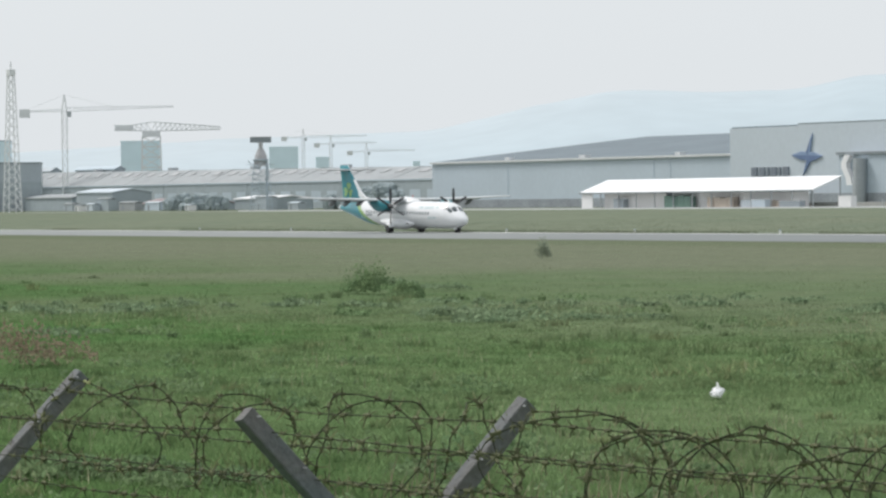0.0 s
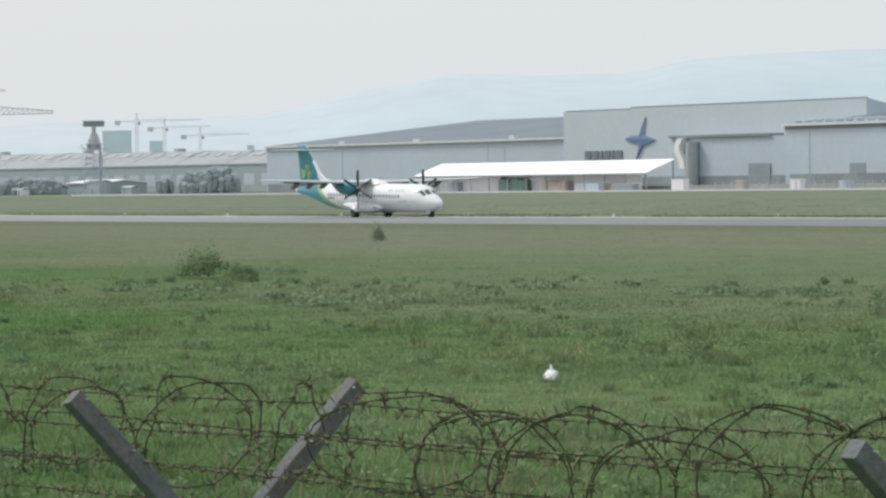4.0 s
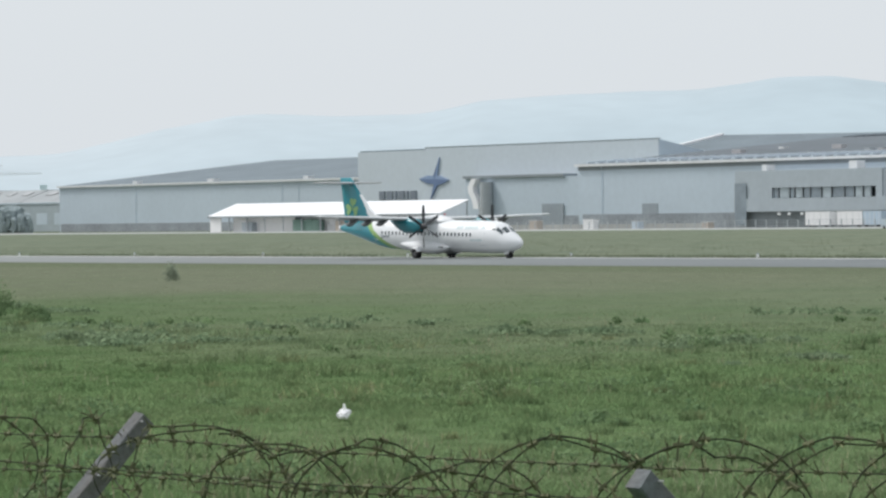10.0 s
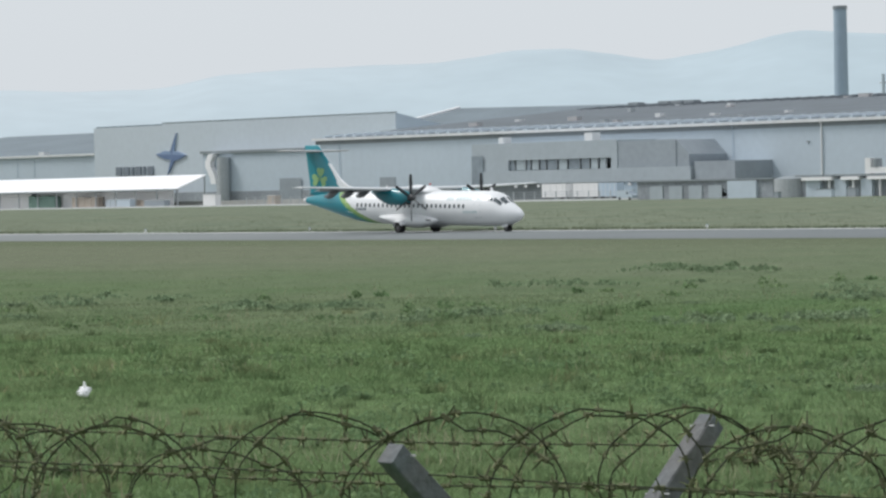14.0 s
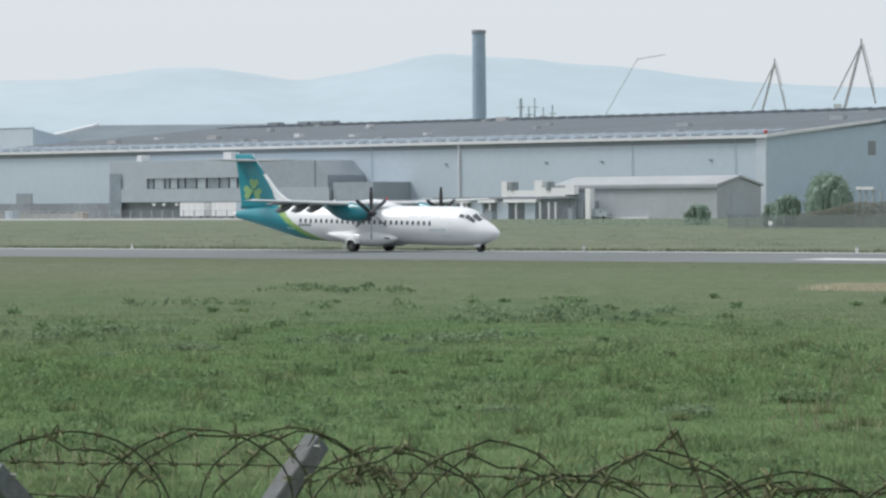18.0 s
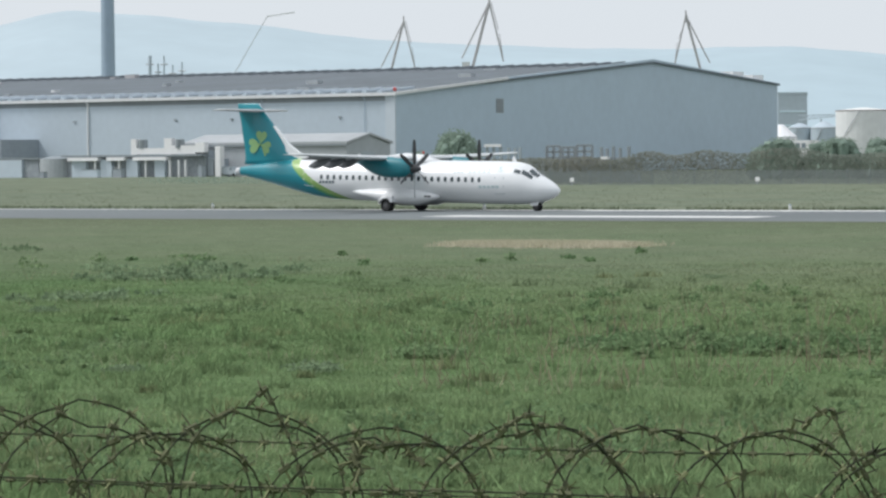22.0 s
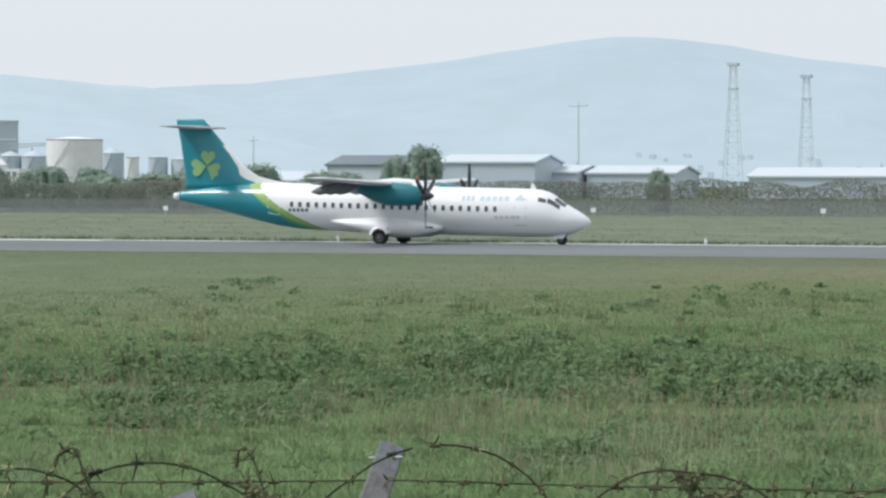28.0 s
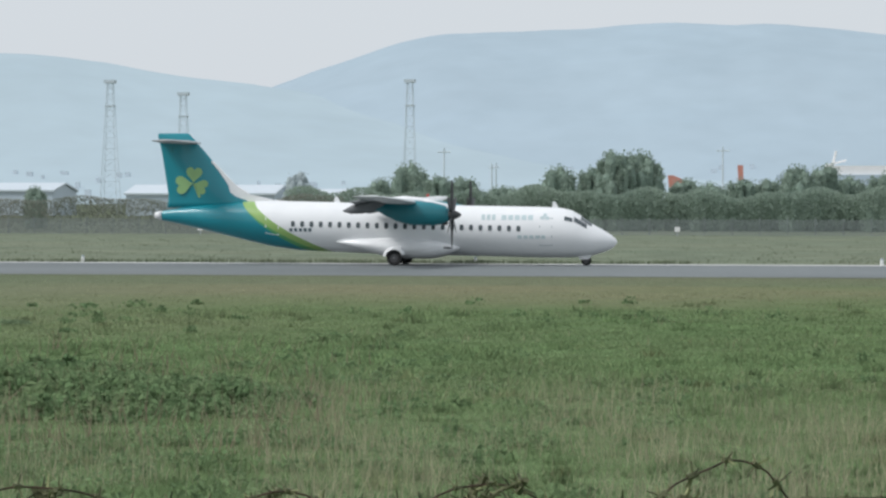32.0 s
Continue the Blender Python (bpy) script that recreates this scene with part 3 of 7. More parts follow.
def body_at(d):
    ds = [s[0] for s in BODY]
    return [float(np.interp(d, ds, [s[k] for s in BODY])) for k in (1, 2, 3)]


def skin(d, phi, off=0.0):
    """A point of the body: phi in degrees from the crown, positive on the right-hand side."""
    lo, hi, w = body_at(d)
    p = radians(phi)
    return Vector((-d, -(w + off) * math.sin(p), (lo + hi) / 2 + ((hi - lo) / 2 + off) * math.cos(p)))


def phi_at(d, z):
    lo, hi, w = body_at(d)
    return math.degrees(math.acos(max(-1, min(1, (z - (lo + hi) / 2) / ((hi - lo) / 2)))))


def patch(bm, d0, d1, p0, p1, off=0.012, side=1, nd=2, npn=3):
    """A thin plate that follows the body."""
    rows = [[bm.verts.new(skin(d0 + (d1 - d0) * i / nd, side * (p0 + (p1 - p0) * j / npn), off)) for j in range(npn + 1)] for i in range(nd + 1)]
    low = [[bm.verts.new(skin(d0 + (d1 - d0) * i / nd, side * (p0 + (p1 - p0) * j / npn), -0.02)) for j in range(npn + 1)] for i in range(nd + 1)]
    for i in range(nd):
        for j in range(npn):
            bm.faces.new((rows[i][j], rows[i + 1][j], rows[i + 1][j + 1], rows[i][j + 1]))
    for i in range(nd):
        for j in (0, npn):
            bm.faces.new((rows[i][j], rows[i + 1][j], low[i + 1][j], low[i][j]))
    for j in range(npn):
        for i in (0, nd):
            bm.faces.new((rows[i][j], rows[i][j + 1], low[i][j + 1], low[i][j]))


def airfoil(chord, thick, n=10):
    """Points (back from the leading edge, height) round a wing section."""
    up, lowr = [], []
    for i in range(n + 1):
        x = (1 - math.cos(math.pi * i / n)) / 2
        t = 5 * thick * (0.2969 * x ** .5 - 0.126 * x - 0.3516 * x ** 2 + 0.2843 * x ** 3 - 0.1015 * x ** 4)
        cmb = 0.08 * x * (1 - x)
        up.append((x * chord, (cmb + t) * chord))
        lowr.append((x * chord, (cmb - t) * chord))
    return up + lowr[-2:0:-1]


def wing_mesh(bm, stations):
    """stations: (y, leading edge d, z, chord, thickness)."""
    loft(bm, [[(-(le + x), y, z + h) for x, h in airfoil(c, t)] for y, le, z, c, t in stations])


def build_airliner():
    plane = thing("airliner", 0, TRACK, 0.02, "white twin-propeller airliner with teal tail, rolling on the runway", "aircraft")
    n = 40
    bm = bmesh.new()
    fine = []
    for (a, b) in zip(BODY, BODY[1:]):
        k = max(1, int((b[0] - a[0]) / 0.7))
        fine += [a[0] + (b[0] - a[0]) * i / k for i in range(k)]
    fine.append(BODY[-1][0])
    loft(bm, [[skin(d, 360 * i / n) for i in range(n)] for d in fine])
    body = part("fuselage", bm, SKIN, plane, "white fuselage turning teal behind a lime sweep", True)
    bm = bmesh.new()
    loft(bm, [[skin(d, 360 * i / 16, .012) for i in range(16)] for d in (26.75, 27.0, 27.175)])
    part("tail_cap", bm, SKIN_WHITE, body, "white tail cone tip", True)
    # cabin windows on both sides
    wb = bmesh.new()
    loft(wb, [[(0.115 * math.copysign(abs(math.cos(a)) ** .6, math.cos(a)), y, 0.17 * math.copysign(abs(math.sin(a)) ** .6, math.sin(a))) for a in [2 * math.pi * i / 12 for i in range(12)]] for y in (0.02, -0.014)])
    win = finish(wb, "window", WINDOW_DARK)
    for i in range(25):
        d = 5.55 + 0.5475 * i
        z = 2.13 + (d - 5.55) * 0.0185
        for side in (1, -1):
            ph = phi_at(d, z)
            p = skin(d, side * ph)
            shared("window", win, body, Matrix.Translation(p) @ Euler((radians(side * (ph - 90)), 0, 0 if side > 0 else math.pi)).to_matrix().to_4x4())
    # cockpit glazing
    for side in (1, -1):
        for d0, d1, p0, p1 in ((1.42, 2.04, 6, 33), (1.68, 2.40, 38, 55), (2.48, 2.94, 46, 58)):
            bm = bmesh.new()
            patch(bm, d0, d1, p0, p1, 0.014, side, 2, 4)
            part("cockpit_window", bm, WINDOW_DARK, body, "dark cockpit glass")
    # doors, seams
    for side in (1, -1):
        for d0, d1, z0, z1 in ((19.55, 20.35, 1.75, 3.05), (3.6, 4.35, 1.15, 2.75)):
            bm = bmesh.new()
            pa, pb = phi_at((d0 + d1) / 2, z1), phi_at((d0 + d1) / 2, z0)
            for u in ((d0, d0 + .05, pa, pb), (d1 - .05, d1, pa, pb), (d0, d1, pa, pa + 1.6), (d0, d1, pb - 1.6, pb)):
                patch(bm, *u, off=0.008, side=side)
            part("door_seam", bm, SEAM if d0 < 10 else SKIN_WHITE, body)
        # lettering as plain bars
        for d0, d1, z0, z1, mt in ((6.85, 7.75, 2.62, 2.93, LETTER_TEAL), (4.68, 6.6, 2.62, 2.90, LETTER_TEAL), (3.95, 5.65, 1.56, 1.74, LETTER_TEAL), (17.55, 18.95, 1.93, 2.12, LETTER_DARK)):
            k = 5 if d1 - d0 > 1.2 else 3
            step = (d1 - d0) / k
            for j in range(k):
                bm = bmesh.new()
                dm = d0 + step * (j + .5)
                patch(bm, d0 + step * j + .05, d0 + step * (j + 1) - .05, phi_at(dm, z1), phi_at(dm, z0), 0.009, side)
                part("lettering_bar", bm, mt, body)
        bm = bmesh.new()
        for dx, dz in ((0, .12), (-.13, -.04), (.13, -.04)):
            patch(bm, 4.05 + dx - .1, 4.05 + dx + .1, phi_at(4.05, 2.78 + dz + .09), phi_at(4.05, 2.78 + dz - .09), 0.009, side)
        part("leaf_mark", bm, LETTER_TEAL, body, "small teal leaf mark")
    # fin
    bm = bmesh.new()
    secs = []
    for z, le, te, t in ((3.3, 20.2, 26.45, .34), (3.62, 20.7, 26.4, .34), (3.95, 21.75, 26.37, .33), (4.6, 22.55, 26.45, .31), (5.4, 23.2, 26.58, .28), (6.3, 23.95, 26.72, .25), (7.05, 24.55, 26.88, .22), (7.2, 24.75, 26.95, .22), (7.58, 25.0, 27.0, .2), (7.65, 25.2, 26.95, .12)):
        c = te - le
        secs.append([(-(le + x), h, z) for x, h in [(q[0], q[1] - 0.08 * (q[0] / c) * (1 - q[0] / c) * c) for q in airfoil(c, t / c)]])
    loft(bm, secs)
    fin = part("fin", bm, FIN_SKIN, plane, "tall teal tail fin", True)
    bm = bmesh.new()
    prism(bm, [(-18.0, 3.56), (-22.9, 3.2), (-22.6, 3.9), (-22.75, 4.6), (-23.3, 5.4), (-23.8, 6.0), (-23.7, 6.02), (-23.1, 5.4), (-22.4, 4.66), (-21.5, 4.08), (-20.2, 3.78)], -.135, .135)
    part("dorsal_fillet", bm, SKIN_WHITE, plane)
    # leaf emblem on both faces of the fin
    for y0, y1 in ((-.165, -.13), (.13, .165)):
        for ang, r in ((5, .72), (112, .66), (-98, .80)):
            bm = bmesh.new()
            pts = []
            for i in range(28):
                a = 2 * math.pi * i / 28
                hx, hz = 16 * math.sin(a) ** 3, 13 * math.cos(a) - 5 * math.cos(2 * a) - 2 * math.cos(3 * a) - math.cos(4 * a)
                px, pz = hx / 30 * r * 1.25, (hz + 17) / 30 * r * 1.35
                q = radians(ang)
                pts.append((-24.85 + px * math.cos(q) + pz * math.sin(q), 4.72 - px * math.sin(q) + pz * math.cos(q)))
            prism(bm, pts, y0, y1)
            part("leaf", bm, LIME, fin, "lime green leaf of the emblem")
        bm = bmesh.new()
        prism(bm, [(-24.88, 4.72), (-24.78, 4.72), (-24.40, 3.92), (-24.54, 3.88)], y0, y1)
        part("stem", bm, LIME, fin, "lime green stem of the emblem")
    # tailplane
    bm = bmesh.new()
    wing_mesh(bm, [(-3.65, 25.2, 7.14, 1.4, .1), (-.2, 24.6, 7.08, 2.2, .11), (.2, 24.6, 7.08, 2.2, .11), (3.65, 25.2, 7.14, 1.4, .1)])
    part("tailplane", bm, WING_GREY, plane, "pale grey tailplane on top of the fin", True)
    # wing
    bm = bmesh.new()
    wing_mesh(bm, [(-13.52, 11.85, 3.93, 1.3, .06), (-13.3, 11.6, 3.92, 1.6, .085), (-4.6, 11.05, 3.63, 2.57, .13), (4.6, 11.05, 3.63, 2.57, .13), (13.3, 11.6, 3.92, 1.6, .085), (13.52, 11.85, 3.93, 1.3, .06)])
    part("wing", bm, WING_PALE, plane, "long straight high-mounted pale wing", True)
    bm = bmesh.new()
    loft(bm, [[(-d, w * math.cos(a), 3.3 + h * math.sin(a)) for a in [math.pi * i / 12 for i in range(13)]] for d, w, h in ((9.6, .2, .2), (10.4, .75, .36), (11.2, 1.0, .60), (12.4, 1.05, .70), (13.6, 1.0, .58), (14.8, .7, .36), (15.6, .2, .3))], close=True)
    part("wing_fairing", bm, SKIN_WHITE, plane, "", True)
    for s in (-1, 1):
        for y, le in ((2.4, 13.45), (5.3, 13.42), (7.0, 13.39), (8.8, 13.36)):
            bm = bmesh.new()
            loft(bm, [[(-(le - .8 + u), s * y + w * math.cos(a), 3.62 - drop * 2.0 + w * 2.0 * math.sin(a)) for a in [2 * math.pi * i / 10 for i in range(10)]] for u, w, drop in ((0, .04, .0), (.4, .10, .07), (.9, .14, .15), (1.4, .13, .20), (1.9, .02, .24))])
            part("flap_fairing", bm, FAIRING_SHADE, plane, "flap track fairing darkened with shade under the wing", True)
        for y0, y1, z0, z1 in ((1.5, 3.4, 3.56, 3.56), (4.8, 10.4, 3.6, 3.8)):
            bm = bmesh.new()
            loft(bm, [[(-(13.35 + x) + .25 * (y - 1.5) / 9, s * y, z - .02 - x * .20 + h) for x, h in ((0, .06), (.8, .02), (.8, -.01), (0, -.06))] for y, z in ((y0, z0), (y1, z1))])
            part("flap", bm, WING_GREY, plane, "grey lowered flap")
        # engine nacelle
        bm = bmesh.new()
        cy = s * 4.05
        loft(bm, [[(-d, cy + w * math.copysign(abs(math.cos(a)) ** .8, math.cos(a)), z + h * math.copysign(abs(math.sin(a)) ** .8, math.sin(a))) for a in [2 * math.pi * i / 20 for i in range(20)]]
                  for d, w, h, z in ((9.2, .30, .34, 2.92), (9.42, .42, .52, 2.93), (10.1, .50, .66, 2.97), (11.4, .54, .72, 3.05), (12.2, .50, .62, 3.16), (12.9, .38, .42, 3.30), (13.4, .24, .24, 3.42), (13.8, .10, .10, 3.48))])
        nac = part("nacelle", bm, TEAL_SHADED, plane, "teal engine nacelle", True)
        bm = bmesh.new()
        loft(bm, [[(-d, cy + w * math.cos(a), 2.48 + h * math.sin(a)) for a in [2 * math.pi * i / 12 for i in range(12)]] for d, w, h in ((9.28, .26, .13), (9.52, .28, .15))])
        part("intake", bm, PROP_BLACK, nac)
        # propeller
        prop = new("propeller")
        prop.empty_display_size, prop.parent = 0.5, plane
        prop.matrix_basis = pose(-9.03, cy, 2.92)
        tagged(prop, "dark six-bladed propeller, turning")
        bm = bmesh.new()
        loft(bm, [[(x, r * math.cos(a), r * math.sin(a)) for a in [2 * math.pi * i / 14 for i in range(14)]] for x, r in ((-.22, .30), (0, .29), (.22, .24), (.42, .14), (.54, .03))])
        part("spinner", bm, PROP_BLACK, prop, "", True)
        bb = bmesh.new()
        secs = []
        for r, c, tw in ((.2, .16, 60), (.5, .22, 48), (.9, .27, 38), (1.35, .28, 30), (1.7, .24, 25), (1.92, .20, 22), (1.965, .08, 22)):
            t = radians(tw)
            secs.append([(u * math.sin(t) + w * math.cos(t), u * math.cos(t) - w * math.sin(t), r) for u, w in ((-c / 2, 0), (0, .025), (c / 2, 0), (0, -.018))])
        loft(bb, secs)
        blade = finish(bb, "blade", PROP_BLACK)
        for i in range(6):
            shared("blade", blade, prop, Matrix.Rotation(radians(60 * i), 4, "X"))
        PROPS.append(prop)
        # gear fairing, leg, wheels
        bm = bmesh.new()
        loft(bm, [[(-d, s * (1.12 + w * math.cos(a)), z + h * math.sin(a)) for a in [2 * math.pi * i / 16 for i in range(16)]] for d, w, h, z in ((9.0, .1, .08, .98), (9.7, .55, .34, .94), (10.6, .80, .54, .92), (12.0, .86, .60, .98), (13.4, .84, .54, 1.06), (14.6, .66, .34, 1.2), (15.6, .36, .18, 1.3), (16.2, .08, .05, 1.36))])
        part("gear_fairing", bm, SKIN_WHITE, plane, "white bulged landing gear fairing", True)
        bm = bmesh.new()
        bar(bm, (-12.2, s * 1.5, 1.1), (-12.62, s * 2.05, .43), .09)
        bar(bm, (-12.62, s * 1.72, .43), (-12.62, s * 2.38, .43), .06)
        part("main_gear_leg", bm, GEAR_METAL, plane)
        bm = bmesh.new()
        loft(bm, [[(-12.62 + r * math.cos(a), s * y, .43 + r * math.sin(a)) for r, y in ((.47, 1.72), (.62, 1.80), (.66, 2.3), (.50, 2.46))] for a in [radians(u) for u in range(20, 171, 15)]])
        part("wheel_door", bm, SKIN_WHITE, plane, "white door arched over the main wheels")
        bm = bmesh.new()
        loft(bm, [[(-12.0 - u, s * y, z), (-12.75 - u * .4, s * y, z), (-12.7 - u * .4, s * (y + .05), z - .14), (-12.05 - u, s * (y + .05), z - .14)] for u, y, z in ((0, 1.5, 1.22), (.1, 1.8, 1.14), (.2, 2.15, 1.02))])
        part("gear_leg_fairing", bm, SKIN_WHITE, plane)
        bm = bmesh.new()
        bar(bm, (-9.85, s * 1.62, 1.0), (-9.45, s * 1.5, 1.0), .10, .06, n=10)
        part("air_inlet", bm, PROP_BLACK, plane)
        for y in (1.86, 2.24):
            WHEELS.append((wheel(plane, -12.62, s * y, .43, .2), .43))
        WHEELS.append((wheel(plane, -1.77, s * .17, .27, .13), .27))
    bm = bmesh.new()
    bar(bm, (-1.85, 0, .75), (-1.77, 0, .27), .055)
    bar(bm, (-1.77, -.2, .27), (-1.77, .2, .27), .04)
    part("nose_gear_leg", bm, GEAR_METAL, plane)
    for s in (-1, 1):
        bm = bmesh.new()
        prism(bm, [(-1.45, .62), (-2.15, .62), (-2.15, .36), (-1.6, .36)], s * .30 - .012, s * .30 + .012)
        part("nose_gear_door", bm, SKIN_WHITE, plane)
    for d in (3.55, 16.3):
        bm = bmesh.new()
        z = body_at(d)[1] - .04
        prism(bm, [(-d + .18, z), (-d - .22, z), (-d - .16, z + .38), (-d - .02, z + .38)], -.02, .02)
        part("antenna", bm, SKIN_WHITE, plane)
    bm = bmesh.new()
    bmesh.ops.create_icosphere(bm, subdivisions=2, radius=.09, matrix=Matrix.Translation((-11.0, 0, 4.02)))
    part("beacon", bm, RED, plane, "small red beacon")
    return plane


def wheel(parent, x, y, r, w):
    tyre = bmesh.new()
    prof = ((r * .55, -w / 2), (r * .9, -w / 2), (r, -w * .3), (r, w * .3), (r * .9, w / 2), (r * .55, w / 2))
    loft(tyre, [[(p * math.cos(a), q, p * math.sin(a)) for p, q in prof] for a in [2 * math.pi * i / 20 for i in range(21)]], caps=False)
    ob = part("wheel", tyre, RUBBER, parent, "black rubber wheel", True)
    ob.matrix_basis = pose(x, y, r)
    rim = bmesh.new()
    bar(rim, (0, -w * .42, 0), (0, w * .42, 0), r * .56, n=14)
    for k in range(5):
        a = 2 * math.pi * k / 5
        bar(rim, (r * .32 * math.cos(a), -w * .46, r * .32 * math.sin(a)), (r * .32 * math.cos(a), w * .46, r * .32 * math.sin(a)), r * .09, n=6)
    part("rim", rim, HUB_DARK, ob)
    return ob


PROPS, WHEELS = [], []
AIRLINER = build_airliner()
# seconds, where the nose stands along the runway
ROLL = [(0, -287.62), (4, -261.21), (8, -232.13), (12, -200.13), (16, -165.71), (20, -129.28), (23, -101.02), (26, -72.59), (28, -53.72), (30, -34.42), (32, -15.08)]


def nose_at(t):
    """A smooth run through the rows of ROLL."""
    ts, xs = np.array([r[0] for r in ROLL], float), np.array([r[1] for r in ROLL], float)
    v = np.gradient(xs, ts)
    i = min(max(int(np.searchsorted(ts, t, "right")) - 1, 0), len(ts) - 2)
    h = ts[i + 1] - ts[i]
    u = (t - ts[i]) / h
    return float((1 + 2 * u) * (1 - u) ** 2 * xs[i] + u * (1 - u) ** 2 * h * v[i] + u * u * (3 - 2 * u) * xs[i + 1] + u * u * (u - 1) * h * v[i + 1])


def motions():
    walk(AIRLINER, [(t / 2, pose(nose_at(t / 2), TRACK, 0.02)) for t in range(65)])
    start = nose_at(0)
    ticks = [i / 15 for i in range(481)]
    for prop in PROPS:
        base = prop.matrix_basis.copy()
        walk(prop, [(t, base @ Matrix.Rotation(radians(-52 * 15 * t), 4, "X")) for t in ticks])
    for ob, r in WHEELS:
        base = ob.matrix_basis.copy()
        walk(ob, [(t, base @ Matrix.Rotation((nose_at(t) - start) / r, 4, "Y")) for t in (ticks if r > .3 else [i / 30 for i in range(961)])])
    spots = [(t, Vector(EYE) + way(b, e) * d) for t, b, e, d in FLIGHT]
    rows, last = [], 0.0
    for i, (t, p) in enumerate(spots):
        q = spots[min(i + 1, len(spots) - 1)][1] - spots[max(i - 1, 0)][1]
        turn = math.degrees(math.atan2(q.y, q.x))
        while turn - last > 180:
            turn -= 360
        while turn - last < -180:
            turn += 360
        last = min(max(turn, last - 80), last + 80)
        rows.append((t, pose(p.x, p.y, p.z, rz=last)))
    walk(SWALLOW, rows)


# ---- hangars and works ----
def gabled(name, x0, x1, y0, y1, yr, z0, zr, z1, wall_mat, roof_mat, label, category="hangar", gutter=True, over=0.5, trim=None):
    """A long building along x: eave z0 at the front y0, ridge zr at yr, eave z1 at the back y1."""
    b = thing(name, (x0 + x1) / 2, y0, 0, label, category)
    cx = (x0 + x1) / 2
    h = (x1 - x0) / 2
    bm = bmesh.new()
    box(bm, -h, h, 0, 0.4, 0, z0)
    part("front_wall", bm, wall_mat, b)
    bm = bmesh.new()
    box(bm, -h, h, y1 - y0 - .4, y1 - y0, 0, z1)
    part("rear_wall", bm, wall_mat, b)
    for s in (-1, 1):
        bm = bmesh.new()
        prism_x(bm, [(0.4, 0), (y1 - y0 - .4, 0), (y1 - y0 - .4, z1), (yr - y0, zr), (0.4, z0)], s * h - (0.4 if s > 0 else 0), s * h + (0.4 if s < 0 else 0))
        # the right-hand gable's shade is put into its darker cladding
        part("gable_wall", bm, CLAD_BLUE if s > 0 and gutter else wall_mat, b)
    bm = bmesh.new()
    prism_x(bm, [(-over, z0 + .02), (yr - y0, zr + .02), (yr - y0, zr + .5), (-over, z0 + .5)], -h - over, h + over)
    part("roof_slope", bm, roof_mat, b)
    bm = bmesh.new()
    prism_x(bm, [(yr - y0, zr + .02), (y1 - y0 + over, z1 + .02), (y1 - y0 + over, z1 + .5), (yr - y0, zr + .5)], -h - over, h + over)
    part("roof_slope", bm, roof_mat, b)
    if gutter:
        bm = bmesh.new()
        box(bm, -h - over, h + over, -over - .5, -over, z0 - .15, z0 + .55)
        part("gutter", bm, TRIM_WHITE, b, "white gutter along the eave")
    return b


def downpipes(b, xs, z, cx, mat=None, r=.07):
    for x in xs:
        bm = bmesh.new()
        bar(bm, (x - cx, -.2, 0), (x - cx, -.2, z - .8), r, n=8)
        bar(bm, (x - cx, -.2, z - .8), (x - cx, -.75, z + .05), r, n=8)
        part("downpipe", bm, mat or CLAD_BLUE, b)


main = gabled("assembly_hangar", -655, -389, 570, 750, 683, 17.4, 26.4, 21.9, CLAD_PALE, ROOF_DARK, "huge pale grey assembly hangar with a long weathered roof")
mcx = (-655 - 389) / 2
downpipes(main, (-503, -425, -397, -645), 17.4, mcx)
downpipes(main, (-475.5,), 17.4, mcx, TRIM_WHITE, .24)
box_part("plinth", main, BRICK_DARK, -653 - mcx, -579 - mcx, -.25, 0, 0, 4.2, "dull brick plinth")
for x0, x1, z1, lb in ((-629, -622.8, 6.9, "blue-grey roller door"), (-446, -442, 3.0, "")):
    box_part("roller_door", main, OFFICE_DARK, x0 - mcx, x1 - mcx, -.12, 0, 0, z1, lb)
# dark band under the eave that paints in the roof's shade
box_part("eave_band", main, TRIM_DARK, -655 - mcx, -389 - mcx, -.10, 0, 16.2, 17.2)
bm = bmesh.new()
prism_x(bm, [(-1.0, 17.3), (45, 21.4), (45, 22.0), (-1.0, 18.0)], 133.5, 134.0)
part("verge", bm, TRIM_WHITE, main, "white verge along the gable")
bm = bmesh.new()
prism_x(bm, [(0, 17.4), (113, 26.4), (180, 21.9), (180, 22.5), (113, 27.5), (45, 21.9), (0, 18.0)], 132.6, 133.4)
part("gable_parapet", bm, CLAD_BLUE, main)
box_part("louvre", main, TRIM_DARK, 133.0, 133.12, 41, 44, 13.8, 17.0, "tall dark louvre in the gable")
bm = bmesh.new()
bmesh.ops.create_icosphere(bm, subdivisions=2, radius=.45, matrix=Matrix.Translation((133.4, -.6, 18.6)))
part("warning_lamp", bm, RED, main, "red obstruction lamp")
rng = random.Random(4)
for i in range(22):  # roof vents and rooflight kerbs
    x, v = rng.uniform(-640, -410) - mcx, rng.uniform(8, 105)
    z = 17.4 + (26.4 - 17.4) * v / 113
    w = rng.choice((1.2, 1.8, 3.5))
    box_part("roof_vent", main, rng.choice((TRIM_WHITE, STEEL_GREY, STEEL_PALE)), x, x + w, v, v + 2.0, z, z + rng.uniform(.9, 1.7))
for i in range(64):  # ridged sheets ending at the eave
    x = -130 + i * 4.1
    bm = bmesh.new()
    prism_x(bm, [(0, 17.9), (13, 18.95), (13, 19.5), (0, 18.45)], x, x + 1.1)
    part("roof_rib", bm, CLAD_PALE, main)
rb = bmesh.new()
prism_x(rb, [(100, 25.4), (113, 26.45), (113, 27.15), (100, 26.1)], 0, 1.2)
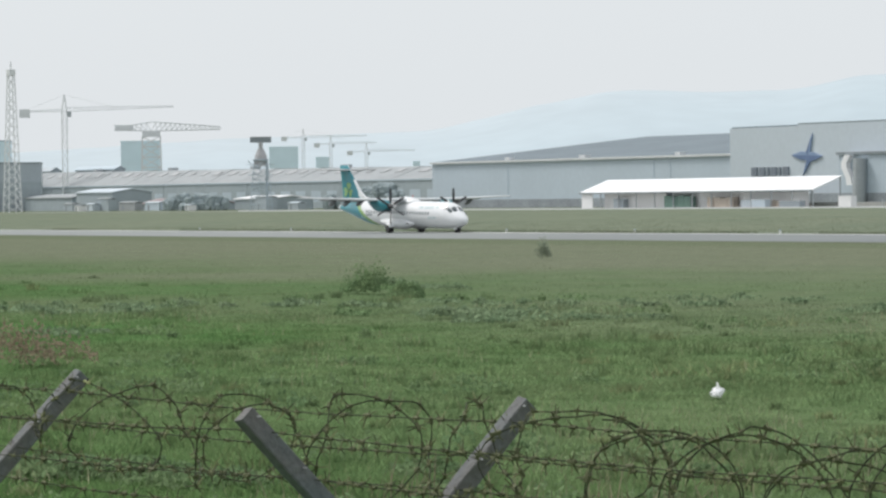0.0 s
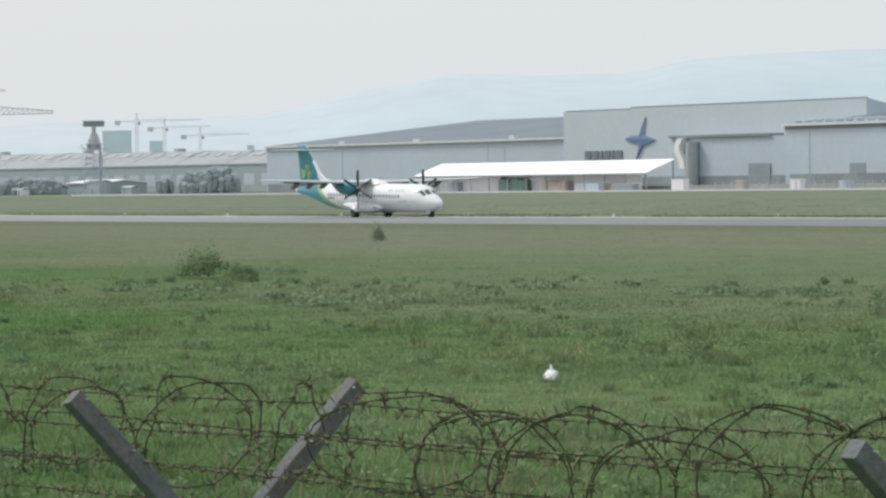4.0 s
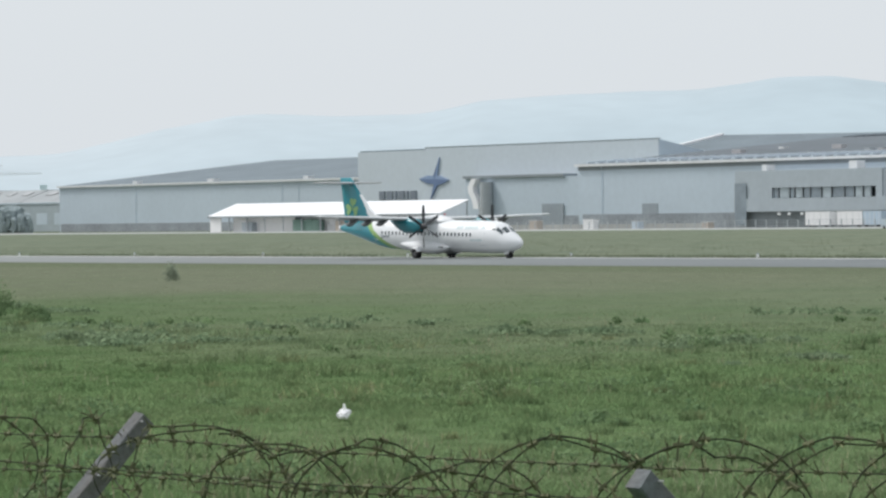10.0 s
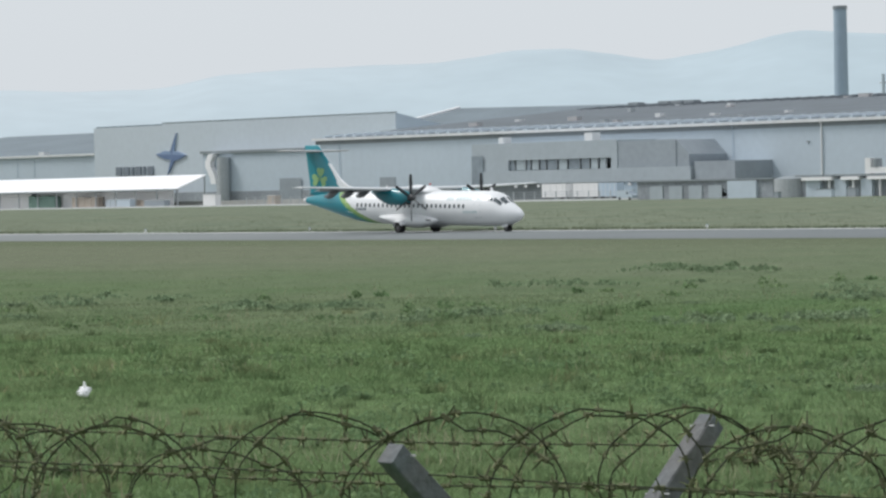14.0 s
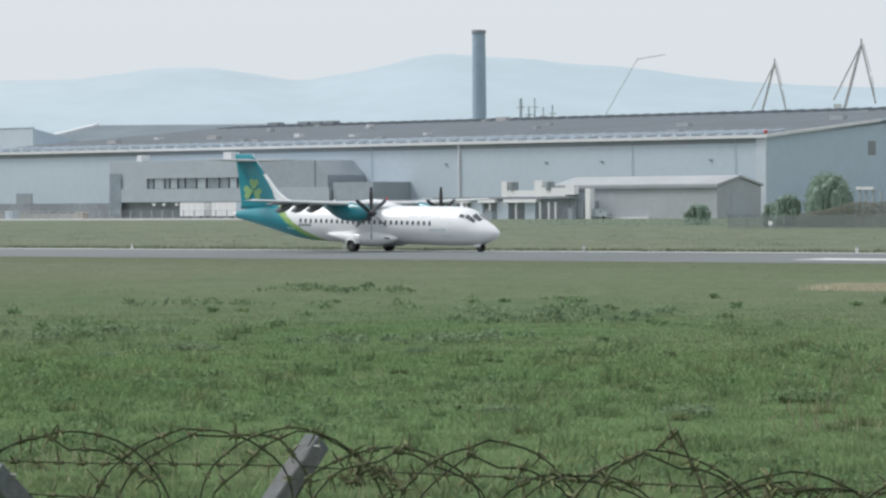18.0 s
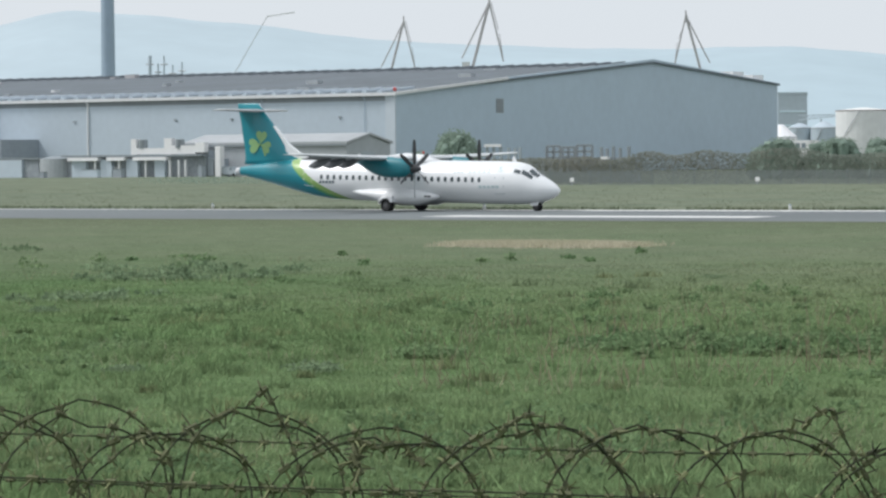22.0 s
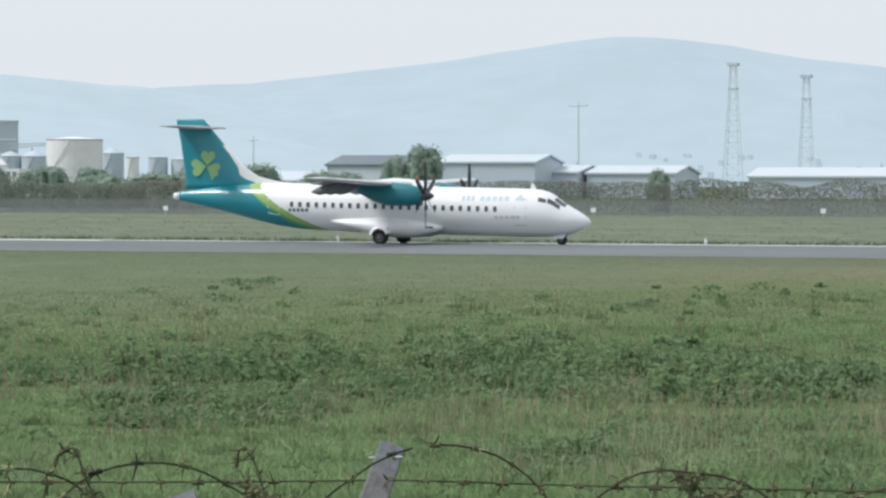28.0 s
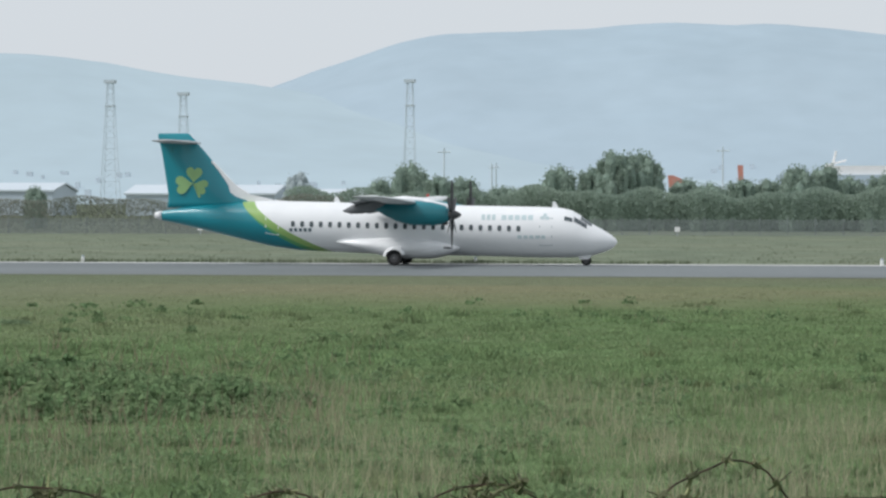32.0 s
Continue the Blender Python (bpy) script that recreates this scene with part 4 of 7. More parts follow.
RIDGE_RIB = finish(rb, "ridge_rib", ROOF_DARK)
for i in range(64):
    shared("ridge_rib", RIDGE_RIB, main, pose(-130 + i * 4.1, 0, 0))
for v0, v1, z in ((157, 163, 25.3), (168, 174, 24.6)):
    box_part("roof_cowl", main, ROOF_WHITE, 126, 132, v0, v1, 22, z, "white roof cowl")
box_part("corner_pilaster", main, CLAD_LIGHT, 130.6, 133.2, -.3, 0, 0, 17.3)
for x in (-560, -540, -520, -480, -450, -434, -404):
    box_part("wall_light", main, TRIM_DARK, x - mcx, x + .8 - mcx, -.3, 0, 12.6, 12.9)
for x in (-640, -628, -623, -618):
    box_part("ridge_vent", main, TRIM_DARK, x - mcx, x + 4 - mcx, 109, 112, 26.0, 27.6)

rear = thing("rear_hangar", -716, 640, 0, "rear hangar with a grey gabled roof and white verge", "hangar")
bm = bmesh.new()
loft(bm, [[(x, 0, 0), (x, 0, ze), (x, 43, zr), (x, 95, ze), (x, 95, 0)] for x, ze, zr in ((0, 19.6, 28.0), (60.4, 19.4, 27.0))])
part("hall", bm, CLAD_PALE, rear)
bm = bmesh.new()
loft(bm, [[(x, -.5, ze + .05), (x, 43, zr + .05), (x, 43, zr + .5), (x, -.5, ze + .5)] for x, ze, zr in ((-.5, 19.6, 28.0), (60, 19.4, 27.0), (116, 19.2, 26.3))])
part("roof_slope", bm, ROOF_GREY, rear)
bm = bmesh.new()
loft(bm, [[(x, 43, zr + .05), (x, 95.5, ze + .05), (x, 95.5, ze + .5), (x, 43, zr + .5)] for x, ze, zr in ((-.5, 19.6, 28.0), (60, 19.4, 27.0), (116, 19.2, 26.3))])
part("roof_slope", bm, ROOF_GREY, rear)
bm = bmesh.new()
prism_x(bm, [(-.8, 19.4), (43, 27.9), (43, 29.0), (-.8, 20.7)], -1.2, .4)
part("verge", bm, ROOF_WHITE, rear, "white verge along the gable")
hang_a = gabled("long_hangar", -1065, -822.5, 657, 865, 761, 17.5, 27.9, 17.5, CLAD_PALE, ROOF_GREY, "long low hangar with a grey pitched roof")
downpipes(hang_a, (-1010, -915, -905), 17.5, (-1065 - 822.5) / 2)
box_part("plinth", hang_a, BRICK_DARK, -120, 120, -.25, 0, 0, 3.2)
for x, w in ((-70, 3), (-20, 4), (40, 3)):
    box_part("roof_vent", hang_a, TRIM_WHITE, x, x + w, 1.0, 3.5, 17.6, 19.2)

# tall hall with the sign
hall = thing("tall_hall", -749, 620, 0, "tall pale clad hall with a blue four-pointed star sign", "hangar")
box_part("front_wall", hall, CLAD_LIGHT, -72.3, 72, 0, .5, 0, 25.3)
box_part("parapet", hall, CLAD_LIGHT, -37, 72, .05, .55, 25.3, 25.9)
box_part("coping", hall, TRIM_DARK, -37, 72.2, -.05, .6, 25.9, 26.15)
bm = bmesh.new()
prism_x(bm, [(.5, 0), (60, 0), (60, 14.6), (.5, 25.8)], 71.6, 72)
part("gable_wall", bm, CLAD_PALE, hall)
bm = bmesh.new()
prism_x(bm, [(.5, 0), (60, 0), (60, 14.2), (.5, 25.3)], -72.3, -71.9)
part("gable_wall", bm, CLAD_PALE, hall)
bm = bmesh.new()
prism_x(bm, [(.6, 25.3), (60, 14.1), (60, 14.5), (.6, 25.7)], -71.8, 71.5)
part("roof_slope", bm, ROOF_GREY, hall)
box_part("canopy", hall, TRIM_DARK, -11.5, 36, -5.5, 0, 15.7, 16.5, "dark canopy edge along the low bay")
box_part("low_bay", hall, CLAD_PALE, -10.8, 94, -4.8, 0, 0, 15.7)
box_part("plinth", hall, BRICK_DARK, -60, 94, -5.05, -4.8, 0, 4.0)
box_part("roller_door", hall, OFFICE_DARK, 25.8, 35.6, -5.2, -5.05, 0, 7.6, "grey roller door")
box_part("roller_door", hall, OFFICE_DARK, -34, -27, -5.2, -5.05, 0, 5.0)
star = thing("star_sign", -781, 619.8, 9.5, "blue four-pointed star mounted on the hall's wall", "sign")
for pts, mt in (([(.5, 6.5), (-.5, 7.5), (2.7, 13.3)], SIGN_BLUE), ([(.5, 6.5), (2.7, 13.3), (1.5, 7.6)], SIGN_PALE_BLUE), ([(.5, 6.5), (1.5, 7.6), (3.4, 7.3), (7.5, 6.1)], SIGN_PALE_BLUE), ([(.5, 6.5), (7.5, 6.1), (4.0, 4.9), (1.4, 4.4)], SIGN_BLUE),
                ([(.5, 6.5), (1.4, 4.4), (-2.1, .1)], SIGN_BLUE), ([(.5, 6.5), (-2.1, .1), (-.3, 4.9)], SIGN_PALE_BLUE), ([(.5, 6.5), (-.3, 4.9), (-3.2, 5.1), (-7.9, 6.6)], SIGN_BLUE), ([(.5, 6.5), (-7.9, 6.6), (-3.2, 7.7), (-.5, 7.5)], SIGN_PALE_BLUE)):
    bm = bmesh.new()
    prism(bm, pts, -.3, .1)
    part("star_ray", bm, mt, star)
sign = thing("lettering_sign", -799, 619.8, 9.8, "row of dark block shapes for the hall's lettering", "sign")
for i, w in enumerate((2.9, 2.9, 1.0, 2.9, 1.0, 2.9)):
    x = (-10.7, -6.7, -2.6, -.6, 3.4, 5.6)[i]
    bm = bmesh.new()
    box(bm, x, x + w, -.25, .15, 0, 2.75)
    part("letter_bar", bm, SIGN_GREY, sign)
duct = thing("curved_duct", -752, 613.6, 0, "curved white exhaust duct with a grey silo at its foot", "duct")
bm = bmesh.new()
pts = [(-.9, 15.6), (-1.6, 14.6), (-2.6, 13.2), (-2.5, 11.6), (-1.3, 9.9), (-.4, 8.4), (.0, 6.4)]
loft(bm, [[(x - 1.25, -.9, z), (x + 1.25, -.9, z), (x + 1.25, .9, z), (x - 1.25, .9, z)] for x, z in pts])
part("bend", bm, ROOF_WHITE, duct)
bm = bmesh.new()
bar(bm, (4.0, 0, 0), (4.0, 0, 14.5), 2.0, n=18)
part("silo", bm, STEEL_GREY, duct)
bm = bmesh.new()
bar(bm, (1.8, 0, 0), (1.8, 0, 7.4), .9, n=12)
part("hopper", bm, STEEL_GREY, duct)

# white-roofed shelter
shel = thing("white_roof_shelter", -740.5, 545, 0, "long low shelter with a bright white roof on posts", "shed")
bm = bmesh.new()
prism_x(bm, [(-.6, 4.8), (10, 8.6), (10, 8.85), (-.6, 5.1)], -56.8, 56.3)
part("roof_slope", bm, ROOF_WHITE, shel)
box_part("eave_band", shel, TRIM_DARK, -56.8, 56.3, -.75, -.6, 4.6, 5.0)
for i in range(13):
    box_part("post", shel, STEEL_GREY, -56 + i * 9.3, -55.7 + i * 9.3, 0, .3, 0, 4.85)
for i in range(10):
    box_part("post", shel, STEEL_GREY, -56 + i * 12.4, -55.7 + i * 12.4, 9.6, 9.9, 0, 8.5)
box_part("back_wall", shel, CLAD_LIGHT, -56, 40, 9.3, 9.6, 0, 8.0)
box_part("side_wall", shel, WHITE, -56.3, -50.5, -.1, .1, 0, 4.7)
box_part("side_wall", shel, WHITE, -48, -16, 2.6, 2.8, 0, 4.9)
box_part("side_wall", shel, ROOF_WHITE, -14, 50, 3.2, 3.4, 0, 4.6)
rng = random.Random(8)
GREEN_TANK = material("green_container", (0.16, 0.26, 0.22), 0.6, vary=0.08, grain=1.0, stain=0.3)
TAN = material("tan_board", (0.48, 0.42, 0.36), 0.8, vary=0.08, grain=1.0, stain=0.3)
for nm, x0, x1, z1, mt, lb in (("container", -755, -742, 3.9, GREEN_TANK, "dull green container under the shelter"), ("crate_stack", -734, -721.5, 3.3, TAN, "tan crates stacked under the shelter"), ("crate_stack", -718, -709, 2.6, CLAD_LIGHT, "pale crates under the shelter"), ("container", -781, -776, 3.2, OFFICE_GREY, "grey container under the shelter"), ("crate_stack", -706, -698, 2.2, TAN, "tan crates stacked under the shelter")):
    c = thing(nm, (x0 + x1) / 2, 545.6, 0, lb, "container" if nm == "container" else "crate")
    h = (x1 - x0) / 2
    k = 4
    for i in range(k):
        bm = bmesh.new()
        box(bm, -h + i * 2 * h / k + .06, -h + (i + 1) * 2 * h / k - .06, 0, 2.0 if nm == "container" else 1.9, .1, z1 - rng.uniform(0, .4))
        part("panel" if nm == "container" else "crate", bm, mt, c)

# office block before the assembly hangar
off = thing("office_block", -541, 556, 0, "slate-grey two-storey office block with a window band", "building")
box_part("upper_storey", off, OFFICE_GREY, -37.7, 13, 0, 13.9, 10.2, 14.5)
box_part("mid_wall", off, OFFICE_GREY, -37.7, -24.6, 0, 13.9, 7.6, 10.2)
box_part("mid_wall", off, OFFICE_GREY, 10.9, 13, 0, 13.9, 7.6, 10.2)
box_part("lower_storey", off, OFFICE_GREY, -37.7, 37, -.3, 13.9, 4.3, 7.6)
box_part("recess", off, TRIM_DARK, -37.7, 37, 1.6, 13.9, 0, 4.3)
box_part("plant_room", off, OFFICE_DARK, 13, 32, 0.2, 13.9, 7.6, 14.1, "dark plant room on the roof")
bm = bmesh.new()
prism(bm, [(32, 7.6), (36, 7.6), (36, 10.5), (32, 14.1)], .4, 13.9)
part("plant_room_slope", bm, OFFICE_DARK, off)
box_part("end_block", off, OFFICE_DARK, 37.6, 50.3, .5, 13.9, 0, 8.7)
box_part("panel_wall", off, CLAD_BLUE, 14, 33, .2, 1.6, 0, 4.2)
box_part("stair_glass", off, GLASS, -37.5, -33.4, -.35, -.28, 1, 11.5)
for i, w in enumerate((1.9, 3.6, 1.5, 2.6, 2.2, 3.6, 3.2, 4.0, 3.0, 2.6, 2.4)):
    x = (-24.4, -22.2, -18.4, -16.6, -13.7, -11.2, -7.3, -3.8, .5, 3.8, 6.8)[i]
    wd = new("window")
    wd.parent = off
    box_part("pane", wd, GLASS_PALE if i in (1, 3, 6, 9, 10) else GLASS, x, x + w - .35, .5, .6, 7.7, 10.15)
    box_part("frame", wd, TRIM_DARK, x + w - .35, x + w - .12, .3, .7, 7.65, 10.2)
for x in (-22, -18.5, -14, 17, 28):
    box_part("wall_lamp", off, TRIM_WHITE, x, x + .9, -.6, -.3, 3.4, 4.0)
for x, w, z in ((-31, 1.6, 1.6), (-.8, 2.6, 2.0)):
    box_part("roof_unit", off, TRIM_WHITE, x, x + w, 3, 6, 14.5, 14.5 + z)

for x0, x1, lb in ((-541, -533, "white box trailer parked by the office"), (-530.4, -522.2, "white box trailer parked by the office"), (-521.9, -516, "grey cabin parked by the office")):
    tr = thing("trailer", (x0 + x1) / 2, 543, 0.02, lb, "trailer", "trailers by the office")
    h = (x1 - x0) / 2
    box_part("body", tr, WHITE if x0 < -525 else CLAD_BLUE, -h, h, 0, 2.5, .8, 4.1)
    box_part("chassis", tr, TRIM_DARK, -h + .4, h - .2, .3, 2.2, .55, .8)
    for x in (-h + 1, h - 1.2):
        for y in (.15, 2.1):
            bm = bmesh.new()
            bar(bm, (x, y, .5), (x, y + .25, .5), .5, n=14)
            part("wheel", bm, RUBBER, tr)
    for i in range(4):
        box_part("rib", tr, TRIM_WHITE, -h + (i + .5) * h / 2 - .05, -h + (i + .5) * h / 2 + .05, -.05, 0, .85, 4.0)
hut = thing("marker_hut", -486.5, 541, 0.02, "small white and red hut beside the road", "hut")
box_part("body", hut, WHITE, -2.4, 2.4, 0, 3, 0, 2.3)
box_part("roof", hut, TRIM_WHITE, -2.6, 2.6, -.2, 3.2, 2.3, 2.5)
for x in (-2.2, 1.2):
    box_part("red_panel", hut, RED, x, x + 1.0, -.06, 0, .3, 1.9)

# low sheds and pipework beyond the runway
shed2 = gabled("grey_shed", -420.5, -378, 536, 552, 544, 6.7, 8.5, 6.7, SHED_WALL, SHED_ROOF, "low blue-grey shed with a shallow pale roof", "shed", gutter=False, over=.4)
box_part("eave_band", shed2, TRIM_DARK, -21.6, 21.6, -.5, -.4, 6.3, 6.75)
box_part("shed_door", shed2, OFFICE_GREY, 21.26, 21.34, 5, 10, 0, 5.0)
works = thing("pipe_works", -413, 531, 0, "low flat-roofed plant room with white boxed ducts", "building")
box_part("wall", works, BRICK_DARK, -37, 1, 1.2, 4, 0, 4.4)
box_part("roof", works, TRIM_DARK, -37.5, 1.5, -.4, 4.5, 4.45, 4.8)
for x0, x1 in ((-35, -31), (-27, -23.8), (-19.7, -16.6), (-12, -9.2)):
    box_part("bay_wall", works, CLAD_PALE, x0, x1, .2, 1.2, 0, 3.9)
for x0, x1 in ((-35.4, -26.9), (-24.4, -19.5), (-17.2, -12.2), (-12.1, -8.2)):
    box_part("bay_canopy", works, ROOF_WHITE, x0, x1, -.8, 1.2, 3.6, 4.3, "white canopy over a loading bay")
for x in (-28.2, -21.5, -14.2, -7.6, -5.2, -3.4):
    box_part("bay_post", works, TRIM_WHITE, x, x + .35, -.4, 0, 0, 3.6)
for x0, x1, z0, z1 in ((-18.5, -17.0, 4.8, 8.2), (-17.0, -9.4, 4.9, 6.2), (-9.4, -7.4, 4.8, 8.3), (-7.4, -1, 4.9, 6.7), (-1, 1.4, 5.2, 7.3), (4.3, 5.6, 0, 6.5)):
    box_part("duct", works, WHITE, x0, x1, .3, 1.8, z0, z1)
for x in (-15.6, -5.6):
    bm = bmesh.new()
    bar(bm, (x, 1, 6.2), (x, 1, 8.0), 1.0, n=12)
    part("vessel", bm, TRIM_DARK, works)
canopy = thing("plant_canopy", -407, 531.5, 0, "pale roofed canopy over dark plant beside the shed", "shelter")
box_part("roof", canopy, TRIM_WHITE, -8, -.6, 4.6, 12.4, 6.7, 7.0)
for x in (-7.6, -4.2, -1.0):
    box_part("post", canopy, TRIM_WHITE, x, x + .35, 4.8, 5.1, 0, 6.7)
for x0, x1, z0, z1 in ((-7.6, -3.2, .2, 4.0), (-7.2, -4.4, 4.0, 5.6), (-2.8, -.8, 0, 3.8)):
    box_part("plant_unit", canopy, OFFICE_DARK, x0, x1, 1.2, 3.4, z0, z1, "dark grey plant unit")
bm = bmesh.new()
bar(bm, (-6.6, .9, 0), (-6.6, .9, 5.2), .5, n=10)
bar(bm, (-5.2, .9, 0), (-5.2, .9, 4.4), .4, n=10)
part("pipe_stack", bm, TRIM_DARK, canopy)
lowb = thing("low_store", -459, 531, 0, "low grey store with a round tank beside the road", "building")
box_part("wall", lowb, BRICK_DARK, -40, 1, 1, 6, 0, 4.0)
box_part("roof", lowb, TRIM_DARK, -40.5, 1.5, .5, 6.5, 4.0, 4.4)
box_part("side_bay", lowb, CLAD_PALE, -12, -3.5, .4, 1, 0, 3.9)
for x in (-36, -30, -24, -18):
    box_part("shutter", lowb, OFFICE_GREY, x, x + 4, .8, 1, 0, 3.0)
bm = bmesh.new()
bar(bm, (5.0, 3, 0), (5.0, 3, 4.1), 4.2, n=26)
part("round_tank", bm, STEEL_GREY, lowb)
bm = bmesh.new()
bar(bm, (5.0, 3, 4.1), (5.0, 3, 4.7), 4.2, 1.5, n=26)
part("tank_roof", bm, TRIM_DARK, lowb)
for x, y, w, h, mt, lb in ((-424.5, 518, 2.3, 1.8, OFFICE_DARK, "dark cabinet standing on the grass edge"), (-432, 518, 4.2, 1.7, CLAD_PALE, "pale grey equipment cabinet on the grass edge"), (-447, 520, 1.2, 1.2, OFFICE_DARK, "small dark marker cabinet on the grass edge"), (-404, 520, 1.0, 2.4, OFFICE_DARK, "dark slim cabinet by the shed")):
    cb = thing("equipment_cabinet", x, y, 0, lb, "cabinet")
    box_part("body", cb, mt, -w / 2, w / 2, 0, 1.2, .12, h)
    box_part("lid", cb, TRIM_DARK, -w / 2 - .08, w / 2 + .08, -.08, 1.28, h, h + .12)
    box_part("base", cb, CONCRETE_STRIP, -w / 2 - .1, w / 2 + .1, -.1, 1.3, 0, .12)
# rail fence and clutter before the assembly hangar
rail = thing("rail_fence", -580, 537.5, 0, "pale rail fence along the service road", "fence")
pst = bmesh.new()
box(pst, -.09, .09, -.09, .09, 0, 2.3)
RAIL_POST = finish(pst, "post", STEEL_GREY)
for i in range(44):
    shared("post", RAIL_POST, rail, pose(-66 + i * 3.6, 0, 0))
for z in (.9, 1.6, 2.2):
    box_part("rail", rail, STEEL_GREY, -66, 89, -.03, .03, z - .04, z + .04)
for x, w, h, mt, lb in ((-640, 3, 2.6, TAN, "tan crate beside the service road"), (-618, 4, 2.8, WHITE, "white cabin beside the service road"), (-600, 2.4, 2.2, CLAD_PALE, "pale crate beside the service road"), (-666, 5.2, 3.2, WHITE, "white cabin beside the service road"), (-574, 2.2, 1.8, TAN, "tan crate beside the service road"), (-690, 9, 2.0, OFFICE_DARK, "dark pallet stack beside the service road"), (-704, 6, 2.4, CLAD_PALE, "pale crate beside the service road")):
    cr = thing("crate" if mt is not WHITE else "site_cabin", x, 541, .02, lb, "crate" if mt is not WHITE else "cabin")
    box_part("body", cr, mt, -w / 2, w / 2, 0, 2, .15, h)
    box_part("base", cr, TRIM_DARK, -w / 2, w / 2, .1, 1.9, 0, .15)
    box_part("top", cr, TRIM_WHITE, -w / 2 - .1, w / 2 + .1, -.1, 2.1, h, h + .12)
van_rng = random.Random(3)
for i in range(5):
    x = -500 + i * 22 + van_rng.uniform(-6, 6)
    c = thing("parked_van", x, 555 if x < -585 else 532, 0.02, van_rng.choice(("white van parked by the works road", "pale grey van parked by the works road")), "van", "vans along the works road")
    if -560 < x < -505:
        c.location.y = 534
    bm = bmesh.new()
    loft(bm, [[(px, y, pz) for px, pz in ((-2.5, .45), (2.5, .45), (2.5, 1.2), (1.7, 1.35), (1.2, 2.1), (-2.4, 2.15), (-2.5, 1.9))] for y in (0, 1.9)])
    part("body", bm, van_rng.choice((WHITE, CLAD_PALE, OFFICE_GREY)), c)
    box_part("side_window", c, GLASS, .5, 1.25, -.02, .05, 1.3, 1.95)
    for wx in (-1.6, 1.6):
        bm = bmesh.new()
        bar(bm, (wx, -.03, .34), (wx, .25, .34), .34, n=12)
        part("wheel", bm, RUBBER, c)


# ---- far skyline ----
def lattice(bm, x, y, z0, z1, w0, w1, n, r):
    """A square lattice column."""
    def corners(f):
        w = w0 + (w1 - w0) * f
        z = z0 + (z1 - z0) * f
        return [Vector((x + sx * w / 2, y + sy * w / 2, z)) for sx, sy in ((-1, -1), (1, -1), (1, 1), (-1, 1))]
    for i in range(n):
        a, b = corners(i / n), corners((i + 1) / n)
        for k in range(4):
            bar(bm, a[k], b[k], r, n=4)
            bar(bm, a[k], b[(k + 1) % 4], r * .6, n=4)
            bar(bm, b[k], b[(k + 1) % 4], r * .6, n=4)


def truss(bm, a, b, depth, n, r):
    """A lattice beam from a to b, tapering in depth."""
    a, b = Vector(a), Vector(b)
    for i in range(n):
        f, g = i / n, (i + 1) / n
        p, q = a.lerp(b, f), a.lerp(b, g)
        u, v = Vector((0, 0, depth * (1 - .7 * f))), Vector((0, 0, depth * (1 - .7 * g)))
        bar(bm, p, q, r, n=4)
        bar(bm, p + u, q + v, r, n=4)
        bar(bm, p, q + v, r * .7, n=4)
        bar(bm, q, q + v, r * .7, n=4)


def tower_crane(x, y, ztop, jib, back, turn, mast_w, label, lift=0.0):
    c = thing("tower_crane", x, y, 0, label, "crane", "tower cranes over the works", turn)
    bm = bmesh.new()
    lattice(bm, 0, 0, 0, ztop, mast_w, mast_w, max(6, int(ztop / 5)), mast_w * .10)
    part("mast", bm, STEEL_HAZED, c)
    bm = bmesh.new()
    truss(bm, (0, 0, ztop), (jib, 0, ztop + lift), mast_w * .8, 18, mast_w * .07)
    part("jib", bm, STEEL_HAZED, c)
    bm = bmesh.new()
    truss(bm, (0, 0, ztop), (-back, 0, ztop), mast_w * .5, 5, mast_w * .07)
    part("counter_jib", bm, STEEL_HAZED, c)
    box_part("counterweight", c, STEEL_HAZED, -back - mast_w, -back + mast_w, -mast_w * .5, mast_w * .5, ztop - mast_w * 1.1, ztop + mast_w * .5)
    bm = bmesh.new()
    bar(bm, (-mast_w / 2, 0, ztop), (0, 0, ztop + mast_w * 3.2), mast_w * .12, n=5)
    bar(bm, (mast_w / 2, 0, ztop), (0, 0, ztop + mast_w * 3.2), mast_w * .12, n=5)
    part("apex", bm, STEEL_HAZED, c)
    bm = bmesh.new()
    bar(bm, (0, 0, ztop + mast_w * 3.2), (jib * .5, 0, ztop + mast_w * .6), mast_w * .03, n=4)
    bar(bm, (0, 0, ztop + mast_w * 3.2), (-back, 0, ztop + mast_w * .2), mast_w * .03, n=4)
    part("tie_bar", bm, STEEL_HAZED, c)
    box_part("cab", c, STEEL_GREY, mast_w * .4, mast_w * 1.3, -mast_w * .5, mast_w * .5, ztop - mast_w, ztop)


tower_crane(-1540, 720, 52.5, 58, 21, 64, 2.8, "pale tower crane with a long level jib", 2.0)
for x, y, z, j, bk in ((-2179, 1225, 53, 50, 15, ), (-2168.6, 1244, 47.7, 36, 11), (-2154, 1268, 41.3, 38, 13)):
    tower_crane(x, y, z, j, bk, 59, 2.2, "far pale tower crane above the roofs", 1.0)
ham = thing("hammerhead_crane", -1609, 806, 0, "old hammerhead crane with a long lattice boom", "crane", "", 63)
bm = bmesh.new()
lattice(bm, 0, 0, 0, 41, 12, 10, 7, .55)
part("tower", bm, STEEL_HAZED, ham)
bm = bmesh.new()
truss(bm, (0, 0, 44), (39, 0, 44.5), 5.2, 14, .38)
truss(bm, (0, 0, 44), (-20, 0, 44.6), 5.0, 7, .38)
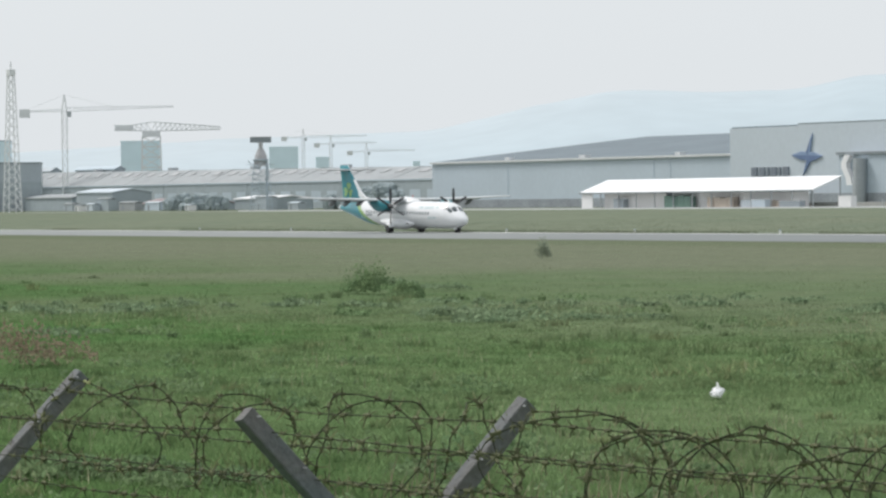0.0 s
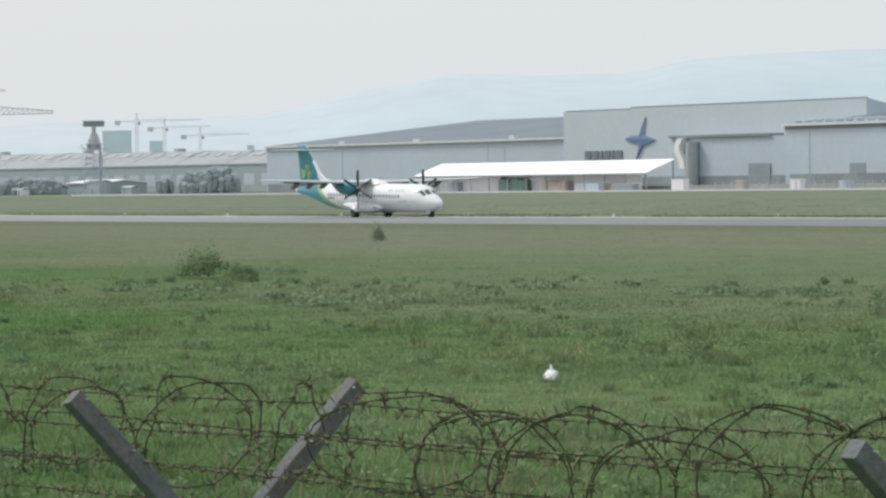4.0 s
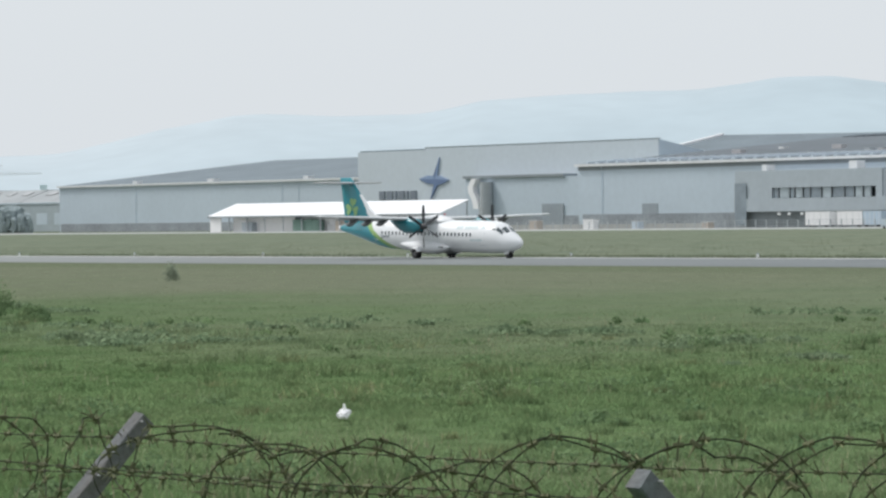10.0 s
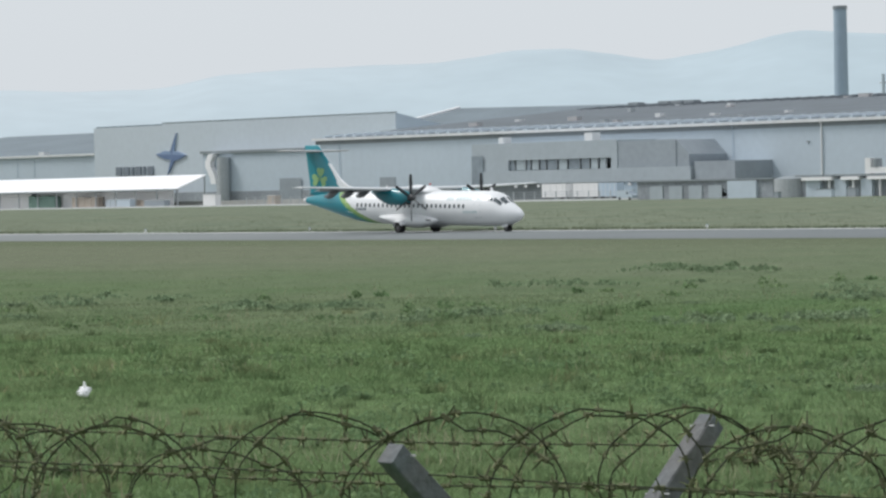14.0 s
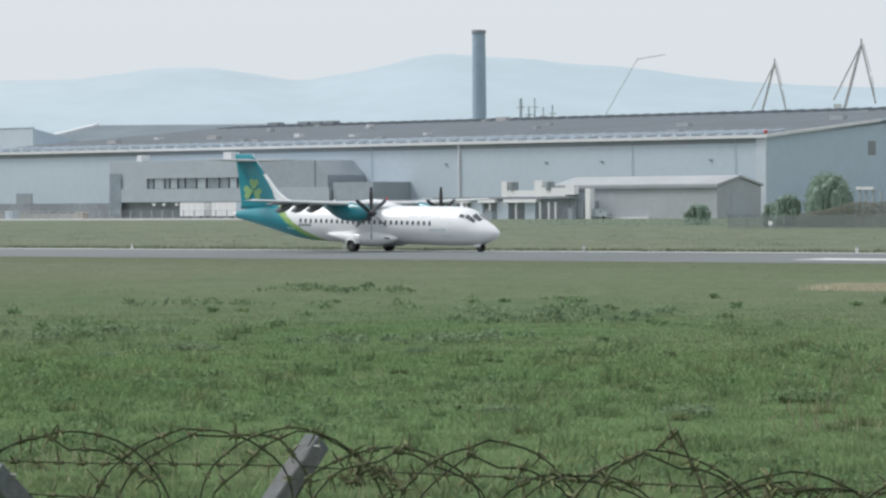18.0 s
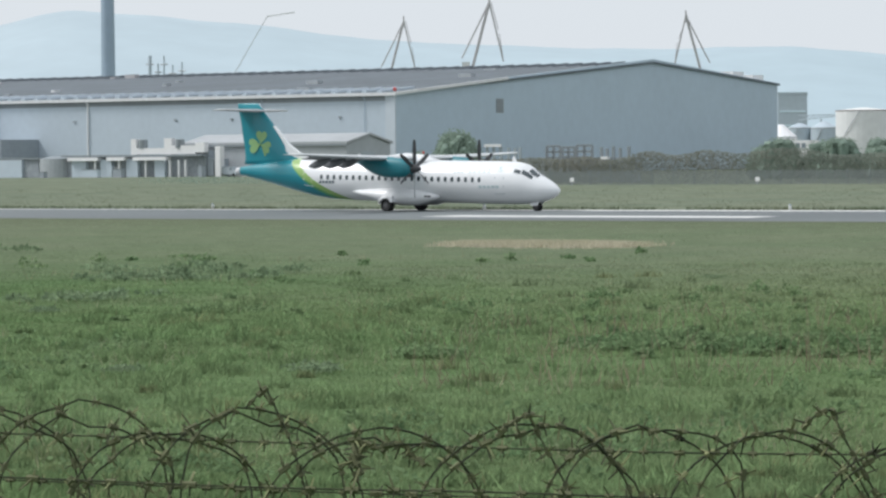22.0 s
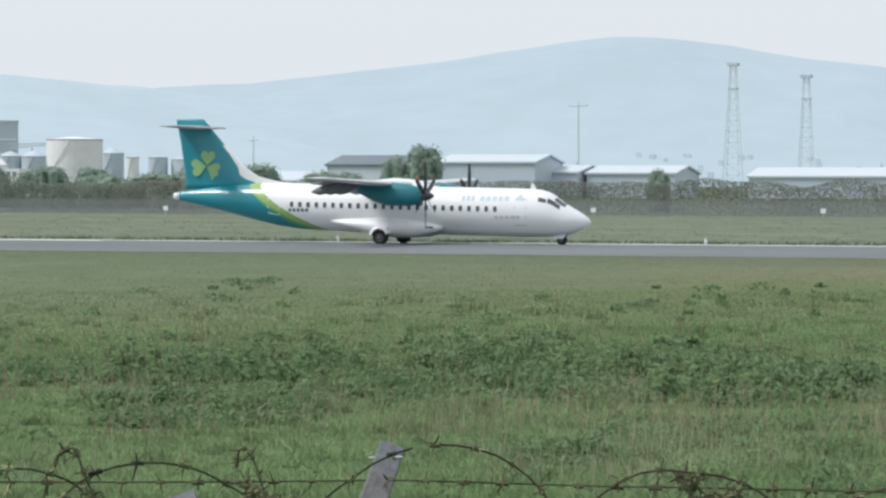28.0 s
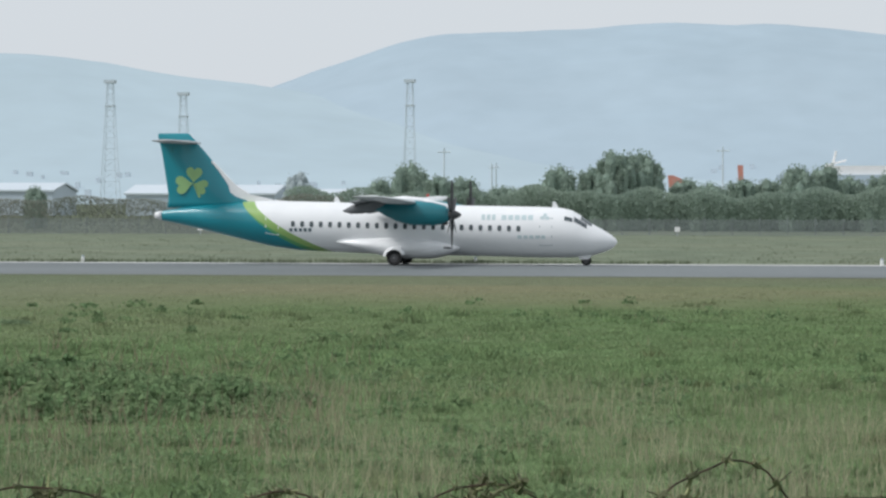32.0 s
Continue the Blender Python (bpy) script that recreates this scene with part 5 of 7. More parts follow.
part("boom", bm, STEEL_HAZED, ham)
box_part("counterweight", ham, STEEL_HAZED, -20.5, -10, -3, 3, 44.2, 47.4)
box_part("turntable", ham, STEEL_HAZED, -5, 5, -5, 5, 41, 44)

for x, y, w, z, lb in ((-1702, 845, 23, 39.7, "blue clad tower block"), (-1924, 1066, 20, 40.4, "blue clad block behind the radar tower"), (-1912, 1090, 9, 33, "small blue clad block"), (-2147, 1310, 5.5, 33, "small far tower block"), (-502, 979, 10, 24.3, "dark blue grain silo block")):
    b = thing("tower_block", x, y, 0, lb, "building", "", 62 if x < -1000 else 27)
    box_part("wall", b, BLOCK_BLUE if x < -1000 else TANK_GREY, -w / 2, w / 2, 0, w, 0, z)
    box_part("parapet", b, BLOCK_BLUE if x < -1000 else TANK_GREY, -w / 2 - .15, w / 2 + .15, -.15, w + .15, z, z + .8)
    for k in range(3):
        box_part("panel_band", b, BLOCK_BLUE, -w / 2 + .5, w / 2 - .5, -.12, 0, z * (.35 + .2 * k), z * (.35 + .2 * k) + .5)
for nm, x, w, y, z0, z1, mt, lb in (("works_hall", -1429, 50, 627.5, 14.2, 23.4, OFFICE_GREY, "dark slate works hall behind the lattice tower"), ("works_block", -1575, 40, 682, 24.0, 37.3, BLOCK_BLUE, "pale blue works block behind the dark hall")):
    wb = thing(nm, x, y, 0, lb, "building", "", 64)
    h = w / 2
    box_part("lower_wall", wb, FACTORY, -h, h, 0, 30, 0, z0)
    box_part("upper_wall", wb, mt, -h, h, -.1, 30, z0, z1)
    box_part("roof_edge", wb, TRIM_DARK if mt is OFFICE_GREY else CLAD_PALE, -h - .3, h + .3, -.4, 30.3, z1, z1 + .6)
    for k in range(6):
        box_part("wall_opening", wb, OFFICE_DARK if mt is OFFICE_GREY else CLAD_BLUE, -h + (k + .3) * h / 3, -h + (k + .7) * h / 3, -.15, 0, 1, min(8, z0 * .6))
# lattice tower at the works' end
lt = thing("lattice_tower", -1278, 572, 0, "tall pale lattice tower behind dark works roofs", "tower")
bm = bmesh.new()
lattice(bm, 0, 0, 0, 60, 6.2, 2.4, 16, .24)
part("frame", bm, STEEL_HAZED, lt)
box_part("head", lt, STEEL_HAZED, -1.5, 1.5, -1.5, 1.5, 60, 62.5)
bm = bmesh.new()
bar(bm, (0, 0, 62.5), (0, 0, 66), .3, n=6)
part("aerial", bm, STEEL_HAZED, lt)
# radar tower
rt = thing("radar_tower", -1054, 574, 0, "steel radar tower with a dark rotating bar on top", "tower", "", 61)
bm = bmesh.new()
lattice(bm, 0, 0, 0, 19, 8.5, 5, 8, .2)
bar(bm, (2.2, -1.8, 0), (2.2, -1.8, 19), .45, n=8)
part("frame", bm, TANK_GREY, rt)
box_part("platform", rt, TANK_GREY, -3, 3, -3, 3, 19, 19.5)
bm = bmesh.new()
bar(bm, (0, 0, 17.0), (0, 0, 21), 2.6, 2.3, n=12)
bar(bm, (0, 0, 21), (0, 0, 23.4), 2.2, 1.2, n=12)
bar(bm, (0, 0, 23), (0, 0, 26), .8, n=10)
part("drive_housing", bm, STEEL_PALE, rt)
box_part("antenna_bar", rt, TRIM_DARK, -4.0, 4.0, -.5, .5, 25.8, 28.0, "dark radar antenna bar")
bm = bmesh.new()
rng = random.Random(9)
for k in range(46):
    a, z = rng.uniform(0, 6.28), rng.uniform(5, 19)
    rr = 3.0 + 2.6 * z / 19
    bar(bm, (rr * .7 * math.cos(a), rr * .7 * math.sin(a), z), (rr * math.cos(a + .5), rr * math.sin(a + .5), z + rng.uniform(-.6, 2.6)), .09, n=4)
for z in (9, 13.5, 17.5):
    for k in range(14):
        a = 2 * math.pi * k / 14
        rr = 3.2 + 2.4 * z / 19
        bar(bm, (rr * math.cos(a), rr * math.sin(a), z), (rr * math.cos(a + .45), rr * math.sin(a + .45), z), .1, n=4)
tagged(part("bracing", bm, TANK_GREY, rt), kind="stuff")
# old works along the far side
works_row = thing("old_works", -1380, 720, 0, "long row of old grey factory sheds", "factory")
for i in range(10):
    x = -222 + i * 44.4
    bm = bmesh.new()
    z = 20.6 - i * .28
    prism_x(bm, [(0, 0), (60, 0), (60, z - .3), (16, z - .3), (0, 12.1)], x, x + 44.1)
    part("bay", bm, FACTORY, works_row)
    bm = bmesh.new()
    prism_x(bm, [(-.3, 12.1), (16, z - .3), (60, z - .3), (60, z), (16, z), (-.3, 12.4)], x, x + 44.1)
    part("bay_roof", bm, FAR_ROOF, works_row, "weathered grey works roof")
    for k in range(3):
        u = x + 6 + 13 * k + (i * 7 % 5)
        bm = bmesh.new()
        prism_x(bm, [(9, 12.6 + (z - 12.4) * 9 / 16), (13, 12.6 + (z - 12.4) * 13 / 16), (13, 12.8 + (z - 12.4) * 13 / 16), (9, 12.8 + (z - 12.4) * 9 / 16)], u, u + 3.0 + (i * 3 + k) % 4)
        part("rooflight", bm, ROOFLIGHT, works_row)
    box_part("gutter", works_row, CLAD_PALE, x, x + 44.1, -.4, 0, 12.0, 12.6)
    if i % 2:
        box_part("roof_vent", works_row, STEEL_GREY, x + 10, x + 14, 20, 24, z, z + 1.6)
for i in range(30):
    box_part("bay_window", works_row, TANK_GREY, -215 + i * 14.6, -206 + i * 14.6, -.08, 0, 3, 8)
for nm, x0, x1, z0, zr, mt, rm, lb in (("low_shed", -1415, -1362, 6.0, 7.6, FACTORY, FAR_ROOF, "grey works shed beside the old factory"), ("low_shed", -1357, -1318, 8.2, 9.9, FACTORY, CLAD_LIGHT, "works shed with a pale roof"), ("low_shed", -1291, -1235, 2.6, 4.9, FACTORY, BRICK_RED, "low shed with a dull red roof"), ("low_shed", -1199, -1166, 4.4, 5.6, FACTORY, ROOF_WHITE, "small shed with a white roof"), ("low_shed", -1580, -1531, 21.4, 23.0, FACTORY, TANK_GREY, "dark blue works hall"), ("low_shed", -1656, -1612, 21.2, 23.4, FACTORY, OFFICE_GREY, "works shed with a dark roof")):
    gabled(nm, x0, x1, 640 if zr < 20 else 745, 660 if zr < 20 else 751, 650 if zr < 20 else 748, z0, zr, z0, mt, rm, lb, "shed", gutter=False)
coach = thing("coach", -1425, 612, 0, "white coach on the far perimeter road", "coach", "", 64)
bm = bmesh.new()
loft(bm, [[(px, y, pz) for px, pz in ((-4.9, .45), (4.8, .45), (4.95, 1.3), (4.7, 2.7), (4.2, 2.95), (-4.7, 2.95), (-4.9, 2.6))] for y in (0, 2.4)])
part("body", bm, WHITE, coach)
for k in range(6):
    box_part("side_window", coach, GLASS, -4.3 + k * 1.4, -3.1 + k * 1.4, -.03, .02, 1.5, 2.4)
for wx in (-3.2, 3.2):
    bm = bmesh.new()
    bar(bm, (wx, -.05, .48), (wx, .3, .48), .48, n=14)
    part("wheel", bm, RUBBER, coach)

rng = random.Random(31)
for k, (x, y, w, h, mt, lb) in enumerate(((-1312, 632, 12, 5.4, FACTORY, "small grey store before the old works"), (-1318, 628, 7, 3.0, CLAD_LIGHT, "pale cabin before the old works"), (-1283, 630, 16, 3.6, FAR_ROOF, "low store before the old works"), (-1258, 630, 14, 3.4, CLAD_PALE, "pale container before the old works"), (-1240, 632, 12, 3.6, FACTORY, "grey container before the old works"), (-1222, 630, 9, 2.8, OFFICE_GREY, "dark container before the old works"), (-1160, 632, 12, 5.2, OFFICE_GREY, "dark block beside the white-roofed shed"), (-1186, 610, 3.0, 2.2, WHITE, "white hut on the far grass"), (-1285, 606, 4.0, 2.4, WHITE, "white hut on the far grass"), (-1130, 630, 8, 2.6, OFFICE_GREY, "dark container before the old works"), (-1345, 630, 10, 3.2, OFFICE_GREY, "dark container before the old works"))):
    st = thing("store" if w > 5 else "hut", x, y, 0, lb, "store" if w > 5 else "hut")
    box_part("wall", st, mt, -w / 2, w / 2, 0, 4, 0, h)
    bm = bmesh.new()
    prism_x(bm, [(-.3, h), (2, h + .5), (4.3, h), (4.3, h + .15), (2, h + .65), (-.3, h + .15)], -w / 2 - .2, w / 2 + .2)
    part("roof", bm, CLAD_LIGHT if k % 2 else FAR_ROOF, st)
    box_part("door", st, TRIM_DARK, -w * .3, -w * .3 + 1.6, -.05, 0, 0, min(2.4, h - .4))
# chimney, stacks and dock cranes behind the hangars
chim = thing("chimney", -650.6, 790, 0, "tall plain grey concrete chimney", "chimney")
bm = bmesh.new()
bar(bm, (0, 0, 0), (0, 0, 59), 2.5, 2.1, n=24)
part("shaft", bm, CHIMNEY_BLUE, chim)
bm = bmesh.new()
bar(bm, (0, 0, 58.2), (0, 0, 59.3), 2.3, 2.3, n=24)
part("cap", bm, TRIM_DARK, chim)
for x, y, z, w in ((-688, 858, 39.7, 1.0), (-686, 860, 37, .5), (-684.2, 861, 39.7, .5), (-682, 863, 36.5, .4), (-679.5, 865, 37.4, .5)):
    st = thing("vent_stack", x, y, 0, "thin grey vent stack behind the roof", "stack", "vent stacks")
    bm = bmesh.new()
    bar(bm, (0, 0, 0), (0, 0, z), w * .6, n=10)
    part("pipe", bm, TANK_GREY, st)
    bm = bmesh.new()
    bar(bm, (-1.5, 0, z - 3), (1.5, 0, z - 3), .25, n=5)
    part("bracket", bm, STEEL_GREY, st)
mob = thing("mobile_crane", -916, 1188, 0, "far mobile crane with a slanting lattice jib", "crane", "", 37)
bm = bmesh.new()
truss(bm, (-14, 0, 0), (27, 0, 71), 1.8, 24, .10)
bar(bm, (27, 0, 71), (40, 0, 73), .3, n=5)
part("jib", bm, STEEL_HAZED, mob)
box_part("carrier", mob, STEEL_GREY, -20, -8, -2, 2, 0, 3)
for x, y, z, s in ((-898, 1324, 72.5, .82), (-862, 1348, 81.7, 1.0), (-777, 1398.6, 74, .85)):
    dc = thing("dock_crane", x, y, 0, "pale dock crane with a luffing A-frame jib", "crane", "dock cranes", 33)
    m = -1 if x > -800 else 1
    bm = bmesh.new()
    bar(bm, (-9 * s * m, 0, z - 34 * s), (0, 0, z), .75 * s, n=6)
    bar(bm, (-6.5 * s * m, 1, 20), (-6.5 * s * m, 1, z - 34 * s), 1.2, n=6)
    part("main_leg", bm, STEEL_PALE, dc)
    bm = bmesh.new()
    bar(bm, (-14 * s * m, 0, z - 28 * s), (0, 0, z), .42 * s, n=6)
    part("back_stay", bm, STEEL_PALE, dc)
    bm = bmesh.new()
    bar(bm, (0, 0, z), (7 * s * m, 0, z - 30 * s), .42 * s, n=6)
    bar(bm, (1, 0, z), (4.5 * s * m, 0, z - 14 * s), .2 * s, n=6)
    bar(bm, (7 * s * m, 0, z - 30 * s), (5 * s * m, 0, z - 16 * s), .2 * s, n=6)
    part("jib", bm, STEEL_PALE, dc)
    box_part("machine_house", dc, STEEL_HAZED, -14 * s, -10 * s, -2, 2, z - 33 * s, z - 30 * s)
    bm = bmesh.new()
    lattice(bm, -5 * s, 0, 0, z - 33 * s, 9, 7, 6, .5)
    part("portal", bm, STEEL_PALE, dc)
    bm = bmesh.new()
    bar(bm, (0, 0, z), (0, 0, z + 2.5), .5 * s, n=6)
    part("head", bm, STEEL_PALE, dc)

# storage tanks
for x, y, r, z, dome, mt, lb in ((-396.8, 818, 8.0, 16.0, .8, TANK_WHITE, "large white storage tank with a rusty rim"), (-418, 808, 4.6, 8.6, 3.6, ROOF_WHITE, "low white dome beside the tanks"), (-433.5, 850, 3.6, 11.6, 1.4, TANK_GREY, "domed grey steel silo"), (-425.4, 850, 4.0, 11.5, 1.9, TANK_GREY, "domed grey steel silo"),
                                 (-396.2, 842, 3.3, 12.3, 1.6, TANK_GREY, "tall grey steel silo with a cone top"), (-370.3, 800, 1.8, 10.8, .2, TANK_WHITE, "small white steel tank with a dark waist"), (-376.2, 830, 2.8, 11.0, .3, TANK_GREY, "low grey steel storage tank"), (-368.3, 834, 5.1, 10.4, 1.1, TANK_GREY, "low wide grey storage tank")):
    tk = thing("storage_tank", x, y, 0, lb, "tank", "storage tanks")
    bm = bmesh.new()
    bar(bm, (0, 0, 0), (0, 0, z), r, n=32)
    part("shell", bm, mt, tk)
    bm = bmesh.new()
    bar(bm, (0, 0, z), (0, 0, z + dome), r * 1.0, r * .15, n=32)
    part("roof", bm, ROOF_WHITE if mt is ROOF_WHITE else mt, tk)
    bm = bmesh.new()
    bar(bm, (0, 0, z - .25), (0, 0, z + .05), r + .08, n=32)
    part("rim", bm, BRICK_RED if r > 7 else STEEL_GREY, tk)
    bm = bmesh.new()
    for k in range(16):
        a0, a1 = radians(-150 + k * 5), radians(-145 + k * 5)
        bar(bm, (r * 1.03 * math.cos(a0), r * 1.03 * math.sin(a0), z * k / 16), (r * 1.03 * math.cos(a1), r * 1.03 * math.sin(a1), z * (k + 1) / 16), .12, n=4)
    part("stair", bm, STEEL_GREY, tk)
gantry = thing("conveyor_gantry", -451.5, 900, 0, "slim grey conveyor gantry between the silos", "gantry")
bm = bmesh.new()
truss(bm, (-8, 0, 14.4), (7, 0, 15.6), 1.6, 8, .18)
part("boom", bm, TANK_GREY, gantry)
for x in (-7, 0, 6):
    bm = bmesh.new()
    bar(bm, (x, 0, 0), (x, 0, 14.6 + .08 * x), .4, n=6)
    part("leg", bm, TANK_GREY, gantry)
low = thing("terminal_building", -410, 798, 0, "white low building with a row of dark windows", "building")
box_part("wall", low, WHITE, -6, 6, 0, 6, 0, 7.6)
for i in range(6):
    box_part("window", low, GLASS, -5.4 + i * 1.8, -4.2 + i * 1.8, -.08, 0, 5.4, 6.8)

# warehouses far behind the hedge
for x0, x1, y0, z0, zr, mt, rm, lb in ((-293, -268, 750, 8.0, 10.4, CLAD_LIGHT, ROOF_GREY, "pale warehouse gable behind the hedge"), (-265.7, -239.8, 757, 8.7, 10.6, CLAD_PALE, CLAD_LIGHT, "grey warehouse with a white roof"), (-257, -233.2, 772, 6.2, 8.0, CLAD_LIGHT, CLAD_LIGHT, "low warehouse with a white roof"), (-231.9, -208.5, 776, 6.0, 7.9, CLAD_PALE, CLAD_LIGHT, "low warehouse with a white roof"), (-190, -152, 778, 5.2, 7.4, CLAD_PALE, CLAD_LIGHT, "low pale warehouse beyond the trees"), (-150, -110, 790, 4.6, 6.4, CLAD_LIGHT, CLAD_LIGHT, "low pale warehouse beyond the trees"), (-345, -300, 790, 4.0, 6.5, CLAD_PALE, CLAD_LIGHT, "low pale warehouse near the tanks")):
    gabled("warehouse", x0, x1, y0, y0 + 24, y0 + 12, z0, zr, z0, mt, rm, lb, "warehouse", gutter=False)
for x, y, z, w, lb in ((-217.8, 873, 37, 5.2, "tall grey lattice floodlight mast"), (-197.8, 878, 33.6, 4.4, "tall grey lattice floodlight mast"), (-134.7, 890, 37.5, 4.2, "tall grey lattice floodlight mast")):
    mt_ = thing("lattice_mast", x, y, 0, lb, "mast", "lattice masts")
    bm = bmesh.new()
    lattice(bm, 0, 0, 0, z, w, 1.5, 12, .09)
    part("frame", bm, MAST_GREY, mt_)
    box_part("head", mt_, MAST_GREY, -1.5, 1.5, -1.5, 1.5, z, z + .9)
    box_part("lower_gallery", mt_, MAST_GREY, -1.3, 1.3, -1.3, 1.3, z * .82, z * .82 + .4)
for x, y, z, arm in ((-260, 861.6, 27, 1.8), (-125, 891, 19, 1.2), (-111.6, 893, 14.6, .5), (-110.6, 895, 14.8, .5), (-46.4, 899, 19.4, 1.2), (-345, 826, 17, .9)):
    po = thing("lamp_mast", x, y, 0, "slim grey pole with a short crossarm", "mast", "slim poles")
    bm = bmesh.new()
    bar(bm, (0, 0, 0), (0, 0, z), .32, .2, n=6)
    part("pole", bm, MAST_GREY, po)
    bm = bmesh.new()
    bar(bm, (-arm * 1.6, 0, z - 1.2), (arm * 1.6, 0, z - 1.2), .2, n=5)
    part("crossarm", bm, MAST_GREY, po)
# parked aircraft tails and a ship's gear beyond the trees
for x, y, z0, z1, w in ((-57.5, 898, 6.5, 11.2, 8), (-41.0, 899, 7.5, 14.1, 1.7), (-20, 905, 7.0, 10.5, 5)):
    at = thing("parked_aircraft", x, y, 0, "red-tailed parked aircraft behind the trees", "aircraft", "parked aircraft")
    bm = bmesh.new()
    prism(bm, [(-w / 2, z0), (w / 2, z0), (w / 2 - .4, z0 + 2), (-w / 2 + 1.2, z1), (-w / 2 - .4, z1)], -.3, .3)
    part("fin", bm, ORANGE_RED, at)
    bm = bmesh.new()
    bar(bm, (-4, 0, z0 - 1.5), (26, 0, z0 - 1.5), 1.8, n=16)
    part("fuselage", bm, WHITE, at)
    for xx in (2, 18):
        bm = bmesh.new()
        bar(bm, (xx, 0, 0), (xx, 0, z0 - 2), .25, n=8)
        part("gear_leg", bm, STEEL_GREY, at)
ship = thing("white_ship", -6, 920, 0, "white superstructure of a ship beyond the trees", "ship")
box_part("hull", ship, CLAD_BLUE, -26, 40, 0, 10, 0, 11.6)
box_part("deckhouse", ship, WHITE, -12, 12, 1, 8, 11.6, 14.2)
bm = bmesh.new()
bar(bm, (-10, 4, 14), (-9, 4, 18.5), .4, n=6)
bar(bm, (-12, 4, 14.2), (-6, 4, 15.8), .3, n=6)
part("mast", bm, WHITE, ship)


# ---- barbed-wire fence ----
TIPS = [(-11.87, 5.54, 3.02), (-9.12, 5.92, 3.02), (-6.03, 6.63, 3.02), (-2.38, 7.575, 3.02)]   # outer arm tips
INNER = [(-12.0, 4.45, 3.02), (-9.28, 4.90, 3.02), (-6.03, 5.40, 3.02), (-2.02, 6.32, 3.02)]     # inner arm tips
APEX = 2.45
FITTED_TIP = (-2.335, 6.19, 3.02)   # inner arm tip of the last post, placed to fit the camera's view


def beam(bm, a, b, w, d, seed, twist=0.0):
    """A chamfered, slightly uneven concrete bar from a to b."""
    a, b = Vector(a), Vector(b)
    k = (b - a).normalized()
    u = k.cross(Vector((0, 1, 0)) if abs(k.y) < .9 else Vector((0, 0, 1))).normalized()
    v = k.cross(u)
    c, s = math.cos(radians(twist)), math.sin(radians(twist))
    u, v = u * c + v * s, v * c - u * s
    ring = ((-.5, -.44), (-.44, -.5), (.44, -.5), (.5, -.44), (.5, .44), (.44, .5), (-.44, .5), (-.5, .44))
    rows = []
    n = 9
    for i in range(n + 1):
        f = i / n
        sh = 0.95 if i in (0, n) else 1.0
        p = a.lerp(b, f)
        rows.append([p + u * x * w * sh + v * y * d * sh + Vector((noise.noise(Vector((seed, i * .9, j))), noise.noise(Vector((seed, i * .9, j + 9))), 0)) * .003 for j, (x, y) in enumerate(ring)])
    rows.insert(1, [a.lerp(b, .02) + u * x * w + v * y * d for x, y in ring])
    loft(bm, rows)


for i, (tip, inn) in enumerate(zip(TIPS, INNER[:3] + [FITTED_TIP])):
    p, q = Vector(tip), Vector(inn)
    o = (p + q) / 2
    o.z = 0
    ob = thing("fence_post", o.x, o.y, 0, "weathered concrete fence post with forked sloping arms", "fence post", "concrete fence posts")
    bm = bmesh.new()
    beam(bm, (0, 0, 0), (0, 0, APEX + .03), .10, .10, i)
    part("post", bm, POST_CONCRETE, ob)
    for tipv, sd in ((p, 20), (q, 40)):
        bm = bmesh.new()
        beam(bm, Vector((0, 0, APEX)), tipv - o, .060 if i < 3 else .068, .064, i + sd, 28.0 if i == 3 else 0.0)
        arm = part("arm", bm, POST_CONCRETE, ob)
        for f in (.30, .62, .93):
            r = Vector((0, 0, APEX)).lerp(tipv - o, f)
            bm = bmesh.new()
            bar(bm, r + Vector((-.042, 0, .028)), r + Vector((.048, 0, .033)), .003, n=5)
            part("staple", bm, STEEL_PALE, arm)


def barb(bm, rng, m=Matrix()):
    """Two turns of wire with four cut points, along x."""
    r = .0029
    bar(bm, m @ Vector((-.012, 0, 0)), m @ Vector((.012, 0, 0)), r * 2.2, n=5)
    spin = rng.random() * 6.3
    for k in range(4):
        q = spin + k * math.pi / 2 + rng.uniform(-.7, .7)
        e = Vector((rng.uniform(-.012, .012), math.cos(q), math.sin(q)))
        e.yz *= rng.uniform(.016, .040)
        bar(bm, m @ Vector((0, 0, 0)), m @ e, r * 1.1, r * .45, n=3)


BARBS = []
for k in range(9):
    bb = bmesh.new()
    barb(bb, random.Random(300 + k))
    BARBS.append(finish(bb, "barb", BARB_HIGHLIT))


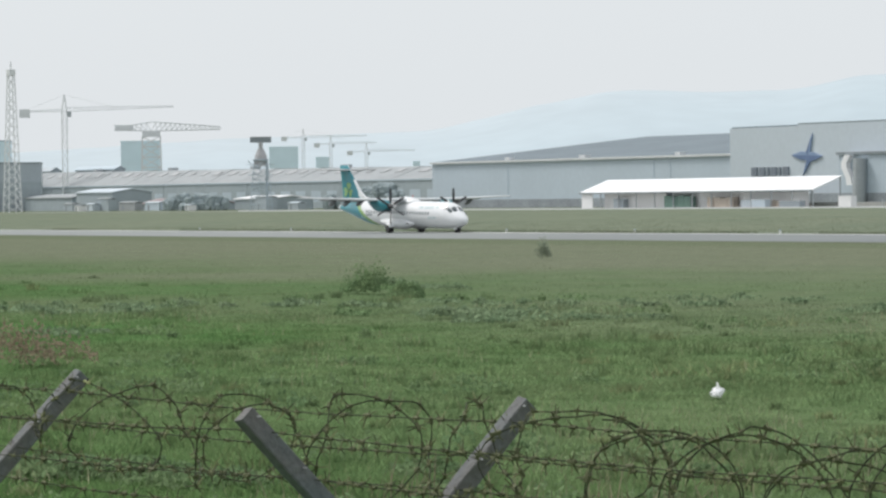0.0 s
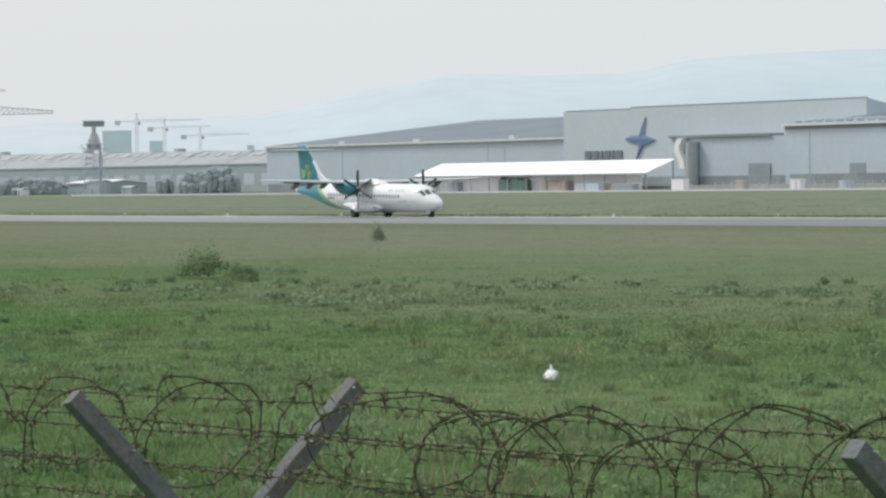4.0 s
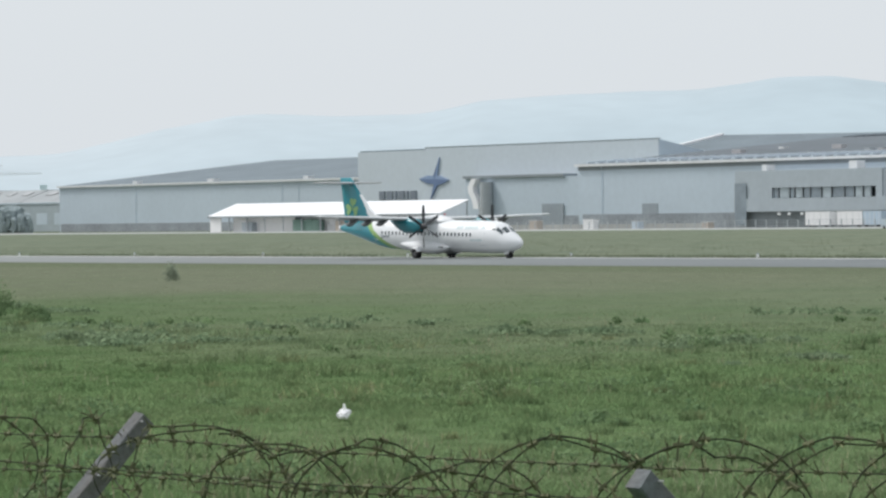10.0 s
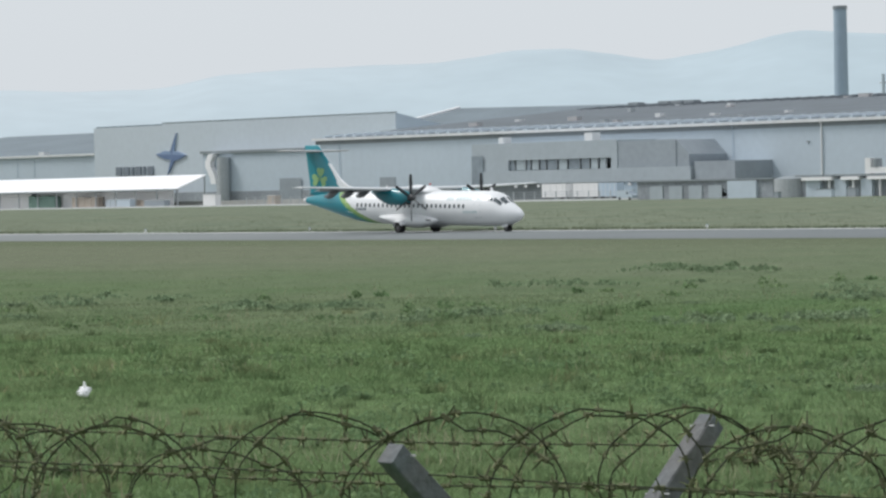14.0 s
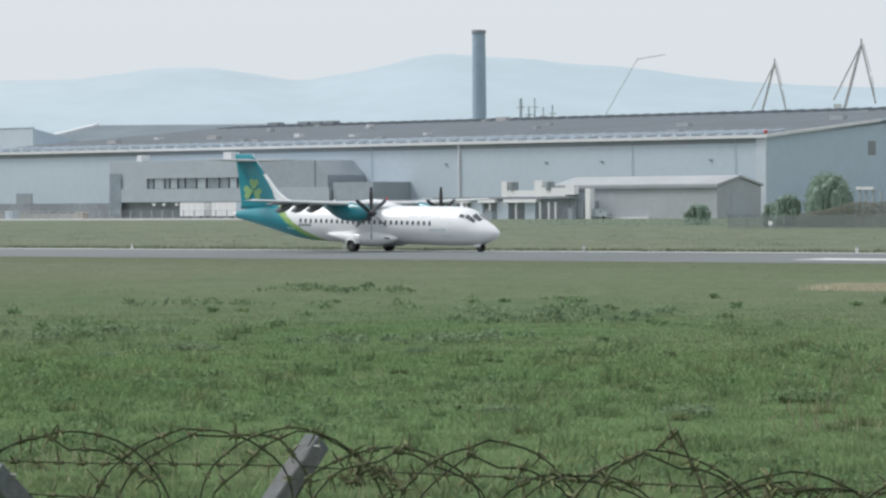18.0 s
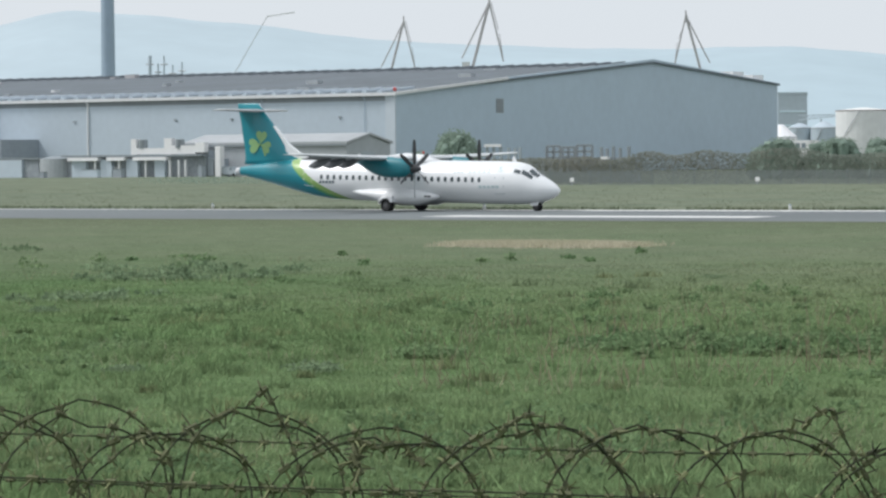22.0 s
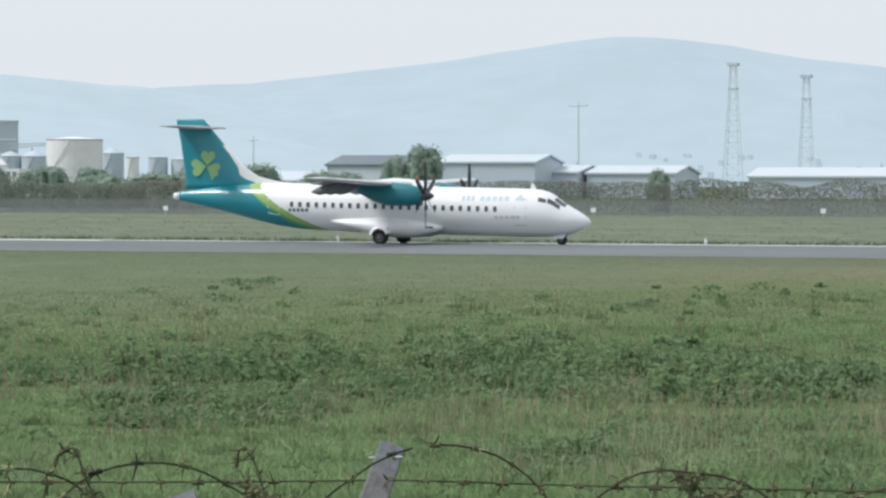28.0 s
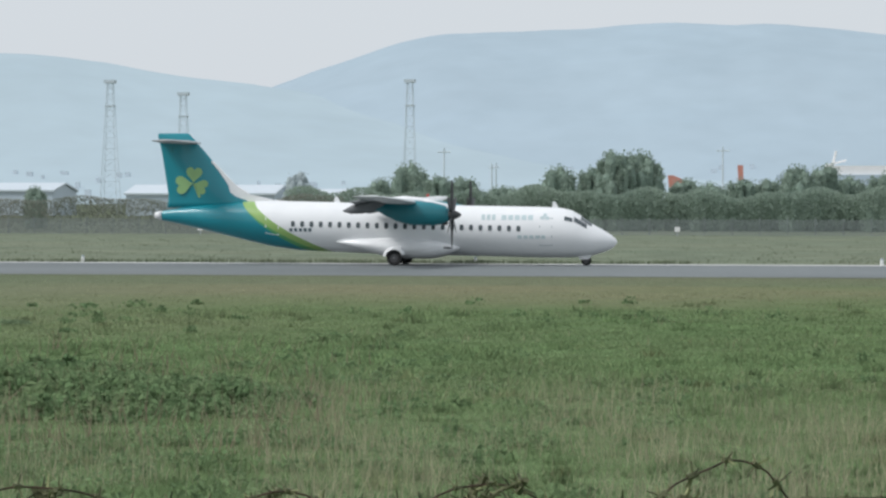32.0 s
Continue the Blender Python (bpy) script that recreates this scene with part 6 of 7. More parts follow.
def wire_thing(points, label, seed, radius=.0022, gap=.062, mat=RUST):
    """A rusty barbed wire through points: the strand, and its barbs joined."""
    rng = random.Random(seed)
    o = Vector(points[0])
    ob = thing("barbed_wire", o.x, o.y, o.z, label, "barbed wire", "barbed wire strands")
    pts = [Vector(p) - o for p in points]
    bm = bmesh.new()
    n = 5
    rings = []
    for i, p in enumerate(pts):
        d = (pts[min(i + 1, len(pts) - 1)] - pts[max(i - 1, 0)]).normalized()
        u = d.cross(Vector((.31, .2, .93))).normalized()
        v = d.cross(u)
        rings.append([p + (u * math.cos(2 * math.pi * k / n) + v * math.sin(2 * math.pi * k / n)) * radius for k in range(n)])
    loft(bm, rings)
    part("strand", bm, mat, ob)
    run, spots = gap * rng.random(), []
    for a, b in zip(pts, pts[1:]):
        run += (b - a).length
        if run >= gap:
            run = -rng.uniform(0, gap * .25)
            spots.append((a, (b - a).normalized()))
    first = max(0, len(spots) // 2 - 150)
    rest = bmesh.new()
    for i, (a, d) in enumerate(spots):
        m = Matrix.Translation(a) @ d.to_track_quat("X", "Z").to_matrix().to_4x4() @ Matrix.Rotation(rng.random() * 6.3, 4, "X") @ Matrix.Scale(rng.uniform(.8, 1.35), 4)
        if first <= i < first + 300:
            shared("barb", BARBS[i % len(BARBS)], ob, m)
        else:
            barb(rest, rng, m)
    if len(spots) > 300:
        tagged(part("barb_rest", rest, BARB_HIGHLIT, ob), kind="stuff")
    return ob


def extended(base):
    """A row of points carried on past both ends."""
    base = [Vector(p) for p in base]
    step = base[-1] - base[-2]
    return [base[0] * 2 - base[1]] + base + [base[-1] + step, base[-1] + step * 2]


def between(f, far):
    """Points f of the way down the arms, and in the middle of the fork for f = 1."""
    out = []
    for p, q in zip(TIPS, INNER):
        p, q = Vector(p), Vector(q)
        m = (p + q) / 2
        m.z = APEX
        out.append((p if far else q).lerp(m, f))
    return out


def strand(f, far, label, seed):
    base = extended(between(f, far))
    pts = []
    for i in range(len(base) - 1):
        for k in range(40):
            g = k / 40
            p = base[i].lerp(base[i + 1], g)
            p.z += .03 - .02 * 4 * g * (1 - g) + .005 * noise.noise(Vector((seed, i + g * 6, 0)))
            p.y += .006 * noise.noise(Vector((seed + 5, i + g * 7, 2)))
            pts.append(p)
    wire_thing(pts, label, seed)


for k, (f, far) in enumerate(((.16, True), (.36, True), (.55, True), (.74, True), (.16, False), (.45, False))):
    strand(f, far, "rusty barbed wire strand strung along the outer arms" if far else "rusty barbed wire strand strung along the inner arms", 50 + k)


# crests of the coil's turns: place along the fence, height
CRESTS = [(-12.4, 3.0), (-11.95, 3.02), (-11.5, 3.0), (-11.07, 3.03), (-10.52, 3.05), (-10.1, 3.05), (-9.84, 3.03), (-9.46, 3.05), (-9.1, 3.04), (-8.8, 3.06), (-8.47, 3.06),
          (-8.23, 3.04), (-7.98, 3.0), (-7.61, 3.01), (-7.23, 2.97), (-6.88, 3.07), (-6.36, 3.07), (-5.9, 3.10), (-5.66, 3.11), (-5.36, 3.06), (-5.09, 3.08), (-4.86, 3.01),
          (-4.65, 3.07), (-4.30, 3.03), (-3.92, 3.05), (-3.65, 3.05), (-3.35, 3.04), (-3.02, 3.03), (-2.73, 3.03), (-2.05, 3.10), (-1.5, 3.04), (-.99, 3.02), (-.53, 3.04), (.05, 3.08), (.5, 3.0), (.9, 3.0)]


def axis_at(x):
    """The middle of the fork at x along the fence."""
    base = extended([(Vector(p) + Vector(q)) / 2 for p, q in zip(TIPS, INNER)])
    return float(np.interp(x, [p.x for p in base], [p.y for p in base]))


def coil(seed, x0, x1, radius, lean, slip, drop, rough, label, mat=RUST):
    """A slack spiral lying in the forked arms between x0 and x1, one turn from crest to crest."""
    rng = random.Random(seed)
    pts = []
    for (xa, za), (xb, zb) in zip(CRESTS, CRESTS[1:]):
        if xa < x0 or xb > x1:
            continue
        slack = xa < -8.3
        r, tilt = radius * rng.uniform(.85, 1.15) * (.85 if slack else 1), rng.uniform(1.2, 3.4) * rng.choice((-1, 1)) if slack else rng.uniform(.8, 1.2)
        for k in range(30):
            f = k / 30
            a = 2 * math.pi * f
            x = xa + (xb - xa) * f + lean * tilt * math.sin(a) + slip
            z = za + (zb - za) * f - r * (1 - math.cos(a)) * .95 - drop
            p = Vector((x, 0, z))
            loose = rough * (2.6 if slack else 1)
            p += loose * noise.noise_vector(Vector((xa * 9 + f * 3, seed, 2))) + .4 * loose * noise.noise_vector(Vector((xa * 9 + f * 11, seed, 5)))
            p.y += axis_at(x) + r * .9 * math.sin(a)
            pts.append(p)
    wire_thing(pts, label, seed, .0027, .062, mat)


coil(71, -13, -2.05, .19, .085, 0, 0, .02, "loose rusty barbed wire coil lying in the forked arms")
coil(71, -2.05, 2, .19, .085, 0, 0, .02, "brown rusted barbed wire coil lying in the forked arms", RUST_BROWN)
coil(72, -8.3, -2.9, .175, .075, .03, .012, .05, "second slack barbed wire coil tangled with the first")
# loose ends that stand up from the coil
for k, (x, z) in enumerate(((-4.57, 3.125), (-3.90, 3.075), (-3.17, 3.105), (-2.84, 3.085), (-2.45, 3.085))):
    pts = []
    for i in range(30):
        f = i / 29
        u = f * 2.5
        px = x + .13 - .13 * math.sin(min(u, 1.57)) - (.05 * (u - 1.57) if u > 1.57 else 0)
        pz = z - .30 * (1 - math.sin(min(u, 1.57))) - (.055 * (u - 1.57) ** 2 if u > 1.57 else 0)
        pts.append(Vector((px + .008 * math.sin(9 * f + k), axis_at(px) - .05 + .04 * math.sin(3 * f + k), pz)))
    wire_thing(pts, "bent loose end of rusty barbed wire", 90 + k, .0025, .034)
# knots where the coil has sprung together
for k, (x, z) in enumerate(((-1.47, 3.03), (-.97, 3.02), (-.50, 3.045), (-.10, 3.0), (-4.3, 3.0), (-5.42, 3.02), (-2.45, 3.0))):
    rng = random.Random(120 + k)
    pts = []
    for i in range(60):
        a = i / 59 * 6.5
        r = .035 + .02 * math.sin(i * .37 + k)
        pts.append(Vector((x + .13 * (i / 59 - .5) + r * math.cos(a), axis_at(x) + .05 * math.sin(a * .7 + k), z - .03 + r * .62 * math.sin(a + k) + rng.uniform(-.004, .004))))
    wire_thing(pts, "tight tangle of rusty barbed wire", 140 + k, .0023, .018, RUST_BROWN if x > -2 else RUST)


# ---- grass and weeds ----
def triangles(name, verts, mat, label, category, tone=None, warm=None):
    """One sheet of loose triangles, three rows of verts each."""
    v = np.ascontiguousarray(verts, dtype=np.float32).reshape(-1, 3)
    n = len(v) // 3
    me = bpy.data.meshes.new(name)
    me.vertices.add(len(v))
    me.vertices.foreach_set("co", v.ravel())
    me.loops.add(3 * n)
    me.loops.foreach_set("vertex_index", np.arange(3 * n, dtype=np.int32))
    me.polygons.add(n)
    me.polygons.foreach_set("loop_start", np.arange(0, 3 * n, 3, dtype=np.int32))
    me.polygons.foreach_set("loop_total", np.full(n, 3, dtype=np.int32))
    me.materials.append(mat)
    me.update(calc_edges=True)
    if tone is not None:
        for key, value in (("tone", tone), ("warm", warm)):
            me.attributes.new(key, "FLOAT", "POINT").data.foreach_set("value", np.repeat(value, 3).astype(np.float32))
    return tagged(new(name, me), label, category, kind="stuff")


RS = np.random.RandomState(7)


def lumps(x, y, scale, seed):
    """Smooth uneven values from 0 to 1 over the field."""
    v = np.zeros_like(x)
    r = np.random.RandomState(seed)
    for k in range(9):
        a, ph, f = r.rand() * 6.28, r.rand() * 6.28, (0.6 + 1.9 * r.rand()) / scale
        v += np.sin((x * np.cos(a) + y * np.sin(a)) * f * 6.28 + ph)
    return 0.5 + v / 9


def field(n, near, far, b0=-68.0, b1=3.0, rs=RS):
    """Spots of the meadow, evenly spread over the view."""
    q = 1 / near + (1 / far - 1 / near) * rs.rand(n)
    d = 1 / q
    b = np.radians(b0 + (b1 - b0) * rs.rand(n))
    x, y = d * np.sin(b), d * np.cos(b)
    ok = y < RUN_NEAR - 2
    return x[ok], y[ok], d[ok]


def blades(x, y, d, count, height, width, spread, lean, rs=RS):
    """Tufts of tapering blades."""
    n = len(x)
    N = n * count
    bx = np.repeat(x, count) + rs.randn(N) * np.repeat(spread, count)
    by = np.repeat(y, count) + rs.randn(N) * np.repeat(spread, count)
    h = np.repeat(height, count) * (.55 + .75 * rs.rand(N))
    w = np.repeat(width, count) * (.7 + .6 * rs.rand(N))
    a = rs.rand(N) * 6.283
    ln = lean * h * rs.randn(N)
    dr = rs.rand(N) * 6.283
    tri = np.empty((N, 3, 3), np.float32)
    tri[:, 0, 0], tri[:, 0, 1], tri[:, 0, 2] = bx - w * np.cos(a), by - w * np.sin(a), 0
    tri[:, 1, 0], tri[:, 1, 1], tri[:, 1, 2] = bx + w * np.cos(a), by + w * np.sin(a), 0
    tri[:, 2, 0], tri[:, 2, 1], tri[:, 2, 2] = bx + ln * np.cos(dr), by + ln * np.sin(dr), h
    return tri


def leaves(x, y, z, size, rs=RS):
    """Loose leaves at any tilt: two triangles each."""
    n = len(x)
    u, v = rs.randn(n, 3), rs.randn(n, 3)
    u /= np.linalg.norm(u, axis=1)[:, None]
    v -= (u * v).sum(1)[:, None] * u
    v /= np.linalg.norm(v, axis=1)[:, None]
    c = np.stack([x, y, z], 1)
    s = np.asarray(size).reshape(-1, 1)
    tri = np.empty((n, 2, 3, 3), np.float32)
    tri[:, 0, 0], tri[:, 0, 1], tri[:, 0, 2] = c - u * s, c + v * s * .55, c + u * s
    tri[:, 1, 0], tri[:, 1, 1], tri[:, 1, 2] = c - u * s, c + u * s, c - v * s * .55
    return tri.reshape(-1, 3, 3)


def value_noise(x, y, scale, seed):
    """Smooth random values from 0 to 1 with no period within the field."""
    tab = np.random.RandomState(seed).rand(256, 256)
    out, amp = np.zeros_like(x), 0.0
    for k, w in ((1.0, .65), (2.3, .35)):
        u, v = x / scale * k + 500, y / scale * k + 500
        i, j = np.floor(u).astype(int), np.floor(v).astype(int)
        f, g = u - i, v - j
        f, g = f * f * (3 - 2 * f), g * g * (3 - 2 * g)
        i, j = i % 256, j % 256
        i2, j2 = (i + 1) % 256, (j + 1) % 256
        out += w * ((tab[i, j] * (1 - f) + tab[i2, j] * f) * (1 - g) + (tab[i, j2] * (1 - f) + tab[i2, j2] * f) * g)
    return out


def dull_edge(x, y):
    """How far a spot lies past the edge of the dull grass towards the runway."""
    return y - .9 * np.maximum(x + 66, 0) - 66


def tufts(name, n, near, far, count, low, high, width, label, seed):
    """An uneven carpet of grass."""
    rs = np.random.RandomState(seed)
    x, y, d = field(n, near, far, rs=rs)
    hump = np.clip(2.6 * (.6 * value_noise(x, y, 1.3, seed + 1) + .4 * value_noise(x, y, 5.5, seed + 2)) - .95, 0, 1.3)
    dull = np.clip(dull_edge(x, y) / 70 + .5, 0, 1)
    h = (low + high * hump ** 1.6) * (1 - .6 * dull)
    tone = 1 + (.46 * (value_noise(x, y, 2.6, seed + 3) - .5) + .16 * (rs.rand(len(x)) - .5)) * (1 - .6 * dull)
    warm = np.clip(rs.rand(len(x)) - .7, 0, 1) * (1 - dull)
    t = blades(x, y, d, count, h, width * (.6 + d / 110), .07 + .0016 * d + .1 * hump, .9, rs)
    triangles(name, t, BLADE, label, "grass", np.repeat(tone, count), np.repeat(warm, count))


def tussocks(name, n, near, far, count, label, seed, size=1.0):
    """Single rank tussocks that stand out of the carpet, each with its own green."""
    rs = np.random.RandomState(seed)
    x, y, d = field(n, near, far, rs=rs)
    k = rs.rand(len(x)) < .25 + 1.5 * np.clip(value_noise(x, y, 14, seed + 1) - .4, 0, 1) - .9 * np.clip(dull_edge(x, y) / 24 + .3, 0, 1)
    x, y, d = x[k], y[k], d[k]
    big = size * (.45 + .9 * rs.rand(len(x)) ** 2)
    dark = rs.rand(len(x)) < .55
    tone = np.where(dark, .66 + .28 * rs.rand(len(x)), .98 + .14 * rs.rand(len(x)))
    warm = np.where(rs.rand(len(x)) < .10, .6, 0.0)
    t = blades(x, y, d, count, .06 + .15 * big, .010 + d * .00014, .19 * big, .9, rs)
    triangles(name, t, BLADE, label, "grass", np.repeat(tone, count), np.repeat(warm, count))


tufts("meadow_grass", 30000, 31, 62, 12, .05, .085, .0105, "rough green meadow grass in uneven tufts", 400)
tufts("meadow_grass", 34000, 58, 108, 10, .05, .08, .0145, "rough green meadow grass in uneven tufts", 500)
tufts("runway_strip_grass", 26000, 100, 290, 6, .03, .06, .02, "short dull grass beside the runway", 600)
tussocks("grass_tussocks", 1900, 33, 70, 60, "rank grass tussocks scattered over the meadow", 700)
tussocks("grass_tussocks", 1800, 62, 170, 44, "rank grass tussocks scattered over the meadow", 800, 1.25)

# straw-coloured grass: a thin scatter, a pale patch and a dry stand near the fence
x, y, d = field(5000, 38, 120)
k = lumps(x, y, 18, 5) > .56
px, py = -68.3 + 2.2 * np.clip(RS.randn(1500), -1.9, 1.9), 111.0 + RS.randn(1500) * 1.0
qx, qy, qd = field(5200, 36, 62, -19, 3)
q2 = (lumps(qx, qy, 7, 6) > .45) & (RS.rand(len(qx)) < (np.degrees(np.arctan2(qx, qy)) + 22) / 18)
dry = [blades(x[k], y[k], d[k], 3, np.full(k.sum(), .24), .003 + d[k] * .00006, np.full(k.sum(), .15), .5),
       blades(qx[q2], qy[q2], qd[q2], 3, np.full(q2.sum(), .55), np.full(q2.sum(), .0045), np.full(q2.sum(), .2), .4)]
triangles("dry_grass", np.concatenate(dry), BLADE_DRY, "straw-coloured dry grass stalks", "grass")
pale = [blades(px, py, px * 0 + 130, 9, np.full(len(px), .22), np.full(len(px), .025), np.full(len(px), .35), .6)]
triangles("straw_patch", np.concatenate(pale), STRAW, "pale flattened straw patch in the mown grass", "grass")

# weeds: scattered dark clumps and a bramble stand
cx, cy, cd = field(1500, 36, 120)
keep = lumps(cx, cy, 24, 9) > .5
cx, cy, cd = cx[keep], cy[keep], cd[keep]


def clumps(x, y, width, height, count, leaf, rs=RS, shell=0.0):
    """Domes of loose leaves; shell: how far the leaves keep to the outside."""
    n = len(x)
    N = n * count
    ang, r = rs.rand(N) * 6.283, np.sqrt(rs.rand(N))
    w, h = np.repeat(width, count), np.repeat(height, count)
    uneven = 1 + .35 * np.sin(3 * ang + np.repeat(rs.rand(n) * 6, count))
    X = np.repeat(x, count) + w * uneven * r * np.cos(ang)
    Y = np.repeat(y, count) + w * uneven * r * np.sin(ang)
    Z = .03 + h * (shell + (1 - shell) * rs.rand(N)) * np.sqrt(np.maximum(0, 1 - .9 * r * r)) * (.85 + .3 * rs.rand(N))
    return leaves(X, Y, Z, np.repeat(leaf, count) * (.6 + .8 * rs.rand(N)), rs)


triangles("weed_clumps", clumps(cx, cy, .2 + .5 * RS.rand(len(cx)) ** 2, .10 + .2 * RS.rand(len(cx)), 46, .03 + cd * .0004), WEED, "dark green dock and nettle clumps in the meadow", "weeds")
for b0, b1, near, far, n, big in ((-34, -23, 50, 74, 420, .9), (-25, -9, 45, 80, 1250, 1.0), (-62, -53, 30, 41, 200, 1.0)):
    bx, by, bd = field(n, near, far, b0, b1)
    lump = value_noise(bx, by, 5.0, 11) * np.clip(np.minimum((bd - near) / 8, (far - bd) / 14), 0, 1) ** .5 * np.clip((b1 - np.degrees(np.arctan2(bx, by))) / 6, 0, 1) ** .4
    kb = lump > .40
    bx, by, bd, lump = bx[kb], by[kb], bd[kb], lump[kb]
    s = big * (.16 + .5 * RS.rand(len(bx)) ** 2)
    triangles("bramble_stand", clumps(bx, by, s * 1.3, (.12 + 1.5 * np.clip(lump - .40, 0, .4)) * (.6 + .6 * RS.rand(len(bx))), 110, .03 + bd * .0006, shell=.45), WEED, "low bramble and nettle thicket in the meadow", "brambles")
    tw = field(n // 3, near, far, b0, b1)
    triangles("dead_stems", blades(tw[0], tw[1], tw[2], 5, .25 + .5 * RS.rand(len(tw[0])), .006 + tw[2] * .00006, np.full(len(tw[0]), .3), .6), TWIG, "brown dead stems among the brambles", "stems")
for sx, sy, w, h, nm in ((-107, 63, .95, 1.6, "green weedy mound in the meadow"), (-104.6, 63.2, .8, .8, "low weedy mound trailing off in the meadow"), (-102.6, 62.2, .6, .5, "low weedy mound trailing off in the meadow"), (-156.5, 104.3, .55, 1.7, "dull green thistle clump near the runway"), (-66.0, 29.9, 1.3, 1.3, "brownish twiggy shrub in the meadow"), (-39.9, 18.3, .9, .45, "dark low shrub by the fence"), (-38.6, 18.9, 1.0, .5, "dark low shrub by the fence"), (-37.3, 19.0, 1.0, .45, "dark low shrub by the fence"), (-36.4, 22.3, .7, .35, "dark low shrub by the fence"), (-34.2, 21.4, .6, .3, "dark low shrub by the fence"), (-33.6, 25.0, .5, .3, "dark low shrub by the fence"), (-12.0, 40, 1.0, .5, "dark low shrub by the fence")):
    r = np.random.RandomState(int(abs(sx * 10)))
    count = 220 if "thistle" in nm or "twiggy" in nm else 420
    t = clumps(np.zeros(5), r.randn(5) * w * .3, np.full(5, w * .6), h * (.4 + .5 * r.rand(5)), count, np.full(5, .05), r, .6)
    t[:, :, 0] += (r.randn(5).repeat(2 * count) * w * .45)[:, None]
    ob = triangles("weed_mound", t, THISTLE if "thistle" in nm else TWIG if "twiggy" in nm else WEED, nm, "shrub")
    ob.location = (sx, sy, -.12)
    ob["kind"] = "thing"

# dock clumps that stand out of the sward
docks = []
for k, (x, y, w) in enumerate(((-117.8, 70.2, 1.6), (-111.9, 68.4, 1.0), (-83.2, 52, 1.7), (-81.6, 53, 1.4), (-79.1, 54.7, 1.0), (-77.6, 55.8, .9), (-76, 63, 1.4), (-74.6, 63.6, 1.2), (-73.1, 64.8, 1.4), (-64.1, 59.2, .7), (-57.4, 57.9, .9), (-55.9, 53.6, .5), (-70.2, 70.9, .5), (-109.8, 68.2, 1.3), (-56.2, 56.8, 1.1), (-64.9, 71.4, .6), (-50.3, 58.8, .7), (-31.8, 44.4, .9), (-34.9, 42.8, .7), (-43.7, 106.1, 1.2), (-28.3, 82.9, .5), (-25.1, 91.4, .9), (-22.3, 73, .5), (-45.3, 83.3, .6))):
    r = np.random.RandomState(60 + k)
    c = clumps(r.randn(4) * .28, r.randn(4) * .2, .3 + .25 * r.rand(4), .10 + .12 * r.rand(4), 90, np.full(4, .05), r, .5) * w
    docks.append(c + np.array((x, y, 0)))
rs = np.random.RandomState(64)
zx, zy, zd = field(1500, 80, 140, -74, -36, rs)
k = value_noise(zx, zy, 9.0, 65) > .64
zx, zy, zd = zx[k], zy[k], zd[k]
docks.append(clumps(zx, zy, .3 + .7 * rs.rand(len(zx)) ** 2, .10 + .18 * rs.rand(len(zx)), 50, .03 + zd * .0005, rs, .5))
triangles("dock_clumps", np.concatenate(docks), DOCK, "low dark dock clumps standing out of the grass", "weeds")

# verge of longer grass along the runway's far edge
vx = RS.uniform(-700, 20, 9000)
vx = vx[value_noise(vx, vx * 0, 22, 77) > .47]
vy = RUN_FAR + .4 + np.abs(RS.randn(len(vx))) * 1.2
triangles("runway_verge", blades(vx, vy, vx * 0 + 250, 3, vx * 0 + .24, vx * 0 + .05, vx * 0 + .3, .6), BLADE_STRIP, "rank grass along the runway's far edge", "grass")

# tufts on the mown grass beyond the runway
rs = np.random.RandomState(91)
fx, fy = rs.uniform(-420, 20, 9000), RUN_FAR + 3 + 150 * rs.rand(9000) ** 1.5
triangles("mown_grass_tufts", blades(fx, fy, fx * 0 + 300, 4, .04 + .12 * value_noise(fx, fy, 9, 92), fx * 0 + .04, fx * 0 + .35, .9, rs), BLADE_STRIP, "uneven tufts on the mown grass beyond the runway", "grass")

# the white bag on the grass
bag = thing("plastic_bag", -45.6, 34.0, 0, "crumpled white plastic bag lying on the grass", "litter")
for ox, sz, seed in ((-.075, .125, 1), (.10, .10, 2)):
    bm = bmesh.new()
    bmesh.ops.create_icosphere(bm, subdivisions=3, radius=sz)
    for v in bm.verts:
        v.co *= 1 + .45 * noise.fractal(v.co * 9 + Vector((seed, 0, 0)), 1.0, 2.0, 3)
        v.co.z = max(-sz * .7, v.co.z * .8)
        v.co += Vector((ox * .8, -ox * .6, sz * .75 + .10))
    part("fold", bm, PLASTIC, bag)
bm = bmesh.new()
prism(bm, [(-.02, .2), (.05, .2), (.03, .36), (-.01, .38)], -.01, .01)
part("handle_loop", bm, PLASTIC, bag)


